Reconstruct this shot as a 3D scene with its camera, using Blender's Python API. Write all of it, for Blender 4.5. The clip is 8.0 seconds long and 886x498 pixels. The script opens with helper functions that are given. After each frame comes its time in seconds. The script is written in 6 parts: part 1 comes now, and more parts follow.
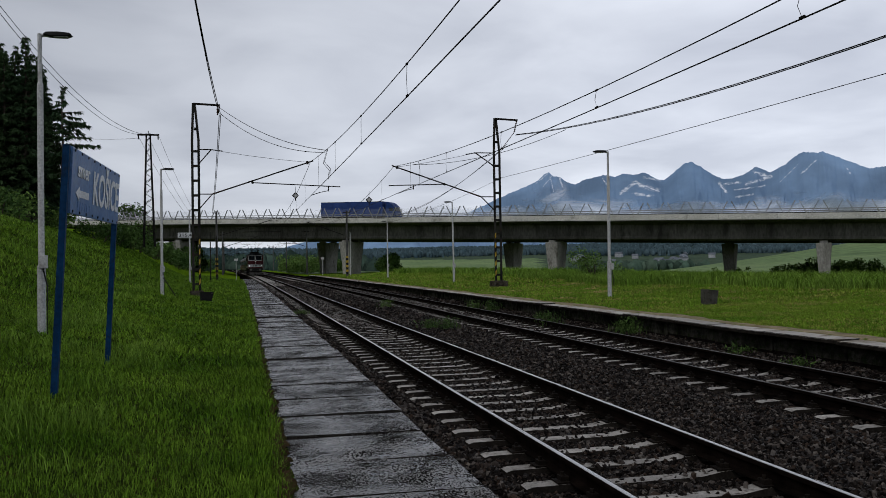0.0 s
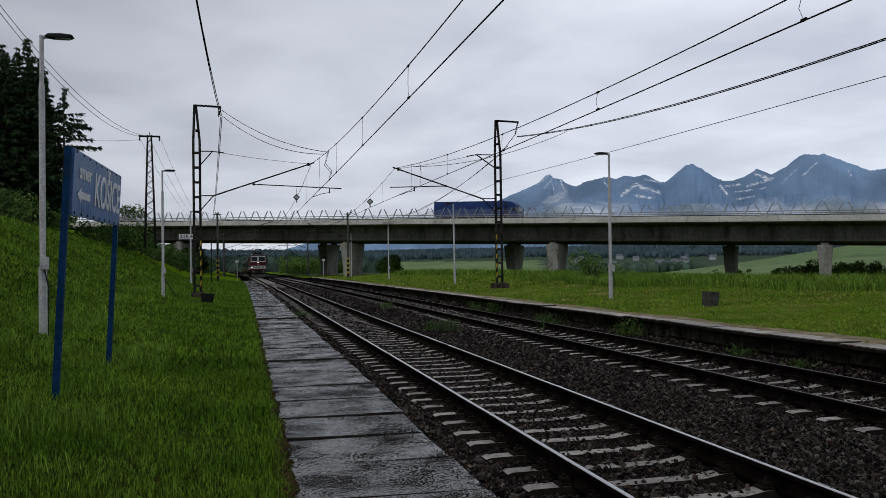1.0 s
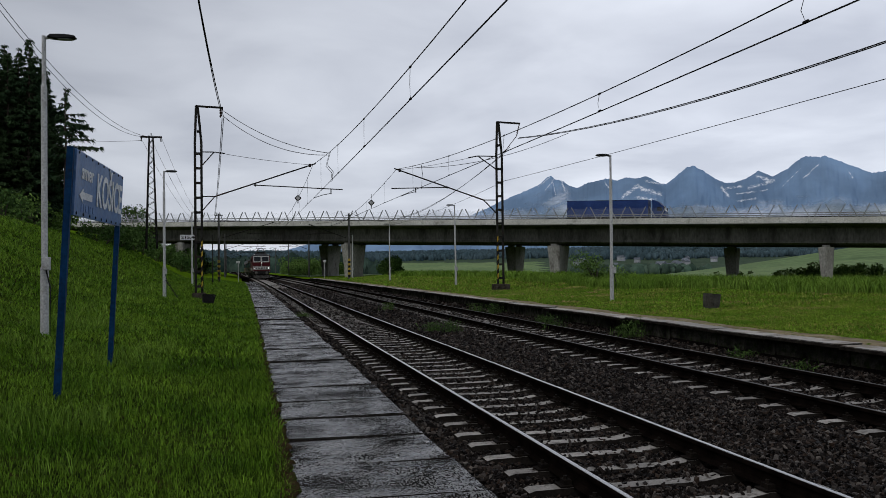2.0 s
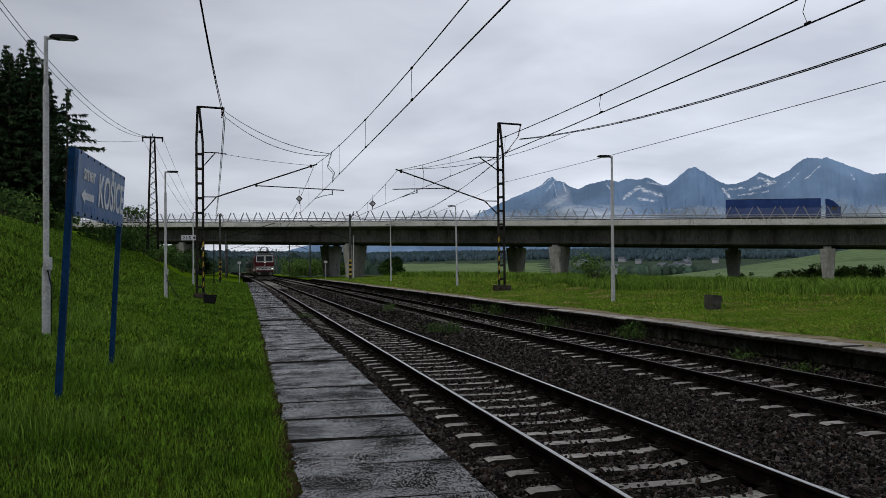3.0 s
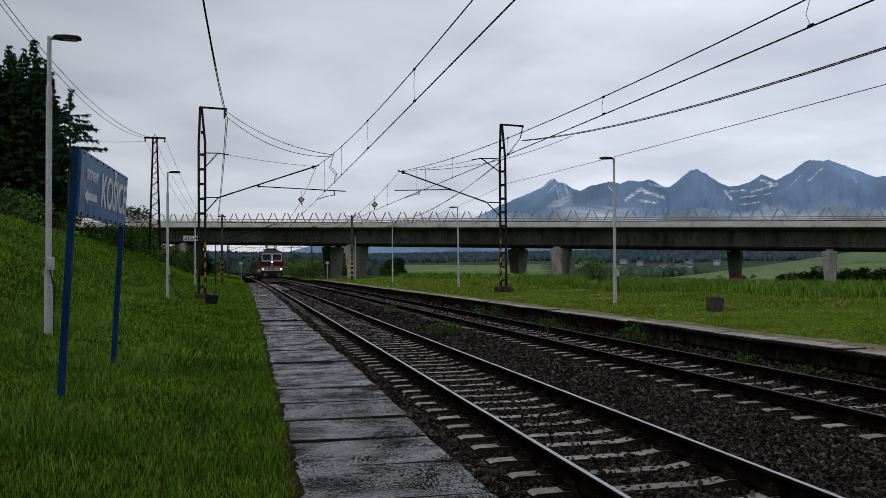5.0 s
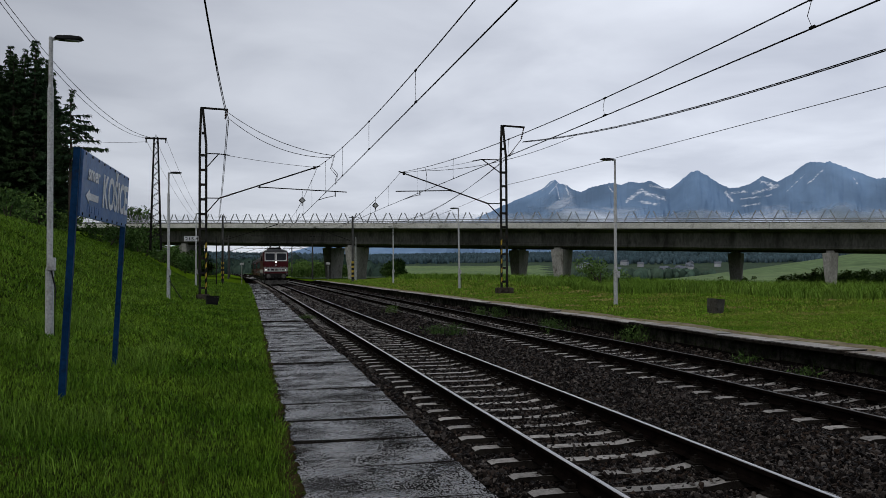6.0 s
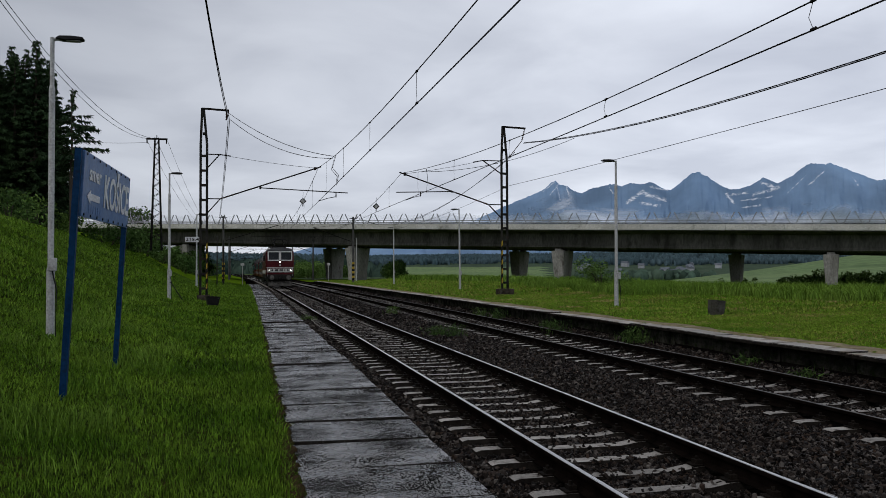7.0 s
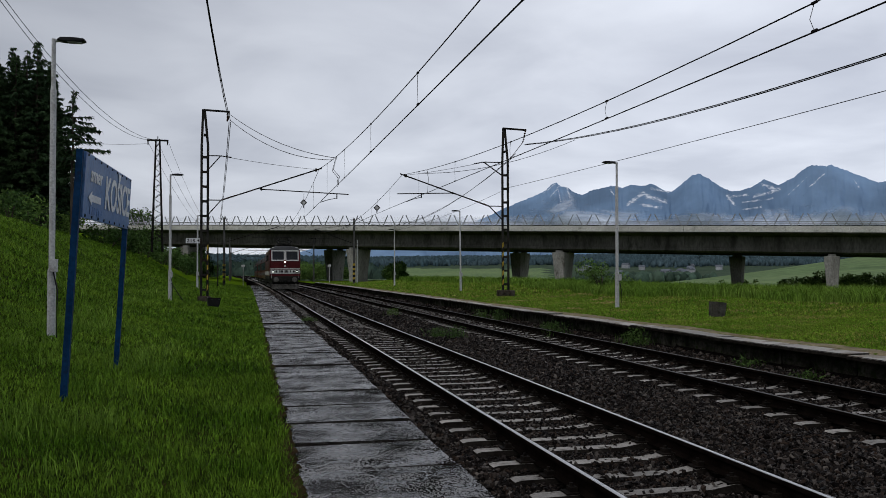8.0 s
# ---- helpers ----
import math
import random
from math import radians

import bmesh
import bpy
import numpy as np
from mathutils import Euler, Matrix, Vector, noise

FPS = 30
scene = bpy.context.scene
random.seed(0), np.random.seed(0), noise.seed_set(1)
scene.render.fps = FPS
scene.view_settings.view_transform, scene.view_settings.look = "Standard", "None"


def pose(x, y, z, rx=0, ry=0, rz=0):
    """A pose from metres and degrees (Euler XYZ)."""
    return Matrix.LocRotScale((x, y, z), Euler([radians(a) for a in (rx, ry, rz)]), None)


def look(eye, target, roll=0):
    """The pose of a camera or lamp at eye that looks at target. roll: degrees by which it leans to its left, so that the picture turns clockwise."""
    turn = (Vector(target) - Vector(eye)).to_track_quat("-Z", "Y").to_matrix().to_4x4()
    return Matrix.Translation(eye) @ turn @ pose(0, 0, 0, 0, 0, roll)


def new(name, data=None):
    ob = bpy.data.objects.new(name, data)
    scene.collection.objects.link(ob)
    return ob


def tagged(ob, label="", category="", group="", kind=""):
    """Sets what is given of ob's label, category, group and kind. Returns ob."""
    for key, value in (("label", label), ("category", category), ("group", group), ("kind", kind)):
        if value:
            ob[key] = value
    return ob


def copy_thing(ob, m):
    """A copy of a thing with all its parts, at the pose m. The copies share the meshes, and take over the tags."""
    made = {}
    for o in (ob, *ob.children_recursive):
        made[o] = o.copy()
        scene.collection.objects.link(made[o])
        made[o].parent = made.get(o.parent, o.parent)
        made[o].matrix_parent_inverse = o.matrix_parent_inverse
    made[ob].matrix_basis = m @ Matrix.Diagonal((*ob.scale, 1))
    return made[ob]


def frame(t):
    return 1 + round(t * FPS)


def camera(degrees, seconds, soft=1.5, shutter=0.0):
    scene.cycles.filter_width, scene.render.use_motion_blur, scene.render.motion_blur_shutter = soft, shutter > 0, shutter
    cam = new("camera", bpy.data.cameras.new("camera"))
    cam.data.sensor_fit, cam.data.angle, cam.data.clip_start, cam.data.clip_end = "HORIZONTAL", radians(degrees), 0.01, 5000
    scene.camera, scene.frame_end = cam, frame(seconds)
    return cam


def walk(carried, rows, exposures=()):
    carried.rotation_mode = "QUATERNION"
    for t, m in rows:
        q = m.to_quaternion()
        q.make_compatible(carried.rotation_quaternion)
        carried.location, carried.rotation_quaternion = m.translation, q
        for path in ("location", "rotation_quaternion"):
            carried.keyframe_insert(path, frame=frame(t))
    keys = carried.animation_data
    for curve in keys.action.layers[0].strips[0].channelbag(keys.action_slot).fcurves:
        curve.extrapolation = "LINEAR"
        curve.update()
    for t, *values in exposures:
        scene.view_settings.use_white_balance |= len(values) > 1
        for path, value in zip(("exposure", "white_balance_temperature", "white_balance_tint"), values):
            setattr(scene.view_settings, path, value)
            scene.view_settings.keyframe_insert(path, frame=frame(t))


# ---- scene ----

# ---------------------------------------------------------------- camera
def aim(yaw, pitch, roll, x):
    """Yaw to the right of the track's direction (+y), pitch up, roll to the left, in degrees; x: sway of the eye."""
    a, b = radians(yaw), radians(pitch)
    way = Vector((math.sin(a) * math.cos(b), math.cos(a) * math.cos(b), math.sin(b)))
    eye = Vector((x, 0.0, 1.70))
    return look(eye, eye + way * 10, roll)


cam = camera(55.28, 8.0, soft=0.7)
walk(cam, [
    (0.0, aim(13.180, 0.990, -0.920, 0.020)),
    (0.5, aim(13.150, 1.054, -0.902, 0.018)),
    (1.0, aim(13.124, 1.115, -0.860, 0.014)),
    (1.5, aim(13.090, 1.158, -0.795, 0.010)),
    (2.2, aim(13.036, 1.216, -0.700, 0.006)),
    (3.0, aim(12.978, 1.262, -0.620, 0.003)),
    (3.5, aim(12.946, 1.279, -0.582, 0.001)),
    (4.0, aim(12.920, 1.286, -0.553, 0.000)),
    (4.5, aim(12.893, 1.312, -0.494, -0.003)),
    (5.2, aim(12.858, 1.362, -0.412, -0.008)),
    (6.0, aim(12.824, 1.416, -0.332, -0.014)),
    (6.5, aim(12.806, 1.448, -0.284, -0.017)),
    (7.0, aim(12.788, 1.484, -0.240, -0.020)),
    (7.5, aim(12.770, 1.524, -0.200, -0.022)),
    (8.0, aim(12.741, 1.588, -0.185, -0.024)),
])

# ---------------------------------------------------------------- sky and light
SUN_ELEV, SUN_TURN = 50.0, 236.0


def build_world():
    w = bpy.data.worlds.new("overcast_sky")
    scene.world = w
    w.use_nodes = True
    nt = w.node_tree
    nt.nodes.clear()
    N = nt.nodes.new
    L = nt.links.new
    out, bg = N("ShaderNodeOutputWorld"), N("ShaderNodeBackground")
    sky = N("ShaderNodeTexSky")
    sky.sky_type = "NISHITA"
    sky.sun_disc = False
    sky.sun_elevation, sky.sun_rotation = radians(SUN_ELEV), radians(SUN_TURN)
    dim = N("ShaderNodeVectorMath")
    dim.operation = "SCALE"
    dim.inputs["Scale"].default_value = 0.10
    L(sky.outputs[0], dim.inputs[0])
    tc = N("ShaderNodeTexCoord")
    sep = N("ShaderNodeSeparateXYZ")
    L(tc.outputs["Generated"], sep.inputs[0])
    # cloud deck: look direction divided by its height, so that clouds flatten towards the horizon
    up = N("ShaderNodeMath")
    up.operation = "MAXIMUM"
    up.inputs[1].default_value = 0.0
    L(sep.outputs["Z"], up.inputs[0])
    add = N("ShaderNodeMath")
    add.inputs[1].default_value = 0.16
    L(up.outputs[0], add.inputs[0])
    flat = N("ShaderNodeCombineXYZ")
    for i, k in enumerate("XY"):
        d = N("ShaderNodeMath")
        d.operation = "DIVIDE"
        L(sep.outputs[k], d.inputs[0])
        L(add.outputs[0], d.inputs[1])
        L(d.outputs[0], flat.inputs[i])
    n1, n2 = N("ShaderNodeTexNoise"), N("ShaderNodeTexNoise")
    for n, s, det, r in ((n1, 0.55, 5.0, 0.5), (n2, 1.7, 6.0, 0.5)):
        n.inputs["Scale"].default_value = s
        n.inputs["Detail"].default_value = det
        n.inputs["Roughness"].default_value = r
        n.inputs["Distortion"].default_value = 0.4
        L(flat.outputs[0], n.inputs["Vector"])
    mixn = N("ShaderNodeMath")
    mixn.operation = "MULTIPLY_ADD"
    mixn.inputs[1].default_value = 0.40
    L(n2.outputs[0], mixn.inputs[0])
    half = N("ShaderNodeMath")
    half.operation = "MULTIPLY"
    half.inputs[1].default_value = 0.60
    L(n1.outputs[0], half.inputs[0])
    L(half.outputs[0], mixn.inputs[2])
    ramp = N("ShaderNodeValToRGB")
    ramp.color_ramp.elements[0].position, ramp.color_ramp.elements[0].color = 0.37, (0.45, 0.478, 0.555, 1)
    ramp.color_ramp.elements[1].position, ramp.color_ramp.elements[1].color = 0.62, (0.72, 0.755, 0.835, 1)
    L(mixn.outputs[0], ramp.inputs[0])
    # thinner, brighter cloud low down
    low = N("ShaderNodeMapRange")
    low.inputs["From Min"].default_value, low.inputs["From Max"].default_value = 0.02, 0.26
    low.inputs["To Min"].default_value, low.inputs["To Max"].default_value = 1.02, 0.88
    L(up.outputs[0], low.inputs[0])
    # the deck thickens and greys overhead
    high = N("ShaderNodeMapRange")
    high.inputs["From Min"].default_value, high.inputs["From Max"].default_value = 0.30, 0.90
    high.inputs["To Min"].default_value, high.inputs["To Max"].default_value = 1.0, 0.40
    L(up.outputs[0], high.inputs[0])
    both = N("ShaderNodeMath")
    both.operation = "MULTIPLY"
    L(low.outputs[0], both.inputs[0])
    L(high.outputs[0], both.inputs[1])
    # thicker cloud to the west of the line, thinner over the mountains
    side = N("ShaderNodeMapRange")
    side.inputs["From Min"].default_value, side.inputs["From Max"].default_value = -0.25, 0.5
    side.inputs["To Min"].default_value, side.inputs["To Max"].default_value = 0.76, 1.30
    L(sep.outputs["X"], side.inputs[0])
    low = N("ShaderNodeMath")
    low.operation = "MULTIPLY"
    L(both.outputs[0], low.inputs[0])
    L(side.outputs[0], low.inputs[1])
    mul = N("ShaderNodeVectorMath")
    mul.operation = "SCALE"
    L(ramp.outputs[0], mul.inputs[0])
    L(low.outputs[0], mul.inputs["Scale"])
    mix = N("ShaderNodeMix")
    mix.data_type = "RGBA"
    mix.inputs["Factor"].default_value = 0.93
    L(dim.outputs[0], mix.inputs["A"])
    L(mul.outputs[0], mix.inputs["B"])
    L(mix.outputs["Result"], bg.inputs[0])
    bg.inputs[1].default_value = 1.09
    L(bg.outputs[0], out.inputs[0])


build_world()
sun_data = bpy.data.lights.new("sun", "SUN")
sun_data.energy, sun_data.angle, sun_data.color = 1.0, radians(24), (1.0, 0.97, 0.93)
sun = new("sun", sun_data)
_a, _e = radians(SUN_TURN), radians(SUN_ELEV)
sun.matrix_world = look((0, 0, 60), Vector((0, 0, 60)) - Vector((math.sin(_a) * math.cos(_e), math.cos(_a) * math.cos(_e), math.sin(_e))))
scene.view_settings.exposure = 0.0

# ---------------------------------------------------------------- materials


def material(name, a, b, scale=3.0, fine=40.0, rough=(0.6, 0.85), metal=0.0, bump=0.3, bump_size=0.01, contrast=(0.35, 0.65),
             moving=False, dirt=None, dirt_amount=0.0, random=0.0, spec=0.12, stretch=(1, 1, 1), island=0.0):
    """Two colours mixed by coarse noise, darkened by fine noise, with bump and uneven gloss; dirt: a third colour in stains."""
    m = bpy.data.materials.new(name)
    m.use_nodes = True
    nt = m.node_tree
    N, L = nt.nodes.new, nt.links.new
    p = nt.nodes["Principled BSDF"]
    if moving:
        co = N("ShaderNodeTexCoord").outputs["Object"]
    else:
        co = N("ShaderNodeNewGeometry").outputs["Position"]
    if stretch != (1, 1, 1):
        mp = N("ShaderNodeMapping")
        mp.inputs["Scale"].default_value = stretch
        L(co, mp.inputs[0])
        co = mp.outputs[0]
    n1, n2 = N("ShaderNodeTexNoise"), N("ShaderNodeTexNoise")
    for n, s, d in ((n1, scale, 5.0), (n2, fine, 4.0)):
        n.inputs["Scale"].default_value = s
        n.inputs["Detail"].default_value = d
        L(co, n.inputs["Vector"])
    r = N("ShaderNodeMapRange")
    r.inputs["From Min"].default_value, r.inputs["From Max"].default_value = contrast
    L(n1.outputs[0], r.inputs[0])
    mix = N("ShaderNodeMix")
    mix.data_type = "RGBA"
    mix.inputs["A"].default_value, mix.inputs["B"].default_value = (*a, 1), (*b, 1)
    L(r.outputs[0], mix.inputs["Factor"])
    col = mix.outputs["Result"]
    g = N("ShaderNodeMapRange")
    g.inputs["From Min"].default_value, g.inputs["From Max"].default_value = 0.3, 0.7
    g.inputs["To Min"].default_value, g.inputs["To Max"].default_value = 0.72, 1.22
    L(n2.outputs[0], g.inputs[0])
    sc = N("ShaderNodeVectorMath")
    sc.operation = "SCALE"
    L(col, sc.inputs[0])
    L(g.outputs[0], sc.inputs["Scale"])
    col = sc.outputs[0]
    if dirt:
        n3 = N("ShaderNodeTexNoise")
        n3.inputs["Scale"].default_value = scale * 2.3
        n3.inputs["Detail"].default_value = 7.0
        n3.inputs["Roughness"].default_value = 0.65
        L(co, n3.inputs["Vector"])
        dr = N("ShaderNodeMapRange")
        dr.inputs["From Min"].default_value, dr.inputs["From Max"].default_value = 0.62 - 0.3 * dirt_amount, 0.72 - 0.2 * dirt_amount
        L(n3.outputs[0], dr.inputs[0])
        dm = N("ShaderNodeMix")
        dm.data_type = "RGBA"
        dm.inputs["B"].default_value = (*dirt, 1)
        L(col, dm.inputs["A"])
        L(dr.outputs[0], dm.inputs["Factor"])
        col = dm.outputs["Result"]
    if random or island:
        src = N("ShaderNodeObjectInfo").outputs["Random"] if random else N("ShaderNodeNewGeometry").outputs["Random Per Island"]
        k = random or island
        rr = N("ShaderNodeMapRange")
        rr.inputs["To Min"].default_value, rr.inputs["To Max"].default_value = 1 - k, 1 + k
        L(src, rr.inputs[0])
        s2 = N("ShaderNodeVectorMath")
        s2.operation = "SCALE"
        L(col, s2.inputs[0])
        L(rr.outputs[0], s2.inputs["Scale"])
        col = s2.outputs[0]
    L(col, p.inputs["Base Color"])
    ro = N("ShaderNodeMapRange")
    ro.inputs["To Min"].default_value, ro.inputs["To Max"].default_value = rough
    ro.inputs["From Min"].default_value, ro.inputs["From Max"].default_value = 0.3, 0.7
    L(n1.outputs[0], ro.inputs[0])
    L(ro.outputs[0], p.inputs["Roughness"])
    p.inputs["Metallic"].default_value = metal
    p.inputs["Specular IOR Level"].default_value = spec
    if bump:
        bn = N("ShaderNodeBump")
        bn.inputs["Strength"].default_value = bump
        bn.inputs["Distance"].default_value = bump_size
        L(n2.outputs[0], bn.inputs["Height"])
        L(bn.outputs[0], p.inputs["Normal"])
    return m


def glowing(name, colour, strength):
    m = bpy.data.materials.new(name)
    m.use_nodes = True
    p = m.node_tree.nodes["Principled BSDF"]
    p.inputs["Base Color"].default_value = (*colour, 1)
    p.inputs["Emission Color"].default_value = (*colour, 1)
    p.inputs["Emission Strength"].default_value = strength
    return m


def clear_panel(name, tint, alpha, rough=0.15):
    m = bpy.data.materials.new(name)
    m.use_nodes = True
    p = m.node_tree.nodes["Principled BSDF"]
    p.inputs["Base Color"].default_value = (*tint, 1)
    p.inputs["Roughness"].default_value = rough
    p.inputs["Alpha"].default_value = alpha
    return m


M_GROUND = material("meadow_soil", (0.060, 0.125, 0.005), (0.11, 0.185, 0.010), 0.35, 9.0, (0.8, 1.0), bump=0.6, bump_size=0.05, dirt=(0.055, 0.050, 0.02), dirt_amount=0.15, spec=0.0)
M_SLEEPER = material("grey_concrete_sleeper", (0.22, 0.207, 0.19), (0.36, 0.342, 0.32), 4.0, 60.0, (0.55, 0.85), bump=0.5, bump_size=0.005, dirt=(0.05, 0.04, 0.032), dirt_amount=0.3, random=0.25)
# sod with bare soil spots; shade down between the blades is painted into it
M_SOD = material("shaded_sod_under_grass", (0.013, 0.020, 0.005), (0.026, 0.036, 0.008), 1.5, 25.0, (0.85, 1.0), bump=0.8, bump_size=0.03, dirt=(0.040, 0.024, 0.012), dirt_amount=0.25, spec=0.0)
# near bed almost black: the shade between the stones is put into its colour
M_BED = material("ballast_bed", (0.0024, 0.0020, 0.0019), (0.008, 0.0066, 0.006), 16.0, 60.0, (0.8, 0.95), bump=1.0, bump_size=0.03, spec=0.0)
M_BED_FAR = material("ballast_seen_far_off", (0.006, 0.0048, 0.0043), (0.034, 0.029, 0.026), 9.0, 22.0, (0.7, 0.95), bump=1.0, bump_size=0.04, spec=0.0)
M_RAIL_SIDE = material("rusty_rail_side", (0.0030, 0.0024, 0.0022), (0.009, 0.0065, 0.0055), 5.0, 70.0, (0.7, 0.95), bump=0.2, bump_size=0.002, spec=0.0)
M_RAIL_TOP = material("polished_rail_head", (0.44, 0.435, 0.43), (0.60, 0.595, 0.59), 2.0, 60.0, (0.22, 0.38), metal=0.9, bump=0.05, bump_size=0.001, stretch=(8, 0.3, 8))
M_RAIL_DULL = material("dull_rail_head", (0.045, 0.043, 0.041), (0.11, 0.105, 0.10), 2.0, 60.0, (0.40, 0.6), metal=0.5, bump=0.05, bump_size=0.001, stretch=(8, 0.3, 8))
M_FASTENER = material("dark_rail_fastening", (0.006, 0.005, 0.0045), (0.016, 0.0125, 0.010), 9.0, 60.0, (0.6, 0.9), spec=0.04)
M_EDGE = material("platform_edge_concrete", (0.24, 0.226, 0.207), (0.44, 0.42, 0.39), 0.9, 45.0, (0.5, 0.85), bump=0.6, bump_size=0.012, dirt=(0.12, 0.092, 0.06), dirt_amount=0.35, random=0.2)
M_EDGE_WALL = material("dark_platform_wall", (0.006, 0.0056, 0.0048), (0.046, 0.043, 0.036), 3.4, 24.0, (0.7, 0.95), bump=1.0, bump_size=0.03, dirt=(0.012, 0.018, 0.006), dirt_amount=0.45, random=0.35, spec=0.0)
# girder concrete darkened in its colour for the shade below the deck edge
M_BRIDGE = material("shaded_girder_concrete", (0.070, 0.0665, 0.059), (0.125, 0.119, 0.106), 0.25, 4.0, (0.7, 0.95), bump=0.2, bump_size=0.02, dirt=(0.046, 0.0435, 0.038), dirt_amount=0.35, stretch=(1, 1, 0.35), spec=0.0)
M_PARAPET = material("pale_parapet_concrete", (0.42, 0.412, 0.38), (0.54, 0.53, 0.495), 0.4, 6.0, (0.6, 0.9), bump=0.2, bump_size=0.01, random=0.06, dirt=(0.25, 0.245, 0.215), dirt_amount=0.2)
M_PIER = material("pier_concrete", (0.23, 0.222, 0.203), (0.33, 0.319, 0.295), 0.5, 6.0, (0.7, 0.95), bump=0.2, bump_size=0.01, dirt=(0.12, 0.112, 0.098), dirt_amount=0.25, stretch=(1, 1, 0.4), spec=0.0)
M_ASPHALT = material("asphalt", (0.04, 0.04, 0.042), (0.06, 0.06, 0.06), 0.5, 30.0, (0.5, 0.8))
M_LAMP_POST = material("weathered_light_grey_paint", (0.34, 0.345, 0.345), (0.47, 0.475, 0.47), 1.2, 25.0, (0.4, 0.65), bump=0.08, dirt=(0.22, 0.205, 0.185), dirt_amount=0.25, moving=True, spec=0.3)
M_MAST = material("dark_mast_steel", (0.007, 0.007, 0.007), (0.019, 0.018, 0.0165), 1.5, 25.0, (0.6, 0.85), bump=0.1, dirt=(0.03, 0.019, 0.013), dirt_amount=0.25, spec=0.05)
M_MAST_GREY = material("grey_mast_steel", (0.010, 0.010, 0.0095), (0.030, 0.0295, 0.026), 1.5, 25.0, (0.5, 0.8), bump=0.1, dirt=(0.03, 0.021, 0.015), dirt_amount=0.3, spec=0.05)
M_YELLOW = material("faded_yellow_paint", (0.30, 0.21, 0.02), (0.40, 0.29, 0.04), 2.0, 20.0, (0.5, 0.8))
M_BLACK = material("black_paint", (0.006, 0.006, 0.006), (0.014, 0.0135, 0.013), 2.0, 20.0, (0.45, 0.7))
M_WIRE = material("dark_copper_wire", (0.006, 0.0055, 0.005), (0.012, 0.011, 0.010), 2.0, 20.0, (0.5, 0.7), bump=0, spec=0.05)
M_SIGN_BLUE = material("station_sign_blue", (0.040, 0.105, 0.245), (0.056, 0.132, 0.295), 1.6, 18.0, (0.35, 0.55), bump=0.1, bump_size=0.003, dirt=(0.075, 0.13, 0.22), dirt_amount=0.15, spec=0.25)
M_SIGN_POST = material("blue_post_paint", (0.0035, 0.022, 0.064), (0.0060, 0.033, 0.090), 2.0, 20.0, (0.45, 0.65), dirt=(0.010, 0.018, 0.036), dirt_amount=0.15, spec=0.05)
M_WHITE = material("white_lettering", (0.50, 0.515, 0.53), (0.64, 0.65, 0.66), 2.5, 30.0, (0.4, 0.6), bump=0.05)
M_NIGHT = material("dark_lamp_housing", (0.008, 0.008, 0.009), (0.018, 0.018, 0.019), 3.0, 30.0, (0.4, 0.6))


def slab_material():
    """Wet, pitted concrete: dark pits and lichen specks, worn pale patches, a damp sheen in places."""
    m = material("wet_worn_concrete", (0.052, 0.050, 0.048), (0.165, 0.162, 0.160), 2.6, 55.0, (0.12, 0.42), bump=0.7, bump_size=0.008, dirt=(0.045, 0.041, 0.035), dirt_amount=0.45, random=0.22, spec=0.4)
    nt = m.node_tree
    N, L = nt.nodes.new, nt.links.new
    p = nt.nodes["Principled BSDF"]
    src = p.inputs["Base Color"].links[0].from_socket
    geo = N("ShaderNodeNewGeometry")
    v = N("ShaderNodeTexNoise")
    v.inputs["Scale"].default_value, v.inputs["Detail"].default_value, v.inputs["Roughness"].default_value = 74.0, 2.5, 0.6
    mp = N("ShaderNodeMapping")
    mp.inputs["Scale"].default_value = (1.0, 0.45, 1.0)
    L(geo.outputs["Position"], mp.inputs[0])
    L(mp.outputs[0], v.inputs["Vector"])
    big = N("ShaderNodeTexNoise")
    big.inputs["Scale"].default_value = 1.7
    L(geo.outputs["Position"], big.inputs["Vector"])
    a = N("ShaderNodeMath")
    a.operation = "MULTIPLY_ADD"
    a.inputs[1].default_value = 0.5
    L(big.outputs[0], a.inputs[0])
    L(v.outputs[0], a.inputs[2])
    r = N("ShaderNodeMapRange")
    r.inputs["From Min"].default_value, r.inputs["From Max"].default_value = 0.745, 0.768
    L(a.outputs[0], r.inputs[0])
    mix = N("ShaderNodeMix")
    mix.data_type = "RGBA"
    mix.inputs["B"].default_value = (0.007, 0.0064, 0.006, 1)
    L(src, mix.inputs["A"])
    L(r.outputs[0], mix.inputs["Factor"])
    L(mix.outputs["Result"], p.inputs["Base Color"])
    # pits hold grit and do not shine
    sp = N("ShaderNodeMapRange")
    sp.inputs["To Min"].default_value, sp.inputs["To Max"].default_value = 0.50, 0.0
    L(r.outputs[0], sp.inputs[0])
    L(sp.outputs[0], p.inputs["Specular IOR Level"])
    ro = N("ShaderNodeMath")
    ro.operation = "MAXIMUM"
    rsrc = p.inputs["Roughness"].links[0].from_socket
    L(rsrc, ro.inputs[0])
    L(r.outputs[0], ro.inputs[1])
    L(ro.outputs[0], p.inputs["Roughness"])
    return m


M_CONCRETE_SLAB = slab_material()
# side faces of sleepers and slabs: shade of the gaps painted as near-black concrete
M_SHADED_SIDE = material("shaded_concrete_side", (0.009, 0.0076, 0.0067), (0.024, 0.021, 0.018), 6.0, 50.0, (0.7, 0.95), bump=0.4, bump_size=0.006, spec=0.0)


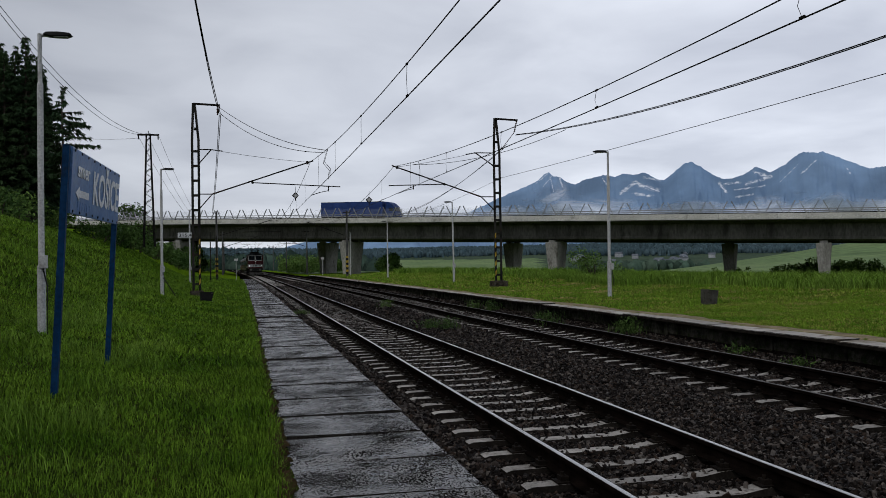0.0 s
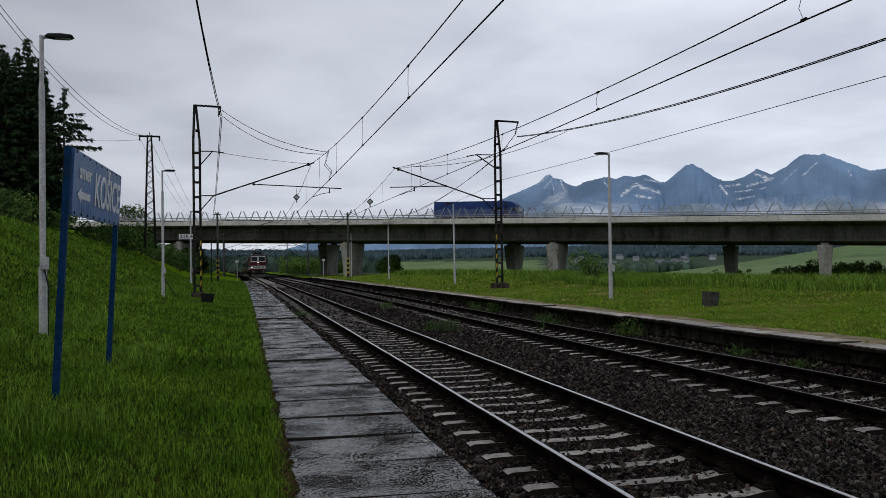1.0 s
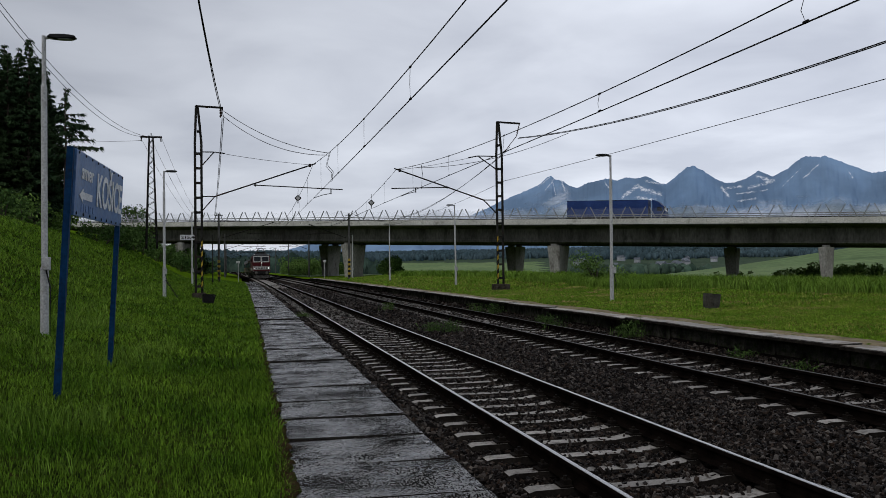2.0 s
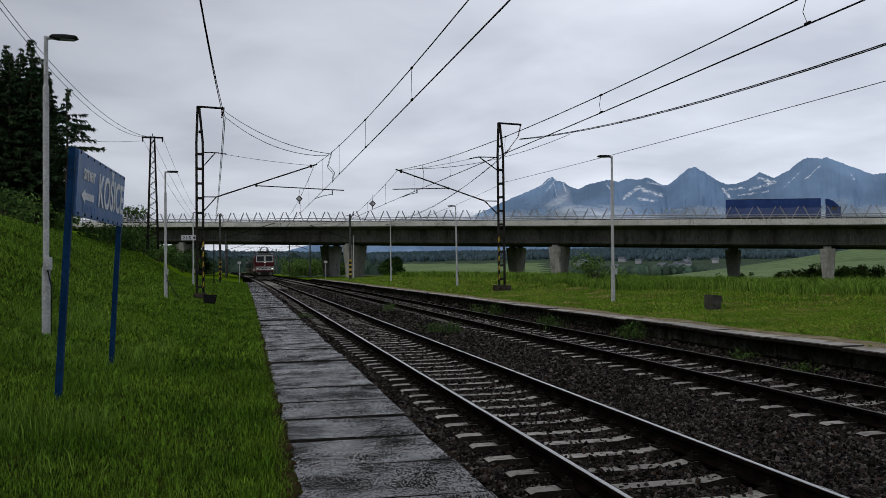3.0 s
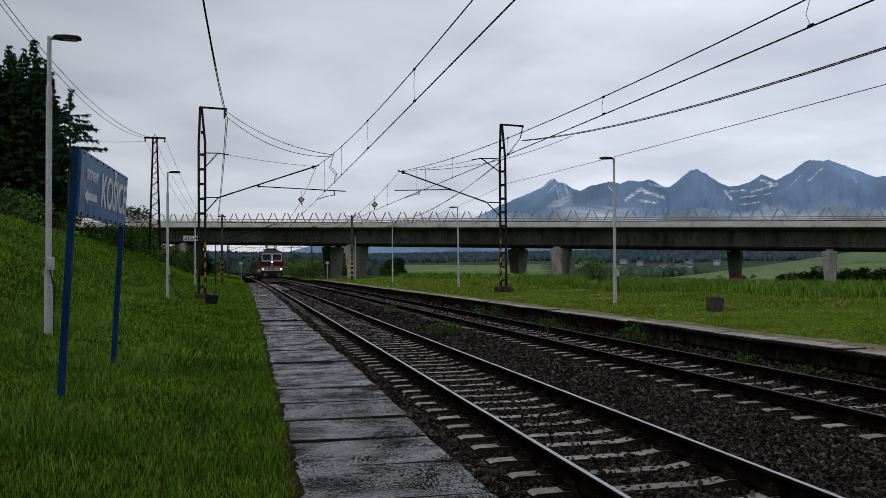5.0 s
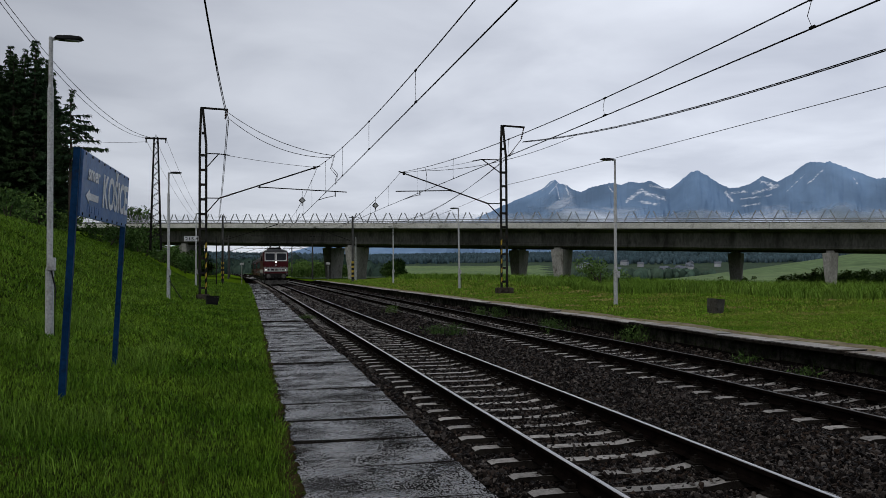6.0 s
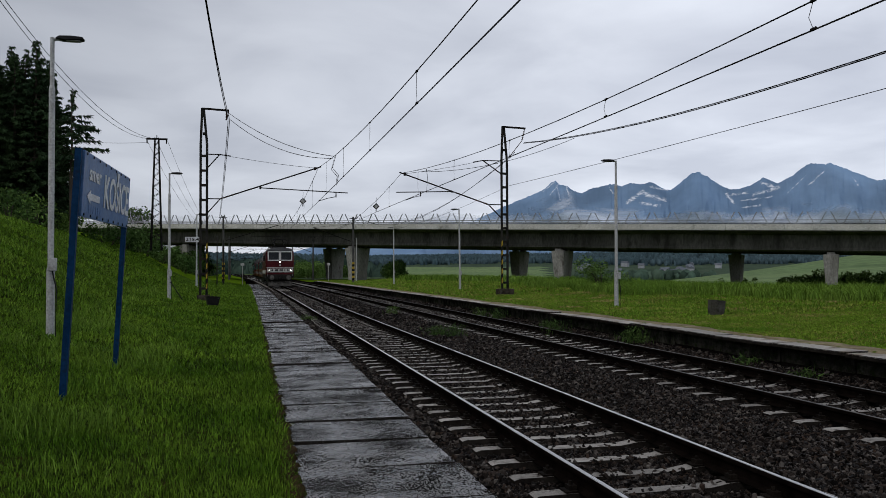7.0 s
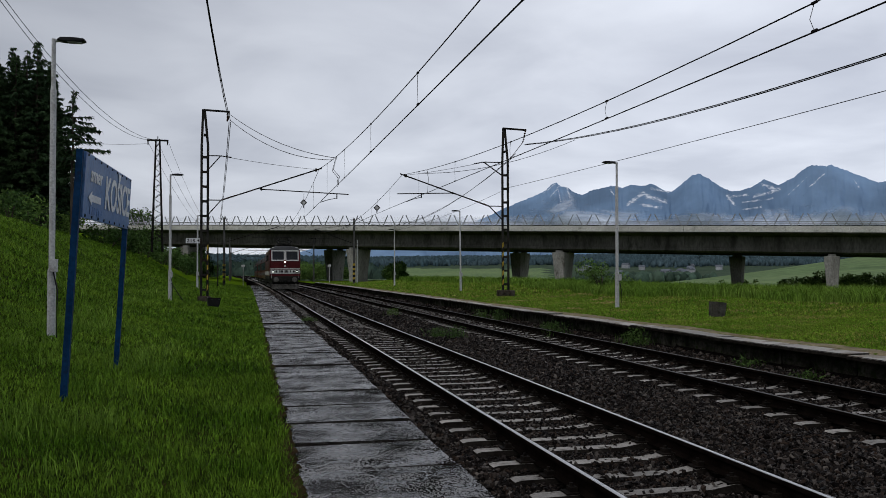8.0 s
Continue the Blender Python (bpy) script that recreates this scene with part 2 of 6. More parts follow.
def stone_material():
    """Crushed stone, each piece of its own shade from near black to pale grey, some rusty."""
    m = material("mixed_ballast_stone", (0.9, 0.9, 0.9), (1.1, 1.05, 1.0), 6.0, 70.0, (0.4, 0.7), bump=0.6, bump_size=0.006, spec=0.04)
    nt = m.node_tree
    N, L = nt.nodes.new, nt.links.new
    p = nt.nodes["Principled BSDF"]
    src = p.inputs["Base Color"].links[0].from_socket
    r = N("ShaderNodeValToRGB")
    cr = r.color_ramp
    cr.elements[0].position, cr.elements[0].color = 0.0, (0.0036, 0.0030, 0.0028, 1)
    cr.elements[1].position, cr.elements[1].color = 1.0, (0.14, 0.128, 0.118, 1)
    for at, c in ((0.44, (0.0105, 0.0086, 0.0079, 1)), (0.64, (0.026, 0.0212, 0.019, 1)), (0.75, (0.040, 0.0275, 0.021, 1)), (0.82, (0.041, 0.036, 0.0335, 1)), (0.94, (0.080, 0.071, 0.066, 1))):
        e = cr.elements.new(at)
        e.color = c
    L(N("ShaderNodeNewGeometry").outputs["Random Per Island"], r.inputs[0])
    mul = N("ShaderNodeMix")
    mul.data_type, mul.blend_type = "RGBA", "MULTIPLY"
    mul.inputs["Factor"].default_value = 1.0
    L(src, mul.inputs["A"])
    L(r.outputs[0], mul.inputs["B"])
    L(mul.outputs["Result"], p.inputs["Base Color"])
    return m


M_STONE = stone_material()

# ---------------------------------------------------------------- mesh helpers


def part(name, bm, mat, parent=None, label="", smooth=False):
    """One bmesh as one mesh object, under a thing or a part."""
    me = bpy.data.meshes.new(name)
    bm.to_mesh(me)
    bm.free()
    mats = mat if isinstance(mat, (list, tuple)) else [mat]
    for m in mats:
        me.materials.append(m)
    if smooth:
        me.shade_smooth()
    ob = new(name, me)
    if parent:
        ob.parent = parent
    if label:
        ob["label"] = label
    return ob


def share(name, ob, m, parent):
    """Another object on the mesh of ob."""
    o = new(name, ob.data)
    o.parent = parent
    o.matrix_basis = m
    return o


def raw(name, verts, faces, mat, parent=None, smooth=False):
    me = bpy.data.meshes.new(name)
    me.from_pydata(verts, [], faces)
    me.materials.append(mat)
    if smooth:
        me.shade_smooth()
    ob = new(name, me)
    if parent:
        ob.parent = parent
    return ob


def blocks(*specs, bevel=0.0, bm=None):
    """Boxes (cx, cy, cz, sx, sy, sz[, pose]) in one bmesh."""
    bm = bm or bmesh.new()
    for s in specs:
        m = Matrix.Translation(s[:3]) @ Matrix.Diagonal((*s[3:6], 1))
        if len(s) > 6:
            m = Matrix.Translation(s[:3]) @ s[6] @ Matrix.Diagonal((*s[3:6], 1))
        made = bmesh.ops.create_cube(bm, size=1.0, matrix=m)
        if bevel:
            es = list({e for v in made["verts"] for e in v.link_edges})
            bmesh.ops.bevel(bm, geom=es, offset=bevel, segments=2, affect="EDGES", profile=0.5)
    return bm


def rod(bm, a, b, r1, r2=None, seg=8, caps=True):
    """A tapered round bar from a to b."""
    a, b = Vector(a), Vector(b)
    d = b - a
    q = d.to_track_quat("Z", "Y").to_matrix().to_4x4()
    bmesh.ops.create_cone(bm, cap_ends=caps, segments=seg, radius1=r1, radius2=r1 if r2 is None else r2, depth=d.length,
                          matrix=Matrix.Translation((a + b) / 2) @ q)
    return bm


def bar(bm, a, b, w, h=None, up=(0, 0, 1)):
    """A square bar from a to b."""
    a, b = Vector(a), Vector(b)
    d = b - a
    z = d.normalized()
    x = Vector(up).cross(z)
    if x.length < 1e-4:
        x = Vector((1, 0, 0)).cross(z)
    x.normalize()
    y = z.cross(x)
    m = Matrix((x, y, z)).transposed().to_4x4()
    bmesh.ops.create_cube(bm, size=1.0, matrix=Matrix.Translation((a + b) / 2) @ m @ Matrix.Diagonal((w, h or w, d.length, 1)))
    return bm


def prism(bm, outline, axis, lo, hi):
    """A closed outline of (u, v) swept along an axis from lo to hi."""
    def at(u, v, w):
        return {"x": (w, u, v), "y": (u, w, v), "z": (u, v, w)}[axis]
    a = [bm.verts.new(at(u, v, lo)) for u, v in outline]
    b = [bm.verts.new(at(u, v, hi)) for u, v in outline]
    n = len(outline)
    for i in range(n):
        bm.faces.new((a[i], a[(i + 1) % n], b[(i + 1) % n], b[i]))
    bm.faces.new(a[::-1])
    bm.faces.new(b)
    bmesh.ops.recalc_face_normals(bm, faces=bm.faces)
    return bm


def tube(bm, pts, r, seg=5):
    """A wire through points."""
    rings = []
    pts = [Vector(p) for p in pts]
    for i, p in enumerate(pts):
        d = (pts[min(i + 1, len(pts) - 1)] - pts[max(i - 1, 0)]).normalized()
        x = d.cross(Vector((0, 0, 1)))
        if x.length < 1e-3:
            x = d.cross(Vector((0, 1, 0)))
        x.normalize()
        y = d.cross(x)
        rings.append([bm.verts.new(p + (x * math.cos(k) + y * math.sin(k)) * r) for k in [2 * math.pi * j / seg for j in range(seg)]])
    for a, b in zip(rings, rings[1:]):
        for j in range(seg):
            bm.faces.new((a[j], a[(j + 1) % seg], b[(j + 1) % seg], b[j]))
    return bm


def sag(a, b, drop, n=14):
    a, b = Vector(a), Vector(b)
    return [a.lerp(b, i / n) - Vector((0, 0, 4 * drop * (i / n) * (1 - i / n))) for i in range(n + 1)]


def thing(name, label, category, at=None, group="", kind=""):
    ob = new(name)
    if at is not None:
        ob.matrix_basis = at if isinstance(at, Matrix) else Matrix.Translation(at)
    return tagged(ob, label, category, group, kind)

# ---------------------------------------------------------------- plan
TRACK_1, TRACK_2 = 3.474, 7.735          # centre lines; rail tops at z = 0
SLAB_L, SLAB_R = 0.36, 1.80              # the low platform of slabs
EDGE_X, EDGE_Z = 9.43, 0.345             # the far platform
BR_O = Vector((32.12, 136.98, 0))        # the viaduct: its front edge, direction, way across and fall
BR_U = Vector((0.78642, -0.61769, 0))
BR_N = Vector((0.61769, 0.78642, 0))
BR_Z, BR_FALL = 6.02, -0.0275


def bridge_at(s, d, z):
    return BR_O + BR_U * s + BR_N * d + Vector((0, 0, BR_Z + BR_FALL * s + z))


def bend(y):
    """The tracks curve gently away to the left."""
    return -5.2e-5 * y * abs(y)


def smooth(a, b, v):
    t = min(1.0, max(0.0, (v - a) / (b - a)))
    return t * t * (3 - 2 * t)


def mixed(a, b, t):
    return a + (b - a) * t


def ground(x, y):
    """Height of the land."""
    r = math.hypot(x, y)
    x0, x = x, x - (bend(y) if -300 < y < 700 and abs(x) < 400 else 0)
    if x < SLAB_L:
        z = -0.03 + 0.22 * smooth(-0.2, -2.2, x) + 0.36 * smooth(-1.8, -4.2, x)
        toe = -4.5 - 0.016 * max(0, y)
        top = 5.8 + 3.2 * smooth(95, 165, y) - 7 * smooth(230, 420, y)
        k = max(0.0, toe - x)
        rise = 0.8 * k
        z += top * (1 - math.exp(-(rise / top) ** 1.45)) if rise > 0 else 0
        if x < -4:
            z += 0.35 * noise.noise((x * 0.12, y * 0.12, 3.1)) * smooth(-4, -9, x)
    elif x < EDGE_X + 0.3:
        z = -0.42
        z = mixed(z, -0.25, smooth(118, 122, y) * smooth(8.9, 9.6, x))
    else:
        z = EDGE_Z - 0.07 + 0.10 * smooth(10, 13.5, x) + 0.22 * smooth(14, 20, x) - 2.1 * smooth(22, 60, x)
        z = mixed(z, 0.1, smooth(112, 135, y) * (1 - smooth(20, 40, x)))
        z += 0.07 * noise.noise((x * 0.3, y * 0.3, 0.5))
    far = smooth(190, 420, r) * (1 - smooth(0, -14, x) * (1 - smooth(260, 420, y)))
    z = mixed(z, -8.0 + 2.0 * noise.noise((x * 0.004, y * 0.004, 7.0)), far * smooth(8, 30, abs(x - 5) + 30 * smooth(500, 700, r)))
    # the meadow hill and the wooded ridge behind the valley
    hx, hy = x - 350, y - 280
    z += 25 * math.exp(-(hx * hx + hy * hy) / (2 * 100 ** 2)) * smooth(150, 260, r)
    ridge = smooth(700, 1950, r)
    z += ridge * (37 + 11 * noise.noise((x * 0.0022, y * 0.0022, 1.7)))
    return z


def spaced(a, b, first, growth):
    out, v, s = [a], a, first
    while abs(b - v) > s:
        v += s if b > a else -s
        s *= growth
        out.append(v)
    out.append(b)
    return out


# meadow green already paled by distance haze in its colour
M_FIELD = material("hazy_meadow", (0.125, 0.19, 0.078), (0.165, 0.23, 0.10), 0.012, 0.2, (0.9, 1.0), bump=0, spec=0.05, dirt=(0.07, 0.12, 0.05), dirt_amount=0.1)
M_FLOOR = material("forest_floor", (0.035, 0.060, 0.035), (0.055, 0.085, 0.05), 0.02, 0.3, (0.9, 1.0), bump=0, spec=0.05)


def build_ground():
    xs = sorted(set([round(v, 3) for v in spaced(SLAB_L, -4400, 0.5, 1.055) + [0.361, 1.79, 2.2, 4, 6, 8, EDGE_X - 0.03, EDGE_X + 0.30, EDGE_X + 0.32] + spaced(EDGE_X + 0.34, 4400, 0.6, 1.05)]))
    ys = sorted(set([round(v, 3) for v in spaced(-3, -900, 2.0, 1.25) + spaced(-3, 4500, 0.8, 1.022)]))
    verts = [(x + b, y, ground(x + b, y)) for y in ys for x in xs for b in [bend(y) * (1 - smooth(60, 400, abs(x))) if 0 < y < 700 else 0.0]]
    n = len(xs)
    faces = [(j * n + i, j * n + i + 1, j * n + n + i + 1, j * n + n + i) for j in range(len(ys) - 1) for i in range(n - 1)]
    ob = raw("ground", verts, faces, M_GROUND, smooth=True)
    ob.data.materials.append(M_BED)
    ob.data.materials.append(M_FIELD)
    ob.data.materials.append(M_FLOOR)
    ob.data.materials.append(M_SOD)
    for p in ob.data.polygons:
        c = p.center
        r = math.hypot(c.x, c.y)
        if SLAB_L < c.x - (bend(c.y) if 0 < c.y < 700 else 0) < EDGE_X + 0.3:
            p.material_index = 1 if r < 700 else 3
        elif r > 170 and (c.x > 10 or r > 500):
            p.material_index = 2 if r < (1250 if c.x < 0.36 * c.y else 820) + 200 * noise.noise((c.x * 0.004, c.y * 0.004, 0)) else 3
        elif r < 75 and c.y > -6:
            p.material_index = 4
    tagged(ob, "grassy land with railway bed, meadows and wooded hills", "ground", kind="structure")


build_ground()

# ---------------------------------------------------------------- mountains far behind


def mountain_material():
    """Rock with the blue haze of miles of air put into its colour, and ragged snow where the mesh says it lies."""
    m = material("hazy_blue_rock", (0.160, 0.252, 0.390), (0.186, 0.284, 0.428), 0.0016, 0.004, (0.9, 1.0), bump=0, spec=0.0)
    nt = m.node_tree
    N, L = nt.nodes.new, nt.links.new
    p = nt.nodes["Principled BSDF"]
    src = p.inputs["Base Color"].links[0].from_socket
    geo = N("ShaderNodeNewGeometry")
    lie = N("ShaderNodeAttribute")
    lie.attribute_name = "snow"
    n = N("ShaderNodeTexNoise")
    n.inputs["Scale"].default_value = 0.07
    n.inputs["Detail"].default_value = 6.0
    n.inputs["Roughness"].default_value = 0.75
    L(geo.outputs["Position"], n.inputs["Vector"])
    add = N("ShaderNodeMath")
    add.operation = "MULTIPLY_ADD"
    add.inputs[1].default_value = 2.0
    L(n.outputs[0], add.inputs[0])
    L(lie.outputs["Fac"], add.inputs[2])
    r = N("ShaderNodeMapRange")
    r.inputs["From Min"].default_value, r.inputs["From Max"].default_value = 1.60, 1.85
    L(add.outputs[0], r.inputs[0])
    mix = N("ShaderNodeMix")
    mix.data_type = "RGBA"
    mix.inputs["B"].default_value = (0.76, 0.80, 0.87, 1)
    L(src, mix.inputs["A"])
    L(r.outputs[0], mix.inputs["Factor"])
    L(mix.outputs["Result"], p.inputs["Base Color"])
    return m


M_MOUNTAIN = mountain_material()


def build_mountains():
    # bearing in degrees to the right of the track and height angle of the crest, in degrees
    crest = [(-16, 0.6), (-3, 0.7), (2, 1.1), (5, 1.9), (10, 2.3), (14, 3.0), (17.17, 4.43), (19.08, 5.2), (19.61, 5.42), (20.07, 5.87), (20.41, 6.01), (20.67, 5.75), (21.12, 5.66), (21.64, 5.31), (22.16, 5.15), (22.65, 5.41), (24.02, 5.71), (24.79, 5.58), (25.27, 5.76), (26.15, 5.66),
             (26.69, 5.79), (27.58, 5.27), (27.91, 5.24), (28.37, 5.56), (29.2, 6.26), (29.62, 6.36), (30.14, 6.05), (31.11, 5.36), (31.55, 5.17), (32.14, 5.15), (32.85, 5.37), (33.6, 5.84), (34.43, 5.42), (35.35, 5.87), (35.85, 6.34), (36.4, 6.59), (37.2, 6.46), (37.43, 6.56),
             (38.98, 5.83), (40.04, 5.33), (43, 5.6), (50, 4.6), (70, 3.0)]
    # lying snow: gullies and cirques from one bearing and height to another, with their half width
    snow = [(20.33, 5.94, 19.53, 5.31, 0.07), (20.48, 5.75, 20.7, 4.73, 0.05), (20.59, 5.75, 20.02, 5.08, 0.05), (21.12, 5.59, 21.3, 4.98, 0.07), (23.95, 5.49, 24.2, 5.08, 0.06), (26.14, 5.18, 25.11, 4.46, 0.15), (26.14, 5.05, 27.51, 4.55, 0.17), (25.95, 4.44, 27.21, 4.19, 0.1),
            (26.61, 5.46, 27.8, 5.21, 0.09), (31.38, 4.88, 31.78, 4.29, 0.12), (31.65, 4.8, 32.64, 4.88, 0.09), (32.98, 4.76, 34.49, 5.16, 0.12), (33.49, 5.49, 34.42, 5.13, 0.12), (32.3, 4.42, 34.08, 4.58, 0.07), (32.29, 3.95, 33.41, 4.1, 0.07), (37.1, 6.03, 36.22, 5.23, 0.06),
            (36.07, 5.84, 34.98, 4.76, 0.04), (38.7, 5.6, 39.0, 5.07, 0.04)]
    dist = 4000.0
    bear = [c[0] for c in crest]
    high = [c[1] for c in crest]
    verts, faces = [], []
    cols = np.concatenate([np.arange(-16.0, 14.0, 0.2), np.arange(14.0, 42.0, 0.05), np.arange(42.0, 66.0, 0.2)])
    rows = 80
    for a in cols:
        a = float(a)
        e = float(np.interp(a, bear, high))
        top = math.tan(radians(e)) * dist + 1.7
        top += noise.fractal((a * 3.3, 0.3, 5.0), 0.8, 2.1, 6) * 2.0 + abs(noise.noise((a * 6.1, 3.3, 0))) * 5 - 1.5
        for k in range(rows):
            f = k / (rows - 1)                     # 0 at the foot, 1 at the crest
            spur = noise.ridged_multi_fractal((a * 0.55, f * 1.2 + a * 0.05, 2.0), 0.9, 2.1, 5, 1.0, 2.0)
            z = top * f ** 1.1 + (1 - f) * f * 26 * (spur - 1.0)
            d = dist - 700 * (1 - f) - 90 * (spur - 1.0) * (1 - f) * min(1, f * 4)
            b = radians(a + 0.4 * (spur - 1) * (1 - f))
            verts.append((math.sin(b) * d, math.cos(b) * d, z - 10 * (1 - f)))
    n = rows
    for i in range(len(cols) - 1):
        for k in range(n - 1):
            faces.append((i * n + k, (i + 1) * n + k, (i + 1) * n + k + 1, i * n + k + 1))
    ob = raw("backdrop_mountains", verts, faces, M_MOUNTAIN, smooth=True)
    v = np.array(verts)
    az, el = np.degrees(np.arctan2(v[:, 0], v[:, 1])), np.degrees(np.arctan2(v[:, 2] - 1.7, np.hypot(v[:, 0], v[:, 1])))
    lie = np.zeros(len(v))
    for a0, e0, a1, e1, w in snow:
        t = np.clip(((az - a0) * (a1 - a0) + (el - e0) * (e1 - e0)) / ((a1 - a0) ** 2 + (e1 - e0) ** 2), 0, 1)
        off = np.hypot(az - a0 - t * (a1 - a0), el - e0 - t * (e1 - e0))
        lie = np.maximum(lie, np.exp(-(off / (1.5 * w)) ** 2) * 0.76)
    at = ob.data.attributes.new("snow", "FLOAT", "POINT")
    at.data.foreach_set("value", lie.astype(np.float32))
    tagged(ob, "hazy blue rocky mountain range with snow patches", "mountains", kind="structure")


build_mountains()


def build_mist():
    """Low cloud drifting before the foot of the mountains."""
    m = bpy.data.materials.new("low_cloud")
    m.use_nodes = True
    nt = m.node_tree
    N, L = nt.nodes.new, nt.links.new
    p = nt.nodes["Principled BSDF"]
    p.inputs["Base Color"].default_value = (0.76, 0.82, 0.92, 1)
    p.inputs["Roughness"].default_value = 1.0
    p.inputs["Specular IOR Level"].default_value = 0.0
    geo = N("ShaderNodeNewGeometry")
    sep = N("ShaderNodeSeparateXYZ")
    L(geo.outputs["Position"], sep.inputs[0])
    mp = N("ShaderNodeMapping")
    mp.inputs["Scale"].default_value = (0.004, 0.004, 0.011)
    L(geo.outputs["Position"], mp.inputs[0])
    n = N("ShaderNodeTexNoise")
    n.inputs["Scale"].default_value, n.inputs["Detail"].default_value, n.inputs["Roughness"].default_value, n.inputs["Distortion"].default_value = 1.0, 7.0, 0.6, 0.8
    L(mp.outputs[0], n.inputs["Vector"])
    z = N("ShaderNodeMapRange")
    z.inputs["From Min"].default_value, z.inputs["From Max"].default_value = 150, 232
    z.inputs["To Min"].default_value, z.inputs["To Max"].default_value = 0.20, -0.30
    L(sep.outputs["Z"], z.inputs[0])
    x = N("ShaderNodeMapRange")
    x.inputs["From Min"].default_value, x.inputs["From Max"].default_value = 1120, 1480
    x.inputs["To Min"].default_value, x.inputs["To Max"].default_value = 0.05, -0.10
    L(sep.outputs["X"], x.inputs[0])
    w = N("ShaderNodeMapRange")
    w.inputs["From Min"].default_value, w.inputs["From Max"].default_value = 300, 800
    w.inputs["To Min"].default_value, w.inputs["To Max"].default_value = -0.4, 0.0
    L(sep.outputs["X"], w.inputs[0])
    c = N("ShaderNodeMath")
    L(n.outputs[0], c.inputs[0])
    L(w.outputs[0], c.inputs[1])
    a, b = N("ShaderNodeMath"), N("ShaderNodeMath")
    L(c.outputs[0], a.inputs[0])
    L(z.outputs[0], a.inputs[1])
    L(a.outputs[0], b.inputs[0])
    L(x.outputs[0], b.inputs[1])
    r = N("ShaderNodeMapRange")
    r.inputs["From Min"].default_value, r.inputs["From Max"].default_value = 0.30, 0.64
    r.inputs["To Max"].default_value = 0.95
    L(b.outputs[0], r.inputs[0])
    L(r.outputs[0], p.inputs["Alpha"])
    verts, faces = [], []
    cols = list(range(4, 60, 1))
    for g in cols:
        for k in range(6):
            d = 3050 + 40 * math.sin(g * 0.7 + k)
            verts.append((math.sin(radians(g)) * d, math.cos(radians(g)) * d, 118 + k * 34))
    for i in range(len(cols) - 1):
        for k in range(5):
            faces.append((i * 6 + k, (i + 1) * 6 + k, (i + 1) * 6 + k + 1, i * 6 + k + 1))
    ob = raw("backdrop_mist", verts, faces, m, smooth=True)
    tagged(ob, "thin pale low cloud before the mountain foot", "mist", kind="structure")


build_mist()

# ---------------------------------------------------------------- tracks


def rail_bm():
    bm = bmesh.new()
    half = [(0.0, 0.0), (0.030, -0.001), (0.036, -0.010), (0.036, -0.036), (0.009, -0.050), (0.008, -0.125), (0.070, -0.143), (0.072, -0.152), (0.0, -0.152)]
    outline = half[1:-1] + [(-x, z) for x, z in half[::-1][1:-1]]
    return sweep(bm, outline)


def sweep(bm, outline):
    """An outline of (x, z) along the bend of the track."""
    rings = [[bm.verts.new((u + bend(y), y, v)) for u, v in outline] for y in [-6, 0, 8, 16, 25, 35, 45, 60, 75, 90, 110, 130, 155, 180, 210, 250, 300, 360, 430, 520, 620, 700]]
    n = len(outline)
    for a, b in zip(rings, rings[1:]):
        for i in range(n):
            bm.faces.new((a[i], a[(i + 1) % n], b[(i + 1) % n], b[i]))
    bm.faces.new(rings[0][::-1])
    bm.faces.new(rings[-1])
    bmesh.ops.recalc_face_normals(bm, faces=bm.faces)
    return bm


def rail(x, parent, top):
    body = part("rail", rail_bm(), M_RAIL_SIDE, parent)
    body.matrix_basis = Matrix.Translation((x, 0, -0.001))
    bm = bmesh.new()
    sweep(bm, [(-0.024, -0.003), (-0.021, 0.001), (-0.012, 0.0032), (0.0, 0.0040), (0.012, 0.0032), (0.021, 0.001), (0.024, -0.003)])
    part("rail_head", bm, top, body, "shiny worn running surface", smooth=True)


def sleeper_mesh():
    """Concrete sleeper with raised rail seats and sloped ends."""
    bm = bmesh.new()
    sec = [(-1.21, 0.0), (-1.16, 0.015), (-0.62, 0.02), (-0.40, -0.012), (0.40, -0.012), (0.62, 0.02), (1.16, 0.015), (1.21, 0.0)]
    top_f, top_b, low_f, low_b = [], [], [], []
    for x, z in sec:
        top_f.append(bm.verts.new((x, -0.085, z)))
        top_b.append(bm.verts.new((x, 0.085, z)))
        low_f.append(bm.verts.new((x, -0.14, -0.16)))
        low_b.append(bm.verts.new((x, 0.14, -0.16)))
    for i in range(len(sec) - 1):
        bm.faces.new((top_f[i], top_f[i + 1], top_b[i + 1], top_b[i]))
        bm.faces.new((low_f[i], low_f[i + 1], top_f[i + 1], top_f[i]))
        bm.faces.new((top_b[i], top_b[i + 1], low_b[i + 1], low_b[i]))
    bm.faces.new((low_f[0], top_f[0], top_b[0], low_b[0]))
    bm.faces.new((top_f[-1], low_f[-1], low_b[-1], top_b[-1]))
    bmesh.ops.recalc_face_normals(bm, faces=bm.faces)
    # only the top keeps the concrete colour, the other faces are painted in shade
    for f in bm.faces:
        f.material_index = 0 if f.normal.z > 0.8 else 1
    return bm


def fastening_bm():
    """Ribbed plate with clamps and bolts on both sides of a rail foot."""
    bm = blocks((0, 0, 0.008, 0.36, 0.16, 0.016))
    for s in (-1, 1):
        blocks((s * 0.105, 0, 0.035, 0.07, 0.10, 0.04), bm=bm)
        rod(bm, (s * 0.11, 0, 0.05), (s * 0.11, 0, 0.085), 0.018, seg=6)
    return bm


SLEEPER_Z = -0.172
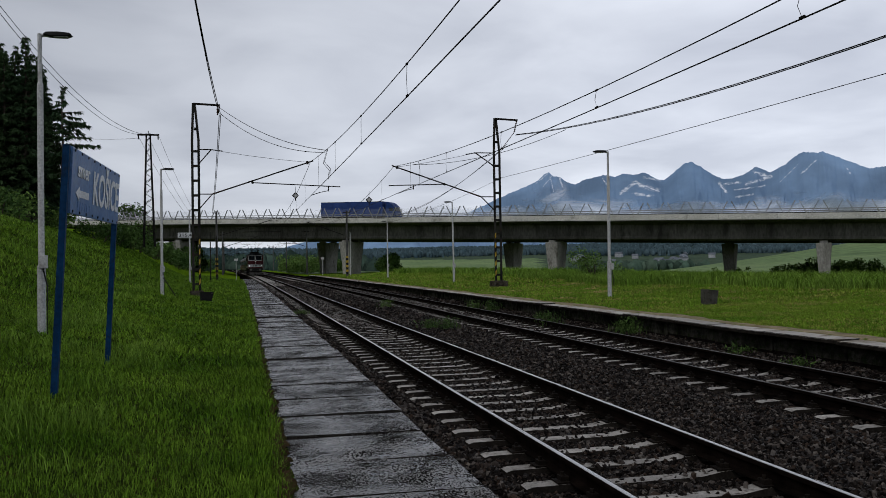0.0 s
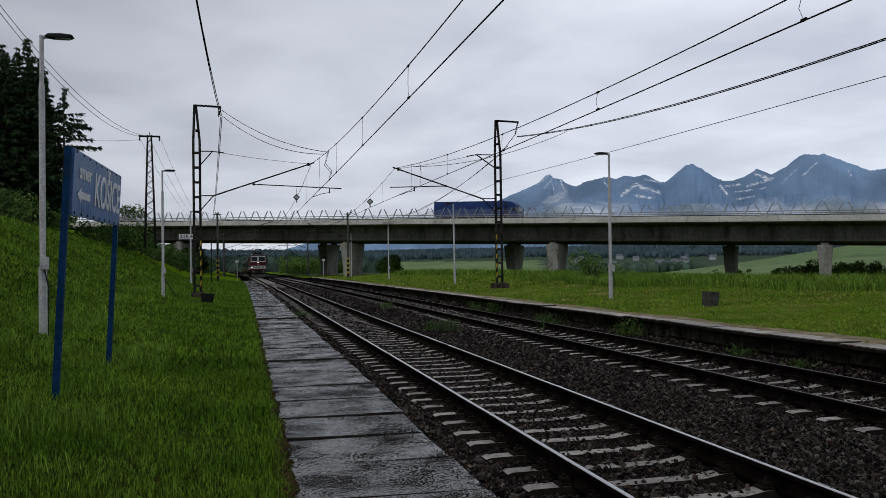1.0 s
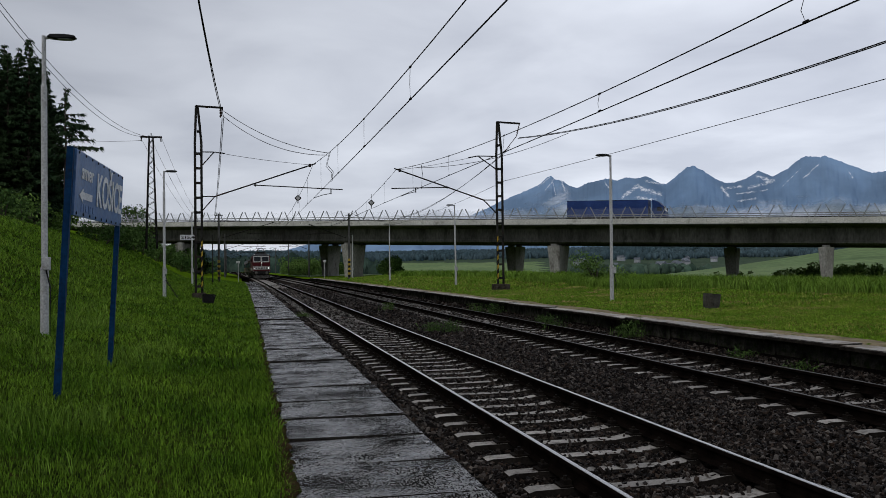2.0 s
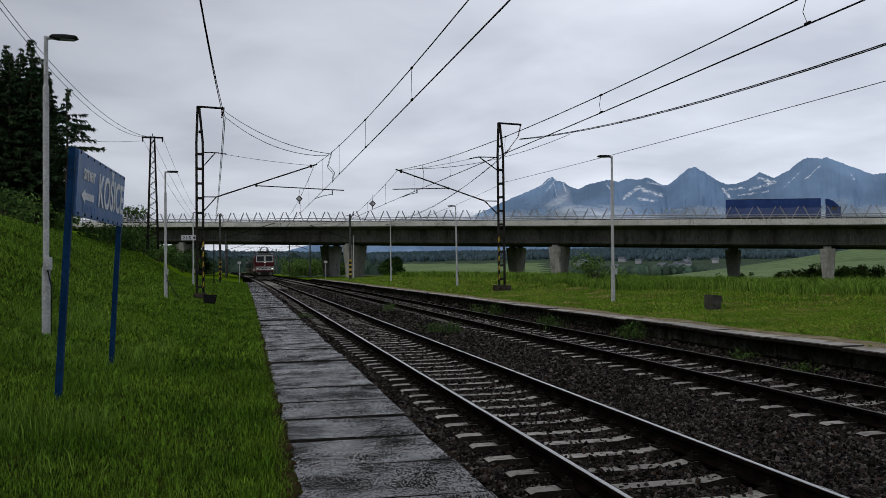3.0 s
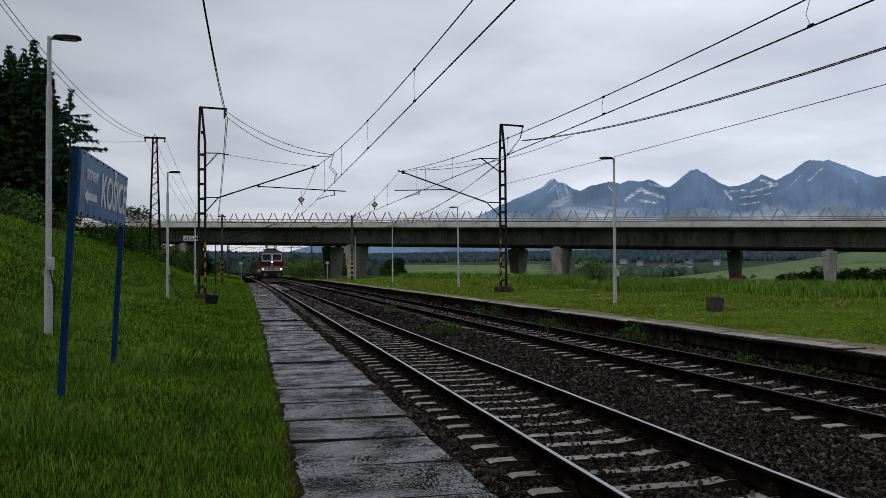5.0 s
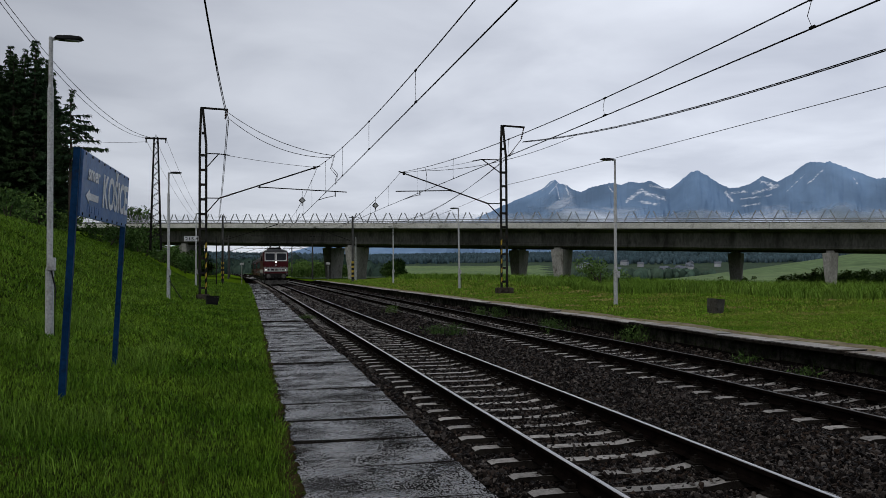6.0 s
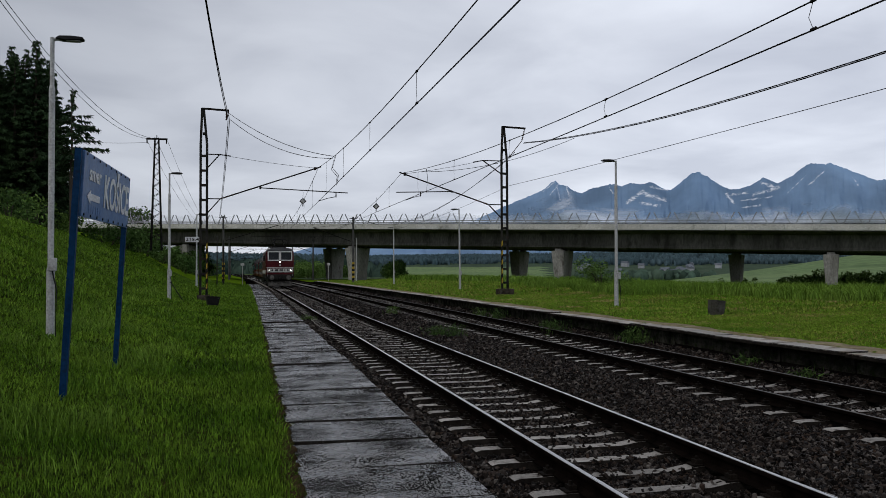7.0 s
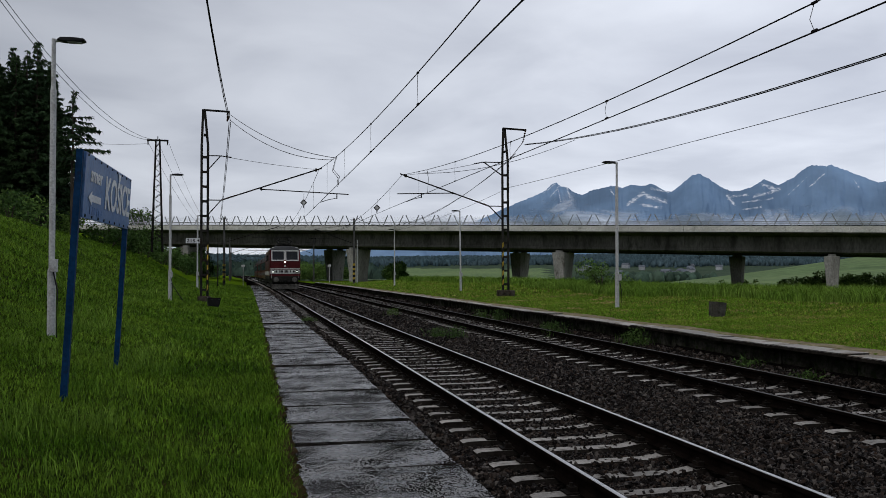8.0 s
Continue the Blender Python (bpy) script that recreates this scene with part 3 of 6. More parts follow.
FIRST_1, FIRST_2, STEP = 0.165, 0.23, 0.60


def build_track(name, x, label, top):
    tr = thing(name, label, "railway track", kind="structure")
    for s in (-0.7535, 0.7535):
        rail(x + s, tr, top)
    return tr


def lay_sleepers(tr, x, offset):
    one = part("sleeper", sleeper_mesh(), [M_SLEEPER, M_SHADED_SIDE], tr)
    fast = part("rail_fastening", fastening_bm(), M_FASTENER, one)
    fast.matrix_basis = Matrix.Translation((-0.7535, 0, 0.02))
    share("rail_fastening", fast, Matrix.Translation((0.7535, 0, 0.02)), one)
    rnd = random.Random(5)
    y = offset
    one.matrix_basis = pose(x, y, SLEEPER_Z)
    k = 1
    while k < 146:
        y += STEP
        k += 1
        o = share("sleeper", one, pose(x + bend(y) + rnd.uniform(-0.025, 0.025), y + rnd.uniform(-0.02, 0.02), SLEEPER_Z + rnd.uniform(-0.008, 0.004), 0, 0, rnd.uniform(-0.8, 0.8)), tr)
        if 3 < y < 40:
            for s in (-0.7535, 0.7535):
                share("rail_fastening", fast, Matrix.Translation((s, 0, 0.02)), o)
    bm = bmesh.new()
    while y < 260:
        y += STEP
        bmesh.ops.create_cube(bm, size=1, matrix=Matrix.Translation((x + bend(y), y, SLEEPER_Z - 0.06)) @ Matrix.Diagonal((2.42, 0.24, 0.16, 1)))
    far = part("far_sleepers", bm, M_SLEEPER, tr)
    tagged(far, kind="stuff")


track_near = build_track("track_near", TRACK_1, "railway track with shiny rails on concrete sleepers in ballast", M_RAIL_TOP)
track_far = build_track("track_far", TRACK_2, "second railway track with duller rails on concrete sleepers", M_RAIL_DULL)


def build_ballast():
    """Loose crushed stone: many small irregular lumps, dense near the camera, over a rough bed."""
    def bed(x, y):
        d1, d2 = abs(x - TRACK_1), abs(x - TRACK_2)
        between = math.exp(-((x - (TRACK_1 + TRACK_2) / 2) / 0.5) ** 2) * 0.05
        z = -0.212 + between * smooth(5.1, 6.0, x)
        z -= 0.10 * smooth(1.35, 1.75, min(d1, d2)) * (1 if x < TRACK_1 or x > TRACK_2 else 0.15)
        z += 0.21 * smooth(TRACK_2 + 1.15, EDGE_X + 0.10, x)
        return z + 0.03 * noise.noise((x * 1.7, y * 1.7, 0)) + 0.012 * noise.noise((x * 5.0, y * 5.0, 4))
    xs = np.arange(SLAB_R + 0.02, EDGE_X + 0.16, 0.17)
    ys = [-6.0 + 0.25 * k for k in range(36)] + spaced(3.0, 700, 0.17, 1.012)
    verts = [(float(x) + bend(y), y, bed(float(x), y)) for y in ys for x in xs]
    n = len(xs)
    faces = [(j * n + i, j * n + i + 1, j * n + n + i + 1, j * n + n + i) for j in range(len(ys) - 1) for i in range(n - 1)]
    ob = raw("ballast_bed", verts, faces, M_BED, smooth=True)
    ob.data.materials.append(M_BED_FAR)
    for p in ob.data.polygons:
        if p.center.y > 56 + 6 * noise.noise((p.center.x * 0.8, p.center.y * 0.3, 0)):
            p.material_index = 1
    tagged(ob, "dark crushed-stone track bed", "ballast", kind="structure")
    rng = np.random.default_rng(3)
    # a few lump shapes
    base = []
    for k in range(8):
        bm = bmesh.new()
        for c in range(9):
            sx, sy, sz = (1 if c & 1 else -1), (1 if c & 2 else -1), (1 if c & 4 else -1)
            bm.verts.new((sx * rng.uniform(0.35, 1.05), sy * rng.uniform(0.3, 0.95), sz * rng.uniform(0.3, 0.9)))
        bmesh.ops.convex_hull(bm, input=bm.verts)
        bmesh.ops.delete(bm, geom=[v for v in bm.verts if not v.link_faces], context="VERTS")
        bm.verts.index_update()
        base.append((np.array([v.co[:] for v in bm.verts]), [[v.index for v in f.verts] for f in bm.faces]))
        bm.free()
    allv, allf, count = [], [], 0
    zones = [(-5.8, 4.2, 170, 0.036), (4.2, 11.0, 1250, 0.028), (11.0, 19.0, 760, 0.032), (19.0, 32.0, 300, 0.041), (32.0, 58.0, 62, 0.066), (58.0, 100.0, 26, 0.095)]
    for y0, y1, dens, size in zones:
        m = int((EDGE_X - SLAB_R) * (y1 - y0) * dens)
        px = rng.uniform(SLAB_R + 0.03, EDGE_X + 0.14, m)
        py = rng.uniform(y0, y1, m)
        right = 0.36 + py * 0.93
        keep = (px < right + 0.6) | (py < 4.2)
        d1 = np.minimum(np.abs(np.abs(px - TRACK_1) - 0.7535), np.abs(np.abs(px - TRACK_2) - 0.7535))
        keep &= d1 > 0.085
        for x, y in zip(px[keep], py[keep]):
            c = TRACK_1 if x < 5.6 else TRACK_2
            off = FIRST_1 if c == TRACK_1 else FIRST_2
            ph = ((y - off + STEP / 2) % STEP) - STEP / 2
            z = bed(x, y)
            if abs(x - c) < 1.23 and abs(ph) < 0.115:
                if rng.random() > (0.10 if c == TRACK_1 else 0.12) * (1 if abs(x - c) < 0.6 else 0.05):
                    continue
                z = SLEEPER_Z - 0.012 if abs(x - c) < 0.5 else SLEEPER_Z + 0.01
            s = size * rng.uniform(0.55, 1.25)
            bv, bf = base[rng.integers(8)]
            a, b2, c2 = rng.normal(0, 0.75), rng.normal(0, 0.75), rng.uniform(0, 6.28)
            R = np.array(Euler((a, b2, c2)).to_matrix())
            at_x = x + bend(y)
            v = (bv * np.array([1.0, rng.uniform(0.45, 0.9), rng.uniform(0.24, 0.6)])) @ R.T * s * 1.22 + (at_x, y, z + s * (rng.uniform(-0.6, 0.15) if abs(x - c) < 1.27 else rng.uniform(-0.1, 0.9)))
            allv.append(v)
            allf.extend([[i + count for i in f] for f in bf])
            count += len(bv)
    ob = raw("ballast_stones", np.concatenate(allv).tolist(), allf, M_STONE)
    tagged(ob, "loose dark grey and rust-brown crushed ballast stones", "ballast", kind="stuff")


# ---------------------------------------------------------------- platforms


def slab_bm(w, l, h):
    bm = blocks((0, 0, -h / 2, w, l, h))
    es = [e for e in bm.edges if all(v.co.z > -0.01 for v in e.verts)]
    bmesh.ops.bevel(bm, geom=es, offset=0.012, segments=2, affect="EDGES")
    return bm


def build_slab_platform():
    pl = thing("platform_low", "narrow worn platform of cracked concrete slabs beside the rails", "platform", kind="structure")
    rnd = random.Random(8)
    bm = slab_bm(1.45, 1.15, 0.16)
    bm.normal_update()
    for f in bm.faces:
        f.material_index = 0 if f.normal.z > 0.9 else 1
    slab = part("paving_slab", bm, [M_CONCRETE_SLAB, M_SHADED_SIDE], pl)
    first = True
    for y in [4.42 + 1.20 * k for k in range(95)] + [4.42 - 1.20 * k for k in range(1, 9)]:
        m = pose((SLAB_L + SLAB_R) / 2 + bend(y) + rnd.uniform(-0.025, 0.02), y, rnd.uniform(-0.024, 0.016), rnd.uniform(-0.8, 0.8), rnd.uniform(-0.5, 0.5), rnd.uniform(-0.7, 0.7))
        if first:
            slab.matrix_basis = m
            first = False
        else:
            share("paving_slab", slab, m, pl)
    bm = blocks(((SLAB_L + SLAB_R) / 2, 56, -0.30, 1.34, 124, 0.26))
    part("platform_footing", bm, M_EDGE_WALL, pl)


def build_far_platform():
    pl = thing("platform_far", "far platform edge of weathered concrete slabs over a dark low wall", "platform", kind="structure")
    rnd = random.Random(4)
    bm = slab_bm(0.56, 1.97, 0.065)
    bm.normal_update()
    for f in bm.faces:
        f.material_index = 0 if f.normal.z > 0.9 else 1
    one = part("edge_slab", bm, [M_EDGE, M_SHADED_SIDE], pl)
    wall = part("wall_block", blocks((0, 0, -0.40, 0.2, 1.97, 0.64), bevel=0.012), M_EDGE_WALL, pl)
    y = -5.0
    first = True
    while y < 121:
        m = pose(EDGE_X + 0.24 + bend(y) + rnd.uniform(-0.03, 0.03), y, EDGE_Z + rnd.uniform(-0.014, 0.010), rnd.uniform(-0.4, 0.4), rnd.uniform(-1.0, 0.8), rnd.uniform(-0.9, 0.9))
        w = pose(EDGE_X + 0.26 + bend(y) + rnd.uniform(-0.015, 0.015), y, EDGE_Z - 0.01, 0, rnd.uniform(-1, 1), 0)
        if first:
            one.matrix_basis, wall.matrix_basis = m, w
            first = False
        else:
            share("edge_slab", one, m, pl)
            share("wall_block", wall, w, pl)
        y += 2.0


build_slab_platform()
build_far_platform()


def build_soil_edge():
    """Ragged strip of soil and roots creeping over the edge of the slabs."""
    verts, faces = [], []
    y, k = 4.0, 0
    while y < 60:
        b = bend(y)
        over = 0.01 + 0.06 * noise.noise((y * 1.1, 0.3, 8.0)) + 0.10 * noise.noise((y * 5.3, 1.3, 2.0)) + 0.05 * noise.noise((y * 14.0, 4.0, 2.0))
        z = 0.014 + 0.012 * noise.noise((y * 3.0, 5.0, 1.0))
        verts += [(SLAB_L - 0.14 + b, y, ground(SLAB_L - 0.14 + b, y) - 0.02), (SLAB_L - 0.06 + b, y, ground(SLAB_L - 0.06, y) + 0.018), (SLAB_L + over * 0.6 + b, y, z + 0.012), (SLAB_L + over + b, y, z - 0.02)]
        if k:
            for j in range(3):
                faces.append((4 * k - 4 + j, 4 * k - 3 + j, 4 * k + 1 + j, 4 * k + j))
        y += 0.03 + 0.0035 * y
        k += 1
    ob = raw("soil_edge", verts, faces, M_SOIL, smooth=True)
    tagged(ob, "ragged brown soil along the slab edge", "soil", kind="structure")
    verts, faces, y, k = [], [], 8.0, 0
    while y < 115:
        b = bend(y)
        a = EDGE_X + 0.40 + b + 0.07 * noise.noise((y * 0.9, 3.3, 1.0))
        w = 0.32 + 0.28 * noise.noise((y * 0.35, 0.0, 6.0)) + 0.12 * noise.noise((y * 1.9, 2.0, 6.0))
        verts += [(a, y, EDGE_Z - 0.02), (a + 0.06, y, EDGE_Z + 0.022), (a + max(0.1, w), y, EDGE_Z + 0.03), (a + max(0.1, w) + 0.15, y, EDGE_Z - 0.10)]
        if k:
            for j in range(3):
                faces.append((4 * k - 4 + j, 4 * k - 3 + j, 4 * k + 1 + j, 4 * k + j))
        y += 0.10 + 0.0035 * y
        k += 1
    ob = raw("dry_soil_strip", verts, faces, M_DRY_SOIL, smooth=True)
    tagged(ob, "dry brown soil strip behind the platform edge", "soil", kind="structure")


M_DRY_SOIL = material("dry_straw_soil", (0.15, 0.118, 0.072), (0.29, 0.24, 0.155), 2.5, 30.0, (0.8, 1.0), bump=0.8, bump_size=0.02, dirt=(0.08, 0.11, 0.018), dirt_amount=0.35, spec=0.05)
M_SOIL = material("damp_brown_soil", (0.026, 0.017, 0.010), (0.058, 0.039, 0.022), 4.0, 30.0, (0.8, 1.0), bump=0.8, bump_size=0.02, dirt=(0.022, 0.038, 0.006), dirt_amount=0.45, spec=0.0)
build_soil_edge()

# ---------------------------------------------------------------- viaduct


def bridge_sweep(bm, outline, s0, s1):
    """An outline of (across, up) along the viaduct."""
    a = [bm.verts.new(bridge_at(s0, d, z)) for d, z in outline]
    b = [bm.verts.new(bridge_at(s1, d, z)) for d, z in outline]
    n = len(outline)
    for i in range(n):
        bm.faces.new((a[i], a[(i + 1) % n], b[(i + 1) % n], b[i]))
    bm.faces.new(a[::-1])
    bm.faces.new(b)
    bmesh.ops.recalc_face_normals(bm, faces=bm.faces)
    return bm


S0, S1 = -92.0, 215.0
TURN = math.degrees(math.atan2(BR_U.y, BR_U.x))
M_BARRIER = clear_panel("hazed_acrylic_barrier", (0.66, 0.69, 0.74), 0.04, 0.4)
M_FENCE = material("grey_barrier_post", (0.19, 0.195, 0.20), (0.28, 0.285, 0.29), 1.0, 20.0, (0.5, 0.7), metal=0.1, bump=0.05)


def pier_bm(z_top, z_low):
    bm = bmesh.new()
    rows = []
    for z, w, l in ((z_low, 0.74, 2.0), (z_low + 0.35 * (z_top - z_low), 0.77, 2.1), (z_top - 0.25, 1.02, 2.7), (z_top, 1.02, 2.7)):
        rows.append([bm.verts.new((x, y, z)) for x, y in ((-w, -l), (w, -l), (w, l), (-w, l))])
    for a, b in zip(rows, rows[1:]):
        for i in range(4):
            bm.faces.new((a[i], a[(i + 1) % 4], b[(i + 1) % 4], b[i]))
    bm.faces.new(rows[0][::-1])
    bm.faces.new(rows[-1])
    bmesh.ops.bevel(bm, geom=list(bm.edges), offset=0.06, segments=1, affect="EDGES")
    return bm


def build_deck(label, d0, front):
    dk = thing("viaduct", label, "bridge", kind="structure")
    # box girder with cantilevered slab
    bm = bmesh.new()
    bridge_sweep(bm, [(d0 + 3.10, -0.38), (d0 + 2.45, -0.10), (d0 + 2.45, 0.22), (d0 + 2.55, 0.26), (d0 + 2.55, 2.05), (d0 + 0.05, 2.45), (d0 + 0.05, 2.62), (d0 + 13.4, 2.62),
                      (d0 + 13.4, 2.45), (d0 + 12.1, 2.05), (d0 + 12.1, -0.38)], S0, S1)
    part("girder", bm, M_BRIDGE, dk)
    bm = bmesh.new()
    bridge_sweep(bm, [(d0 + 0.5, 2.62), (d0 + 0.5, 2.70), (d0 + 13.0, 2.70), (d0 + 13.0, 2.62)], S0, S1)
    part("roadway", bm, M_ASPHALT, dk)
    # edge beams of cast lengths
    length = 2.0
    rot = Matrix.Rotation(radians(TURN), 4, "Z")
    fall = Matrix.Rotation(-math.atan(BR_FALL), 4, "Y")
    first = None
    for e in (0.0, 13.45):
        s = S0 + 1
        if e and not front:
            continue
        while s < (S1 if not e else S0):
            m = Matrix.Translation(bridge_at(s, d0 - 0.12 + e, 3.02)) @ rot @ fall
            if first is None:
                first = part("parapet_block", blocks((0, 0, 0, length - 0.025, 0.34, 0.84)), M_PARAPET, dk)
                first.matrix_basis = m
            else:
                share("parapet_block", first, m, dk)
            s += length
    bm = bmesh.new()
    bridge_sweep(bm, [(d0 + 13.2, 2.6), (d0 + 13.2, 3.44), (d0 + 13.5, 3.44), (d0 + 13.5, 2.6)], S0, S1)
    part("parapet", bm, M_PARAPET, dk)
    if not front:
        return dk
    # leaning barrier posts in pairs, clear panels and a rail
    post = None
    step = 3.0
    s = -88.0
    lean = 0.95
    while s < 120:
        for sg in (-1, 1):
            a = bridge_at(s + sg * 0.28, d0 - 0.02, 3.40)
            b = bridge_at(s + sg * (0.28 + lean), d0 - 0.02, 5.22)
            bm = bar(bmesh.new(), a, b, 0.13, 0.13, up=BR_N)
            part("barrier_post", bm, M_FENCE, dk)
        s += step
    s = S0 + 2
    panel = None
    while s < 120:
        m = Matrix.Translation(bridge_at(s + step / 2, d0 + 0.12, 3.44)) @ rot @ fall
        if panel is None:
            panel = part("barrier_panel", blocks((0, 0, 0.80, step - 0.03, 0.02, 1.5)), M_BARRIER, dk, "hazy clear acrylic barrier panel")
            panel.matrix_basis = m
        else:
            share("barrier_panel", panel, m, dk)
        s += step
    bm = bmesh.new()
    for z in (3.72, 4.02):
        bridge_sweep(bm, [(d0 + 0.75, z), (d0 + 0.75, z + 0.13), (d0 + 0.82, z + 0.13), (d0 + 0.82, z)], S0, S1)
    part("guard_rail", bm, M_FENCE, dk)
    bm = bmesh.new()
    bridge_sweep(bm, [(d0 - 0.02, 3.442), (d0 - 0.02, 3.58), (d0 + 0.06, 3.58), (d0 + 0.06, 3.442)], S0, 120.0)
    part("barrier_base_rail", bm, M_MAST_GREY, dk)
    return dk


deck_front = build_deck("long concrete motorway viaduct with clear wind barriers", 0.0, True)
deck_back = build_deck("second concrete motorway viaduct deck behind the first", 13.62, False)


def build_piers():
    for d, places, dk in ((5.0, (-59.5, -20.7, 18.0, 57.7, 97.3), deck_front), (20.4, (-75.5, -35.6, 4.9, 43.2, 83.0), deck_back)):
        for s in places:
            at = bridge_at(s, d, 0)
            low = ground(at.x, at.y) - 0.6
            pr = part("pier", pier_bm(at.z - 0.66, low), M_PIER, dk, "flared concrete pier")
            pr.matrix_basis = Matrix.Translation((at.x, at.y, 0)) @ Matrix.Rotation(radians(TURN), 4, "Z")
            for e in (-2.0, 2.0):
                b = part("bearing", blocks((0, e, at.z - 0.52, 1.0, 0.9, 0.34)), M_PIER, pr)


build_piers()

# ---------------------------------------------------------------- overhead line


M_FOOTING = material("crumbling_footing_concrete", (0.022, 0.019, 0.015), (0.07, 0.062, 0.05), 5.0, 30.0, (0.8, 0.95), bump=1.0, bump_size=0.03, dirt=(0.05, 0.033, 0.018), dirt_amount=0.3, spec=0.0)


def lattice_mast(x, y, z0, z1, label, side, striped):
    """Two channel legs tied by batten plates, drawn together to a head with an outrigger; side: +1 outrigger to the right."""
    m = thing("catenary_mast", label, "mast", (x, y, z0), group="catenary masts")
    h = z1 - z0
    w = 0.155
    neck = h - 1.85
    for s in (-1, 1):
        bm = bmesh.new()
        bar(bm, (s * w, 0, -0.5), (s * w, 0, neck), 0.046, 0.12)
        bar(bm, (s * w, 0, neck), (-0.05 * side + s * 0.035, 0, h), 0.05, 0.12)
        leg = part("leg", bm, M_MAST_GREY if striped else M_MAST, m)
        if s == striped:
            k = 0
            for z in np.arange(0.15, 2.5, 0.25):
                bm = bmesh.new()
                o = [(-0.034, z), (0.034, z + 0.10), (0.034, z + 0.35), (-0.034, z + 0.25)]
                prism(bm, o, "y", -0.066, 0.066)
                st = part("warning_stripe", bm, M_YELLOW if k % 2 else M_BLACK, leg, "yellow and black warning band")
                st.matrix_basis = Matrix.Translation((s * w, 0, 0))
                k += 1
    first = None
    z = 0.45
    while z < neck - 0.2:
        mm = Matrix.Translation((0, 0, z))
        if first is None:
            first = part("batten", blocks((0, 0, 0, 2 * w, 0.11, 0.12)), M_MAST_GREY if striped else M_MAST, m)
            first.matrix_basis = mm
        else:
            share("batten", first, mm, m)
        z += 0.74
    bm = bmesh.new()
    bar(bm, (0, 0, neck + 0.5), (0.0, 0, neck + 0.6), 0.3, 0.1)
    part("head_plate", bm, M_MAST, m)
    bm = bmesh.new()
    bar(bm, (-0.09 * side, 0, h - 0.03), (1.22 * side, 0, h - 0.08), 0.09, 0.09)
    part("outrigger", bm, M_MAST, m)
    bm = blocks((0, 0, -0.08, 0.62 if side * x < 0 else 0.86, 0.7, 0.42), bevel=0.05)
    part("footing", bm, M_FOOTING, m)
    return m


def insulator(bm, a, b, n=6, r=0.055):
    a, b = Vector(a), Vector(b)
    rod(bm, a, b, 0.022, seg=6)
    for i in range(n):
        p = a.lerp(b, (i + 0.5) / n)
        d = (b - a).normalized() * 0.014
        rod(bm, p - d, p + d, r, r * 0.6, seg=8)
    return bm


M_INSULATOR = material("brown_porcelain", (0.05, 0.022, 0.014), (0.07, 0.03, 0.02), 4, 30, (0.2, 0.35), bump=0)


def cantilever(m, ox, oz, low, tip, reg0, reg1, arm0, arm1, up0, up1):
    """Bracket, tube, registration tube, steady arm and tie on a mast; places as (across, up) in the world."""
    def v(p, dy=0.0):
        return Vector((p[0] - ox, dy, p[1] - oz))
    c = part("cantilever", bmesh.new(), M_MAST, m)
    bm = bmesh.new()
    rod(bm, v(low), v(tip), 0.035, seg=8)
    part("tube", bm, M_MAST, c)
    bm = bmesh.new()
    d = (v(tip) - v(low)).normalized()
    insulator(bm, v(low) + d * 0.05, v(low) + d * 0.75, 7, 0.06)
    part("insulator", bm, M_INSULATOR, c)
    bm = bmesh.new()
    rod(bm, v(reg0), v(reg1), 0.026, seg=8)
    rod(bm, v(reg0) - Vector((0.05, 0, -0.03)), v(reg0) + Vector((0.05, 0, -0.03)), 0.06, seg=8)
    part("registration_tube", bm, M_MAST, c)
    bm = bmesh.new()
    tube(bm, [v(arm0, 0) + Vector((0, 0, 0.04)), v(arm0) - Vector((0, 0, 0.16)), v(arm0).lerp(v(arm1), 0.5) - Vector((0, 0, 0.05)), v(arm1)], 0.018)
    rod(bm, v(arm0) + Vector((0, 0, 0.06)), v(arm0) - Vector((0, 0, 0.2)), 0.03, seg=6)
    part("steady_arm", bm, M_MAST, c)
    bm = bmesh.new()
    tube(bm, sag(v(up0), v(up1), 0.06), 0.010)
    e = (v(up1) - v(up0)).normalized()
    insulator(bm, v(up0), v(up0) + e * 0.55, 6, 0.045)
    part("tie_wire", bm, M_WIRE, c)
    sg = 1 if low[0] > ox else -1
    for (px_, pz), drop in ((low, 0.75), (up0, 0.72)):
        bm = bmesh.new()
        a = Vector((sg * 0.155, 0, pz - oz))
        b = v((px_, pz))
        bar(bm, a, b, 0.05)
        bar(bm, a - Vector((0, 0, drop)), b, 0.05)
        bar(bm, a + Vector((0, 0, 0.08)), a - Vector((0, 0, drop + 0.08)), 0.07)
        part("bracket", bm, M_MAST, c)
    bm = bmesh.new()
    t = v(tip).lerp(v(low), 0.06)
    blocks((t.x, t.y, t.z, 0.12, 0.12, 0.16), bevel=0.02, bm=bm)
    part("messenger_clamp", bm, M_MAST, c)
    return c


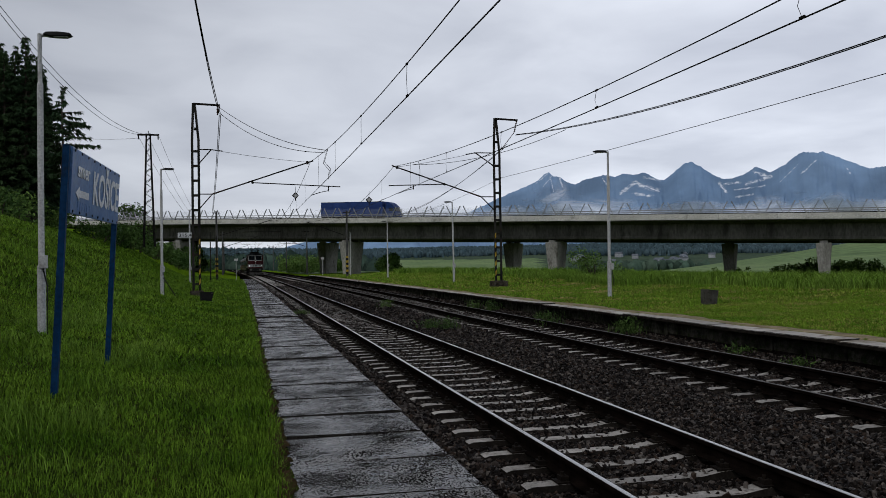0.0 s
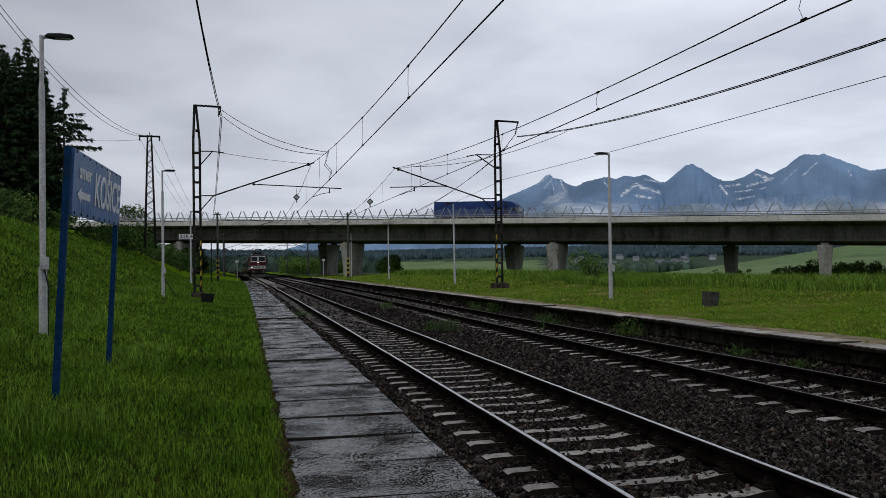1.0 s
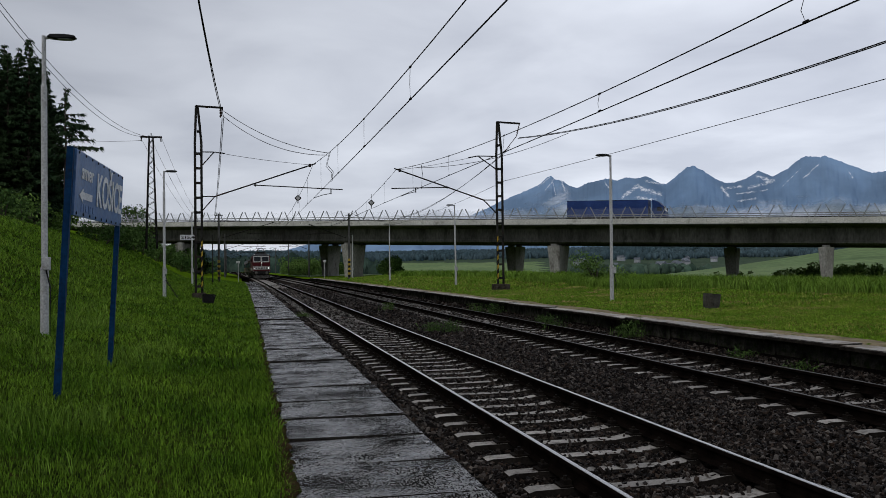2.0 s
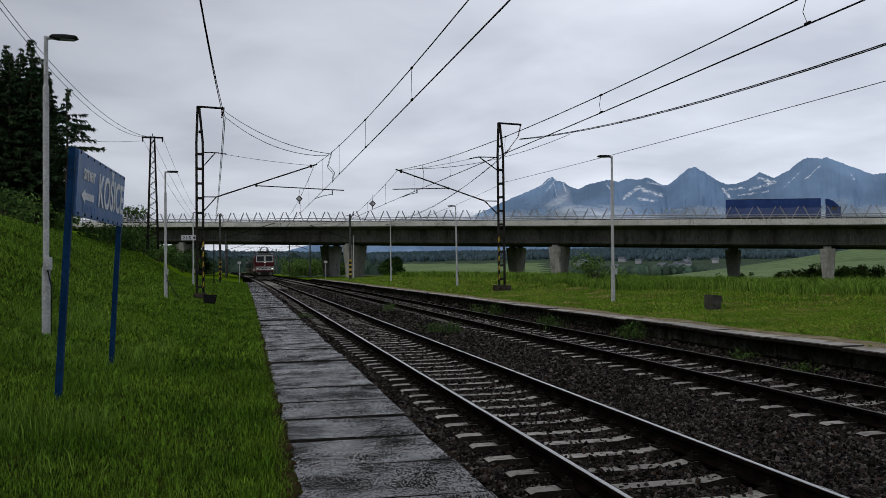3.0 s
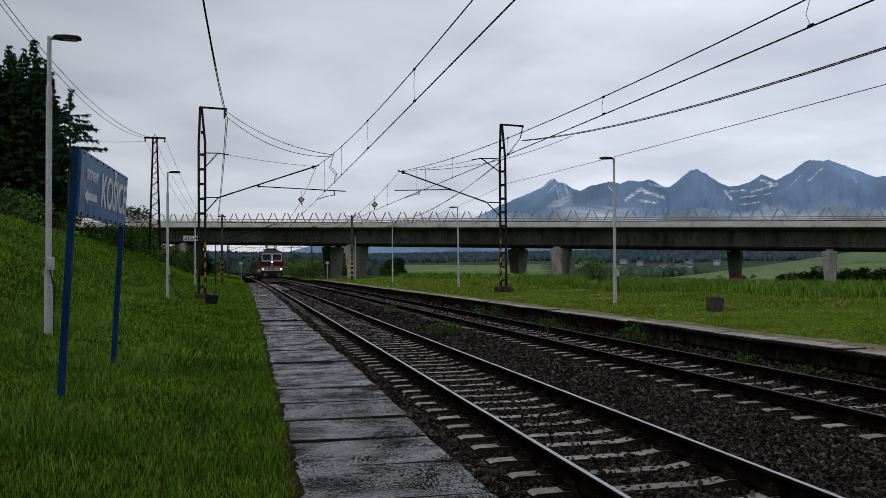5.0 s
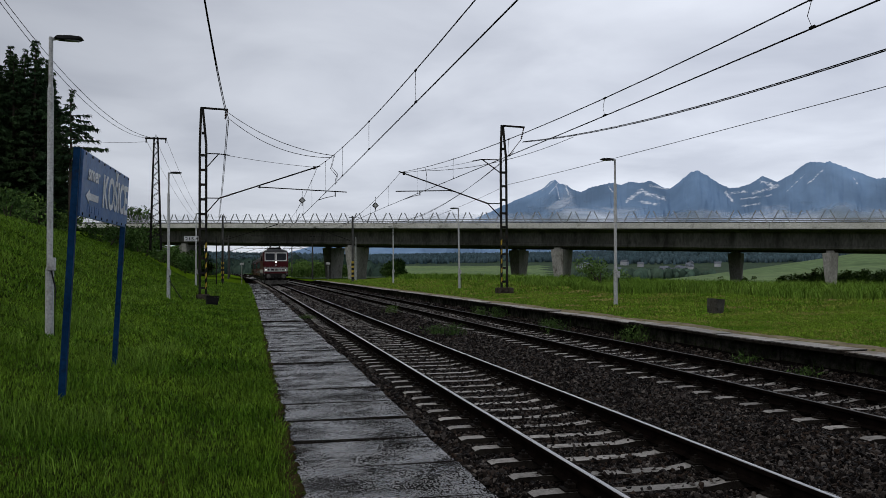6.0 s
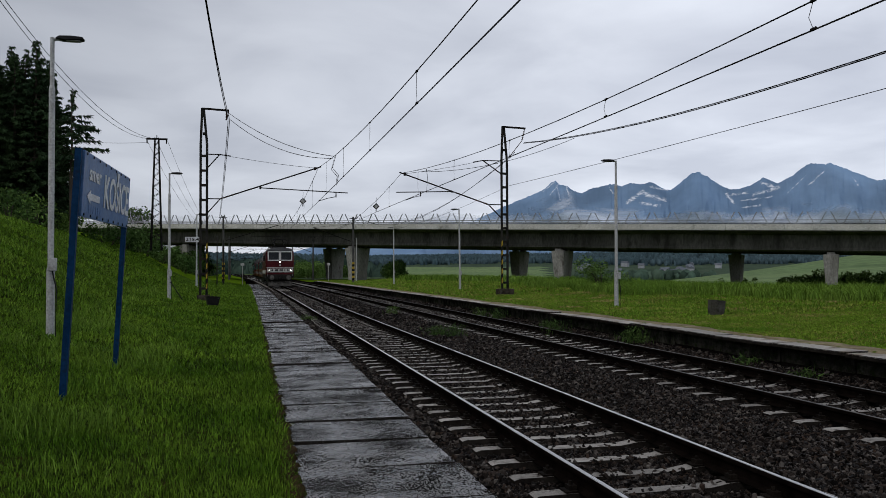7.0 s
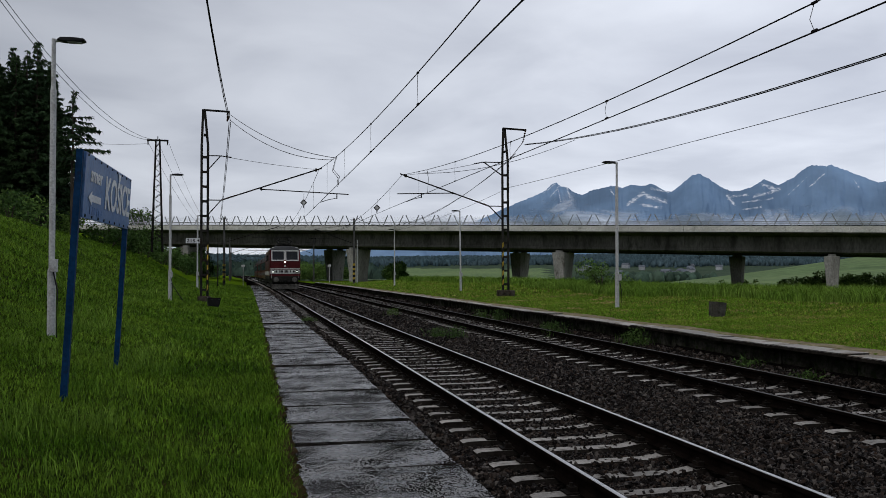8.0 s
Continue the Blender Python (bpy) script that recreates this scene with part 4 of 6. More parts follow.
def left_mast(y, striped=0):
    b = bend(y)
    x, z0, z1 = -2.24 + b, 0.42, 9.95
    m = lattice_mast(x, y, z0, z1, "dark steel lattice catenary mast with yellow and black base stripes", 1, striped)
    cantilever(m, x, z0, (-1.44 + b, 5.38), (3.61 + b, 7.12), (0.54 + b, 5.97), (4.99 + b, 5.78), (4.38 + b, 5.74), (3.47 + b, 5.33), (-1.47 + b, 7.62), (3.26 + b, 7.05))
    bm = bmesh.new()
    insulator(bm, (1.10, 0, 9.42), (1.09, 0, 8.95), 6, 0.06)
    tube(bm, [(1.2, 0, 9.44), (1.10, 0, 9.42)], 0.02)
    tube(bm, [(1.20, 0, 9.40), (1.12, 0, 9.05)], 0.03)
    part("feeder_insulator", bm, M_INSULATOR, m)
    return m


def right_mast(y, striped=0):
    b = bend(y)
    x, z0, z1 = 13.50 + b, 0.60, 9.56
    m = lattice_mast(x, y, z0, z1, "dark steel lattice catenary mast on a concrete footing in the grass", 1, striped)
    cantilever(m, x, z0, (12.59 + b, 5.28), (7.72 + b, 6.92), (10.56 + b, 5.95), (7.56 + b, 5.86), (8.86 + b, 5.86), (8.05 + b, 5.45), (12.30 + b, 7.66), (7.99 + b, 6.85))
    bm = bmesh.new()
    insulator(bm, (1.18, 0, 8.85), (1.02, 0, 8.2), 6, 0.06)
    tube(bm, [(1.02, 0, 8.2), (0.3, 0, 7.3)], 0.02)
    part("feeder_insulator", bm, M_INSULATOR, m)
    return m


left_mast(44.0, 1)
right_mast(44.0, -1)


M_POST = material("galvanised_post_steel", (0.045, 0.045, 0.044), (0.085, 0.084, 0.08), 1.5, 25.0, (0.5, 0.8), bump=0.05, spec=0.1)


def post_mast(y, side, full=True):
    """Round steel post with painted bands, carrying the same cantilever; side -1: left of the tracks."""
    b = bend(y)
    x, z0 = (-2.6 + b, 0.4) if side < 0 else (12.3 + b, 0.45)
    m = thing("catenary_post", "round grey steel catenary post with yellow and black bands", "mast", (x, y, z0), group="catenary posts")
    bm = bmesh.new()
    rod(bm, (0, 0, -0.5), (0, 0, 7.7), 0.15, 0.11, seg=12)
    post = part("post", bm, M_POST, m)
    for k in range(8 if full else 0):
        bm = bmesh.new()
        rod(bm, (0, 0, 0.2 + k * 0.27), (0, 0, 0.46 + k * 0.27), 0.156, seg=12)
        part("warning_band", bm, M_YELLOW if k % 2 else M_BLACK, post)
    bm = bmesh.new()
    bar(bm, (-0.45, 0, 7.5), (0.45, 0, 7.5), 0.08)
    part("crosshead", bm, M_MAST, m)
    bm = bmesh.new()
    if side < 0:
        a, t, r0, r1 = (0.3, 0, 4.9), (3.6 + b - x, 0, 6.7), (0.54 + b - x, 0, 5.4), (4.6 + b - x, 0, 5.35)
    else:
        a, t, r0, r1 = (-0.3, 0, 4.8), (7.6 + b - x, 0, 6.4), (10.5 + b - x, 0, 5.35), (7.0 + b - x, 0, 5.3)
    rod(bm, a, t, 0.04, seg=6)
    rod(bm, r0, r1, 0.03, seg=6)
    part("cantilever", bm, M_MAST, m)
    bm = bmesh.new()
    tube(bm, [(0, 0, 6.9), t], 0.014)
    part("tie_wire", bm, M_WIRE, m)
    return m


for yy in (100.0, 156.0, 212.0, 268.0, 324.0):
    post_mast(yy, -1, yy < 150)
    post_mast(yy, 1, yy < 150)


def line_board(x, y, z):
    t = thing("line_board", "small pale line-side board on a thin post", "sign", (x, y, z), group="line boards")
    bm = bmesh.new()
    rod(bm, (0, 0, -0.3), (0, 0, 2.5), 0.035, seg=8)
    part("post", bm, M_LAMP_POST, t)
    part("board", blocks((0, -0.05, 2.42, 0.46, 0.03, 0.30), bevel=0.006), M_LAMP_POST, t)


line_board(-1.1, 112.0, 0.2)
line_board(10.3, 116.0, 0.25)
for px_, py_ in ((-3.2, 84.0), (-2.9, 93.0)):
    pole = thing("thin_pole", "thin bare grey pole on the bank", "pole", (px_, py_, 0.45), group="thin poles")
    part("shaft", rod(bmesh.new(), (0, 0, -0.4), (0, 0, 4.6), 0.06, 0.045, 8), M_MAST_GREY, pole)


def wire(name, pts, r, label, category="wire"):
    bm = bmesh.new()
    tube(bm, pts, r)
    return tagged(part(name, bm, M_WIRE), label, category, group="overhead wires")


def catenary(x, contact_z, low, hang, label):
    """Contact wire, messenger and droppers over one track, span by span."""
    stops = [-18.0, 44.0, 100.0, 156.0, 212.0]
    for y0, y1 in zip(stops, stops[1:]):
        n = 24
        ys = [y0 + (y1 - y0) * k / n for k in range(n + 1)]
        def cx(y):
            return x + bend(y)
        def mz(y):
            f = (y - y0) / (y1 - y0)
            return low + (hang - low) * (2 * f - 1) ** 2
        def cz(y):
            return contact_z[0] + (contact_z[1] - contact_z[0]) * smooth(0, 60, y)
        c = thing("catenary_wires", label, "overhead wire", group="overhead wires")
        bm = bmesh.new()
        tube(bm, [(cx(y), y, cz(y)) for y in ys], 0.0135)
        part("contact_wire", bm, M_WIRE, c)
        bm = bmesh.new()
        tube(bm, [(cx(y), y, mz(y)) for y in ys], 0.0125)
        part("messenger_wire", bm, M_WIRE, c)
        y = y0 + (6.8 if y0 < 0 else 4.0)
        while y < y1 - 2:
            bm = bmesh.new()
            tube(bm, [(cx(y), y, mz(y)), (cx(y) + 0.01, y + 0.12, (mz(y) + cz(y)) / 2), (cx(y), y, cz(y))], 0.006, 4)
            rod(bm, (cx(y), y - 0.05, cz(y) + 0.012), (cx(y), y + 0.05, cz(y) + 0.012), 0.028, seg=6)
            rod(bm, (cx(y), y - 0.05, mz(y)), (cx(y), y + 0.05, mz(y)), 0.026, seg=6)
            part("dropper", bm, M_WIRE, c)
            y += 7.25


catenary(TRACK_1, (5.30, 5.33), 5.98, 7.08, "black contact and messenger wires with droppers over the track")
catenary(TRACK_2 + 0.1, (5.10, 5.44), 5.54, 6.88, "black contact and messenger wires with droppers over the second track")

# feeders, ties and jumpers
for dx in (-0.035, 0.035):
    wire("feeder_cable", sag((-1.13 + dx, 44, 9.42), (-1.13 - dx, -14, 10.5), 1.44, 20), 0.017, "black feeder cable hanging between the masts")
    wire("feeder_cable", sag((-1.13 + dx, 44, 9.36), (-3.55 + dx, 100, 7.9), 0.6, 20), 0.020, "thin feeder cable running on to the next mast")
    wire("jumper_cable", sag((-1.10, 44, 9.72 - 4 * (dx + 0.035)), (TRACK_1, 37 + 10 * dx, 6.68), 0.44 + 2 * dx, 18), 0.014, "slack jumper cable between feeder and messenger wire")
    wire("feeder_cable", sag((14.52 + dx, 44, 8.68 + 0.6 * dx), (14.52 - dx, -14, 8.21 - dx), 1.67 - 0.7 * dx, 24), 0.017, "black double feeder cable beside the far track")
    wire("feeder_cable", sag((13.98 + dx, 44, 8.1 + 2 * dx), (12.1 + dx, 100, 8.2), 2.2 + 2 * dx, 20), 0.014, "slack double feeder cable running on to the next mast")
wire("earth_wire", sag((13.75, 44, 6.34), (13.75, -14, 5.46), 0.20, 20), 0.010, "thin grey earth wire along the masts")
wire("earth_wire", sag((13.75, 44, 6.36), (12.9, 100, 6.4), 0.75, 20), 0.010, "thin grey earth wire along the masts")
wire("jumper_cable", sag((14.4, 36.3, 7.75), (8.0, 40.5, 6.55), 0.4, 14), 0.012, "slack jumper cable to the far track's messenger wire")
for k in (0.0, 0.55):
    pts = [(TRACK_1, 36.3 - k, 6.62), (TRACK_1 - 0.12, 36.6 - k, 6.1), (TRACK_1 + 0.1, 36.2 - k, 5.75), (TRACK_1, 35.6 - k, 5.5), (TRACK_1, 35.6 - k, 5.32)]
    wire("current_jumper", pts, 0.013, "looped jumper between messenger and contact wire")
wire("current_jumper", [(TRACK_2 + 0.1, 38, 6.4), (TRACK_2 + 0.2, 38.2, 6.0), (TRACK_2 + 0.1, 38.0, 5.3)], 0.012, "looped jumper between messenger and contact wire")


def diamond_sign(x, y, z):
    t = thing("diamond_sign", "small square line sign hung on edge from the wire", "sign", (x, y, z), group="line signs")
    bm = blocks((0, 0, 0, 0.30, 0.02, 0.30, Matrix.Rotation(radians(45), 4, "Y")))
    part("plate", bm, M_BLACK, t)
    bm = blocks((0, -0.013, 0, 0.19, 0.012, 0.19, Matrix.Rotation(radians(45), 4, "Y")))
    part("centre", bm, M_LAMP_POST, t, "pale square centre")
    bm = bmesh.new()
    rod(bm, (0, 0, 0.2), (0.02, 0, 0.55), 0.012, seg=5)
    part("hanger", bm, M_BLACK, t)
    bm = bmesh.new()
    rod(bm, (0, 0, -0.2), (0, 0, -0.32), 0.035, seg=6)
    part("weight", bm, M_BLACK, t)


diamond_sign(3.05, 52.0, 5.98)
diamond_sign(7.54, 52.0, 5.72)

# ---------------------------------------------------------------- power pole behind the bank


def power_pole(x, y, z0, z1):
    p = thing("power_pole", "dark steel lattice power pole with a short crossarm", "pylon", (x, y, z0), group="power poles")
    h = z1 - z0
    bm = bmesh.new()
    w0, w1 = 0.52, 0.19
    def leg(sx, sy, z):
        w = mixed(w0, w1, z / h)
        return Vector((sx * w, sy * w, z))
    for sx in (-1, 1):
        for sy in (-1, 1):
            part("leg", bar(bmesh.new(), leg(sx, sy, -1.0), leg(sx, sy, h), 0.095), M_MAST, p)
    z = 0.3
    flip = 1
    while z < h - 0.5:
        for sy in (-1, 1):
            bar(bm, leg(-flip, sy, z), leg(flip, sy, z + 0.55), 0.05)
            bar(bm, leg(sy, -flip, z), leg(sy, flip, z + 0.55), 0.05)
        flip = -flip
        z += 0.55
    part("bracing", bm, M_MAST, p)
    bm = bmesh.new()
    bar(bm, (-1.1, 0, h - 0.12), (1.1, 0, h - 0.12), 0.18)
    for sx in (-1, 1):
        rod(bm, (sx * 1.0, 0, h - 0.6), (sx * 1.0, 0, h - 0.1), 0.07, seg=6)
    rod(bm, (0, 0, h), (0, 0, h + 0.3), 0.05, seg=6)
    part("crossarm", bm, M_MAST, p)


power_pole(-9.9, 95.0, 5.0, 16.1)
for ax, ex, ez in ((-10.9, -13.6, 17.6), (-9.9, -13.2, 17.3)):
    wire("power_line", sag((ax, 95, 16.0), (ex, 42, ez), 2.2, 20), 0.020, "thin grey power line sagging towards the pole")
wire("power_line", sag((-10.9, 95, 15.6), (-30, 80, 17), 1.4, 16), 0.016, "thin grey power line leading into the trees")
for ax, by in ((-10.9, -9.6), (-9.9, -8.9), (-8.8, -8.2)):
    wire("power_line", sag((ax, 95, 15.8), (by, 205, 11.5), 2.0, 16), 0.016, "thin grey power line running on to the viaduct")

# ---------------------------------------------------------------- lamps


def street_lamp(x, y, z, h, to, lean=0.0, box=0.75):
    """Stepped tubular post with a service box and a flat head on a short arm; to: +1 head to the right."""
    t = thing("street_lamp", "light grey stepped steel platform lamp post with dark flat head", "street lamp", pose(x, y, z, 0, lean, 0), group="platform lamps")
    bm = bmesh.new()
    rod(bm, (0, 0, -0.4), (0, 0, 1.25), 0.076, seg=12)
    rod(bm, (0, 0, 1.25), (0, 0, 1.32), 0.076, 0.052, seg=12)
    part("base_tube", bm, M_LAMP_POST, t, smooth=False)
    bm = bmesh.new()
    rod(bm, (0, 0, 1.30), (0, 0, h * 0.825), 0.056, seg=12)
    rod(bm, (0, 0, h * 0.825), (0, 0, h * 0.825 + 0.08), 0.058, 0.040, seg=12)
    part("post", bm, M_LAMP_POST, t)
    bm = bmesh.new()
    rod(bm, (0, 0, h * 0.825 + 0.05), (0, 0, h), 0.039, seg=10)
    tube(bm, [(0, 0, h - 0.04), (to * 0.12, 0, h - 0.02), (to * 0.2, 0, h - 0.015)], 0.032, 8)
    part("upper_post", bm, M_LAMP_POST, t)
    bm = bmesh.new()
    o = [(0.06, h - 0.03), (0.12, h + 0.025), (0.34, h + 0.035), (0.53, h + 0.02), (0.57, h - 0.01), (0.51, h - 0.04), (0.20, h - 0.05)]
    prism(bm, [(to * a, b) for a, b in o], "y", -0.10, 0.10)
    bmesh.ops.bevel(bm, geom=list(bm.edges), offset=0.012, segments=1, affect="EDGES")
    head = part("lamp_head", bm, M_NIGHT, t, "dark flat lamp head")
    bm = blocks((to * 0.37, 0, h - 0.052, 0.24, 0.14, 0.012))
    part("diffuser", bm, M_LAMP_POST, head)
    bm = blocks((0.05, -0.085, box + 0.35, 0.14, 0.10, 0.24), bevel=0.012)
    part("service_box", bm, M_LAMP_POST, t, "small grey service box")
    bm = bmesh.new()
    tube(bm, [(0.05, -0.1, box + 0.23), (0.12, -0.1, box - 0.1), (0.11, -0.1, -0.2)], 0.014, 6)
    part("cable", bm, M_NIGHT, t)
    return t


street_lamp(-3.662, 17.0, 0.50, 5.61, 1, 0.0, 1.0)
street_lamp(-3.58, 39.5, 0.55, 5.58, 1)
street_lamp(-4.00, 66.0, 0.55, 5.50, 1)
street_lamp(13.10, 29.0, 0.40, 5.35, -1, 0.3)
street_lamp(13.50, 54.5, 0.45, 5.35, -1, -0.5)
street_lamp(13.30, 80.0, 0.50, 5.35, -1)
street_lamp(12.90, 106.0, 0.50, 5.35, -1)


def strut(x, y, z):
    t = thing("stay_strut", "thin dark slanted stay beside a lamp post", "strut", (x, y, z))
    bm = bmesh.new()
    rod(bm, (0, 0, 0.72), (0.52, 0, -0.1), 0.02, seg=6)
    part("rod", bm, M_NIGHT, t)


strut(-3.52, 39.4, 0.55)

# ---------------------------------------------------------------- station direction sign


def lettering(name, words, at, parent, mat, width, height):
    """Raised letters that fill width x height, lower left corner at the origin of at."""
    cu = bpy.data.curves.new(name, "FONT")
    cu.body, cu.size, cu.extrude, cu.offset = words, 1.0, 0.003, 0.018
    tmp = new(name, cu)
    dg = bpy.context.evaluated_depsgraph_get()
    dg.update()
    me = bpy.data.meshes.new_from_object(tmp.evaluated_get(dg))
    bpy.data.objects.remove(tmp)
    xs, ys = [v.co.x for v in me.vertices], [v.co.y for v in me.vertices]
    kx, ky = width / (max(xs) - min(xs)), height / (max(ys) - min(ys))
    me.transform(Matrix.Diagonal((kx, ky, 1, 1)) @ Matrix.Translation((-min(xs), -min(ys), 0)))
    me.materials.clear()
    me.materials.append(mat)
    ob = new(name, me)
    ob.parent = parent
    ob.matrix_basis = at
    return ob


def station_sign():
    L, H, low = 3.52, 0.783, 2.208
    t = thing("station_sign", "weathered blue station direction sign with white lettering on two leaning posts", "sign", pose(-2.154, 10.62, 0.16, 0.59, 3.26, -0.74))
    # posts, square tubes with a cap
    for y in (-0.03, L + 0.03):
        bm = bmesh.new()
        bar(bm, (0.0, y, -0.48), (0.0, y, 2.985), 0.072, 0.075, up=(0, 1, 0))
        post = part("post", bm, M_SIGN_POST, t, "dark blue square steel post")
        part("cap", blocks((0.0, y, 2.992, 0.078, 0.082, 0.014), bevel=0.004), M_SIGN_POST, post)
    panel = part("panel", blocks((0.042, L / 2, low + H / 2, 0.035, L - 0.055, H), bevel=0.006), M_SIGN_BLUE, t, "blue sheet-metal panel with rows of bolts")
    for k in range(9):
        for z in (low + 0.03, low + H - 0.03):
            bm = bmesh.new()
            y = 0.14 + k * (L - 0.28) / 8
            rod(bm, (0.062, y, z), (0.072, y, z), 0.018, seg=6)
            part("bolt", bm, M_BLACK, panel)
    for z in (low + 0.12, low + H - 0.12):
        part("back_rail", blocks((-0.005, L / 2, z, 0.06, L, 0.05)), M_SIGN_POST, t)
    face = Matrix(((0, 0, 1, 0.066), (1, 0, 0, 0), (0, 1, 0, 0), (0, 0, 0, 1)))
    lettering("word_smer", "smer", face @ Matrix.Translation((0.34, 2.665, 0)), panel, M_WHITE, 0.75, 0.135)
    lettering("word_kosice", "KO\u0160ICE", face @ Matrix.Translation((1.35, 2.385, 0)), panel, M_WHITE, 2.03, 0.565)
    bm = bmesh.new()
    o = [(0.26, 2.465), (0.47, 2.555), (0.47, 2.512), (1.05, 2.512), (1.05, 2.425), (0.47, 2.425), (0.47, 2.38)]
    prism(bm, o, "x", 0.0635, 0.068)
    part("arrow", bm, M_WHITE, panel, "white arrow pointing along the track")
    # traces of an old inscription
    for k, (a, w, h) in enumerate(((0.40, 0.09, 0.10), (0.55, 0.05, 0.10), (0.68, 0.10, 0.09), (0.86, 0.03, 0.10), (0.97, 0.10, 0.09), (1.14, 0.07, 0.08))):
        part("faded_letter", blocks((0.064, a + w / 2, low + 0.11, 0.003, w, h)), M_FADED, panel)


M_FADED = material("faded_lettering", (0.075, 0.15, 0.32), (0.11, 0.19, 0.36), 30.0, 60.0, (0.4, 0.6), bump=0)
station_sign()


def kilometre_board():
    t = thing("kilometre_board", "small white kilometre board with black figures on a thin post", "sign", (-3.9, 60.0, 0.5))
    bm = bmesh.new()
    rod(bm, (0.52, 0.06, -0.3), (0.52, 0.06, 3.6), 0.03, seg=8)
    part("post", bm, M_LAMP_POST, t)
    b = part("board", blocks((0, 0, 3.42, 1.02, 0.03, 0.34), bevel=0.006), M_WHITE, t)
    lettering("figures", "215.4", pose(-0.45, -0.02, 3.31, 90, 0, 0), b, M_BLACK, 0.86, 0.22)


kilometre_board()


def grit_bin():
    t = thing("litter_bin", "dark squat metal bin lying open in the grass", "bin", pose(-1.66, 38.5, 0.26, 0, 4, 8) @ Matrix.Scale(0.9, 4))
    bm = bmesh.new()
    prism(bm, [(-0.26, 0.0), (0.24, -0.02), (0.30, 0.36), (0.26, 0.36), (0.20, 0.04), (-0.22, 0.06), (-0.28, 0.40), (-0.32, 0.40)], "y", -0.28, 0.28)
    part("shell", bm, M_BLACK, t)
    for e in (-0.28, 0.28):
        part("rim", blocks((0, e, 0.38, 0.62, 0.04, 0.05), bevel=0.008), M_MAST, t)
    part("end_plate", blocks((0, 0.27, 0.18, 0.50, 0.02, 0.34)), M_BLACK, t)
    part("end_plate", blocks((0, -0.27, 0.17, 0.50, 0.02, 0.30)), M_BLACK, t)


grit_bin()


def concrete_ring():
    """Tilted weathered concrete block, slightly barrel-shaped, with a hollow top."""
    t = thing("concrete_bin", "tilted weathered concrete litter bin standing in short grass", "bin", pose(13.3, 22.5, 0.40, 0, 6, 14) @ Matrix.Scale(0.86, 4))
    bm = bmesh.new()
    rows = []
    for z, r in ((-0.05, 0.215), (0.10, 0.235), (0.40, 0.25), (0.47, 0.25), (0.47, 0.19), (0.25, 0.17)):
        rows.append([bm.verts.new((math.copysign(abs(math.cos(a)) ** 0.55, math.cos(a)) * r, math.copysign(abs(math.sin(a)) ** 0.55, math.sin(a)) * r, z)) for a in [2 * math.pi * k / 20 for k in range(20)]])
    for a, b in zip(rows, rows[1:]):
        for i in range(20):
            bm.faces.new((a[i], a[(i + 1) % 20], b[(i + 1) % 20], b[i]))
    bm.faces.new(rows[-1])
    bm.faces.new(rows[0][::-1])
    bmesh.ops.recalc_face_normals(bm, faces=bm.faces)
    part("shell", bm, M_OLD_CONCRETE, t)


M_OLD_CONCRETE = material("weathered_dark_concrete", (0.030, 0.028, 0.023), (0.075, 0.071, 0.061), 6.0, 50.0, (0.7, 0.9), bump=0.8, bump_size=0.015, dirt=(0.02, 0.024, 0.012), dirt_amount=0.35)
concrete_ring()

# ---------------------------------------------------------------- plants


def leaf_material(name, a, b, scale, island, rough=0.6, spec=0.02):
    m = material(name, a, b, scale, 6.0, (rough, rough + 0.2), bump=0, island=island, spec=spec)
    return m


M_GRASS = leaf_material("lush_wet_grass", (0.054, 0.118, 0.008), (0.114, 0.200, 0.018), 0.55, 0.82, 0.45, 0.04)
M_GRASS_DRY = leaf_material("yellowish_mown_grass", (0.135, 0.220, 0.024), (0.27, 0.25, 0.066), 0.8, 0.65, 0.6)
M_GRASS_FRESH = leaf_material("fresh_mown_grass", (0.085, 0.200, 0.014), (0.165, 0.280, 0.026), 0.6, 0.65, 0.6)
M_STRAW = leaf_material("dry_straw_cuttings", (0.26, 0.19, 0.075), (0.42, 0.32, 0.14), 0.8, 0.4, 0.6)
M_WEED = leaf_material("tall_meadow_weeds", (0.075, 0.150, 0.016), (0.145, 0.235, 0.036), 0.4, 0.5)
M_NEEDLE = leaf_material("dark_spruce_needles", (0.020, 0.040, 0.020), (0.042, 0.072, 0.030), 0.25, 0.5)
M_BUSH = leaf_material("dark_green_leaves", (0.036, 0.074, 0.020), (0.070, 0.120, 0.031), 0.4, 0.5)
M_BUSH_PALE = leaf_material("fresh_green_leaves", (0.078, 0.145, 0.034), (0.130, 0.205, 0.050), 0.4, 0.5)
M_BARK = material("grey_brown_bark", (0.035, 0.028, 0.022), (0.07, 0.058, 0.046), 2.0, 25.0, (0.8, 0.95), bump=0.6, bump_size=0.02, stretch=(1, 1, 0.25))
# M_FAR_WOOD and M_MID_WOOD have the bluish haze of distance put into their colours
M_FAR_WOOD = material("hazy_conifer_wood", (0.044, 0.074, 0.086), (0.068, 0.102, 0.116), 0.01, 0.2, (0.9, 1.0), bump=0, island=0.22, spec=0.0)
M_LINE_WOOD = material("dark_conifer_wood", (0.026, 0.048, 0.040), (0.048, 0.074, 0.056), 0.02, 0.3, (0.9, 1.0), bump=0, island=0.4, spec=0.0)
M_MID_WOOD = material("valley_trees", (0.052, 0.088, 0.068), (0.084, 0.124, 0.090), 0.02, 0.3, (0.9, 1.0), bump=0, island=0.4, spec=0.0)


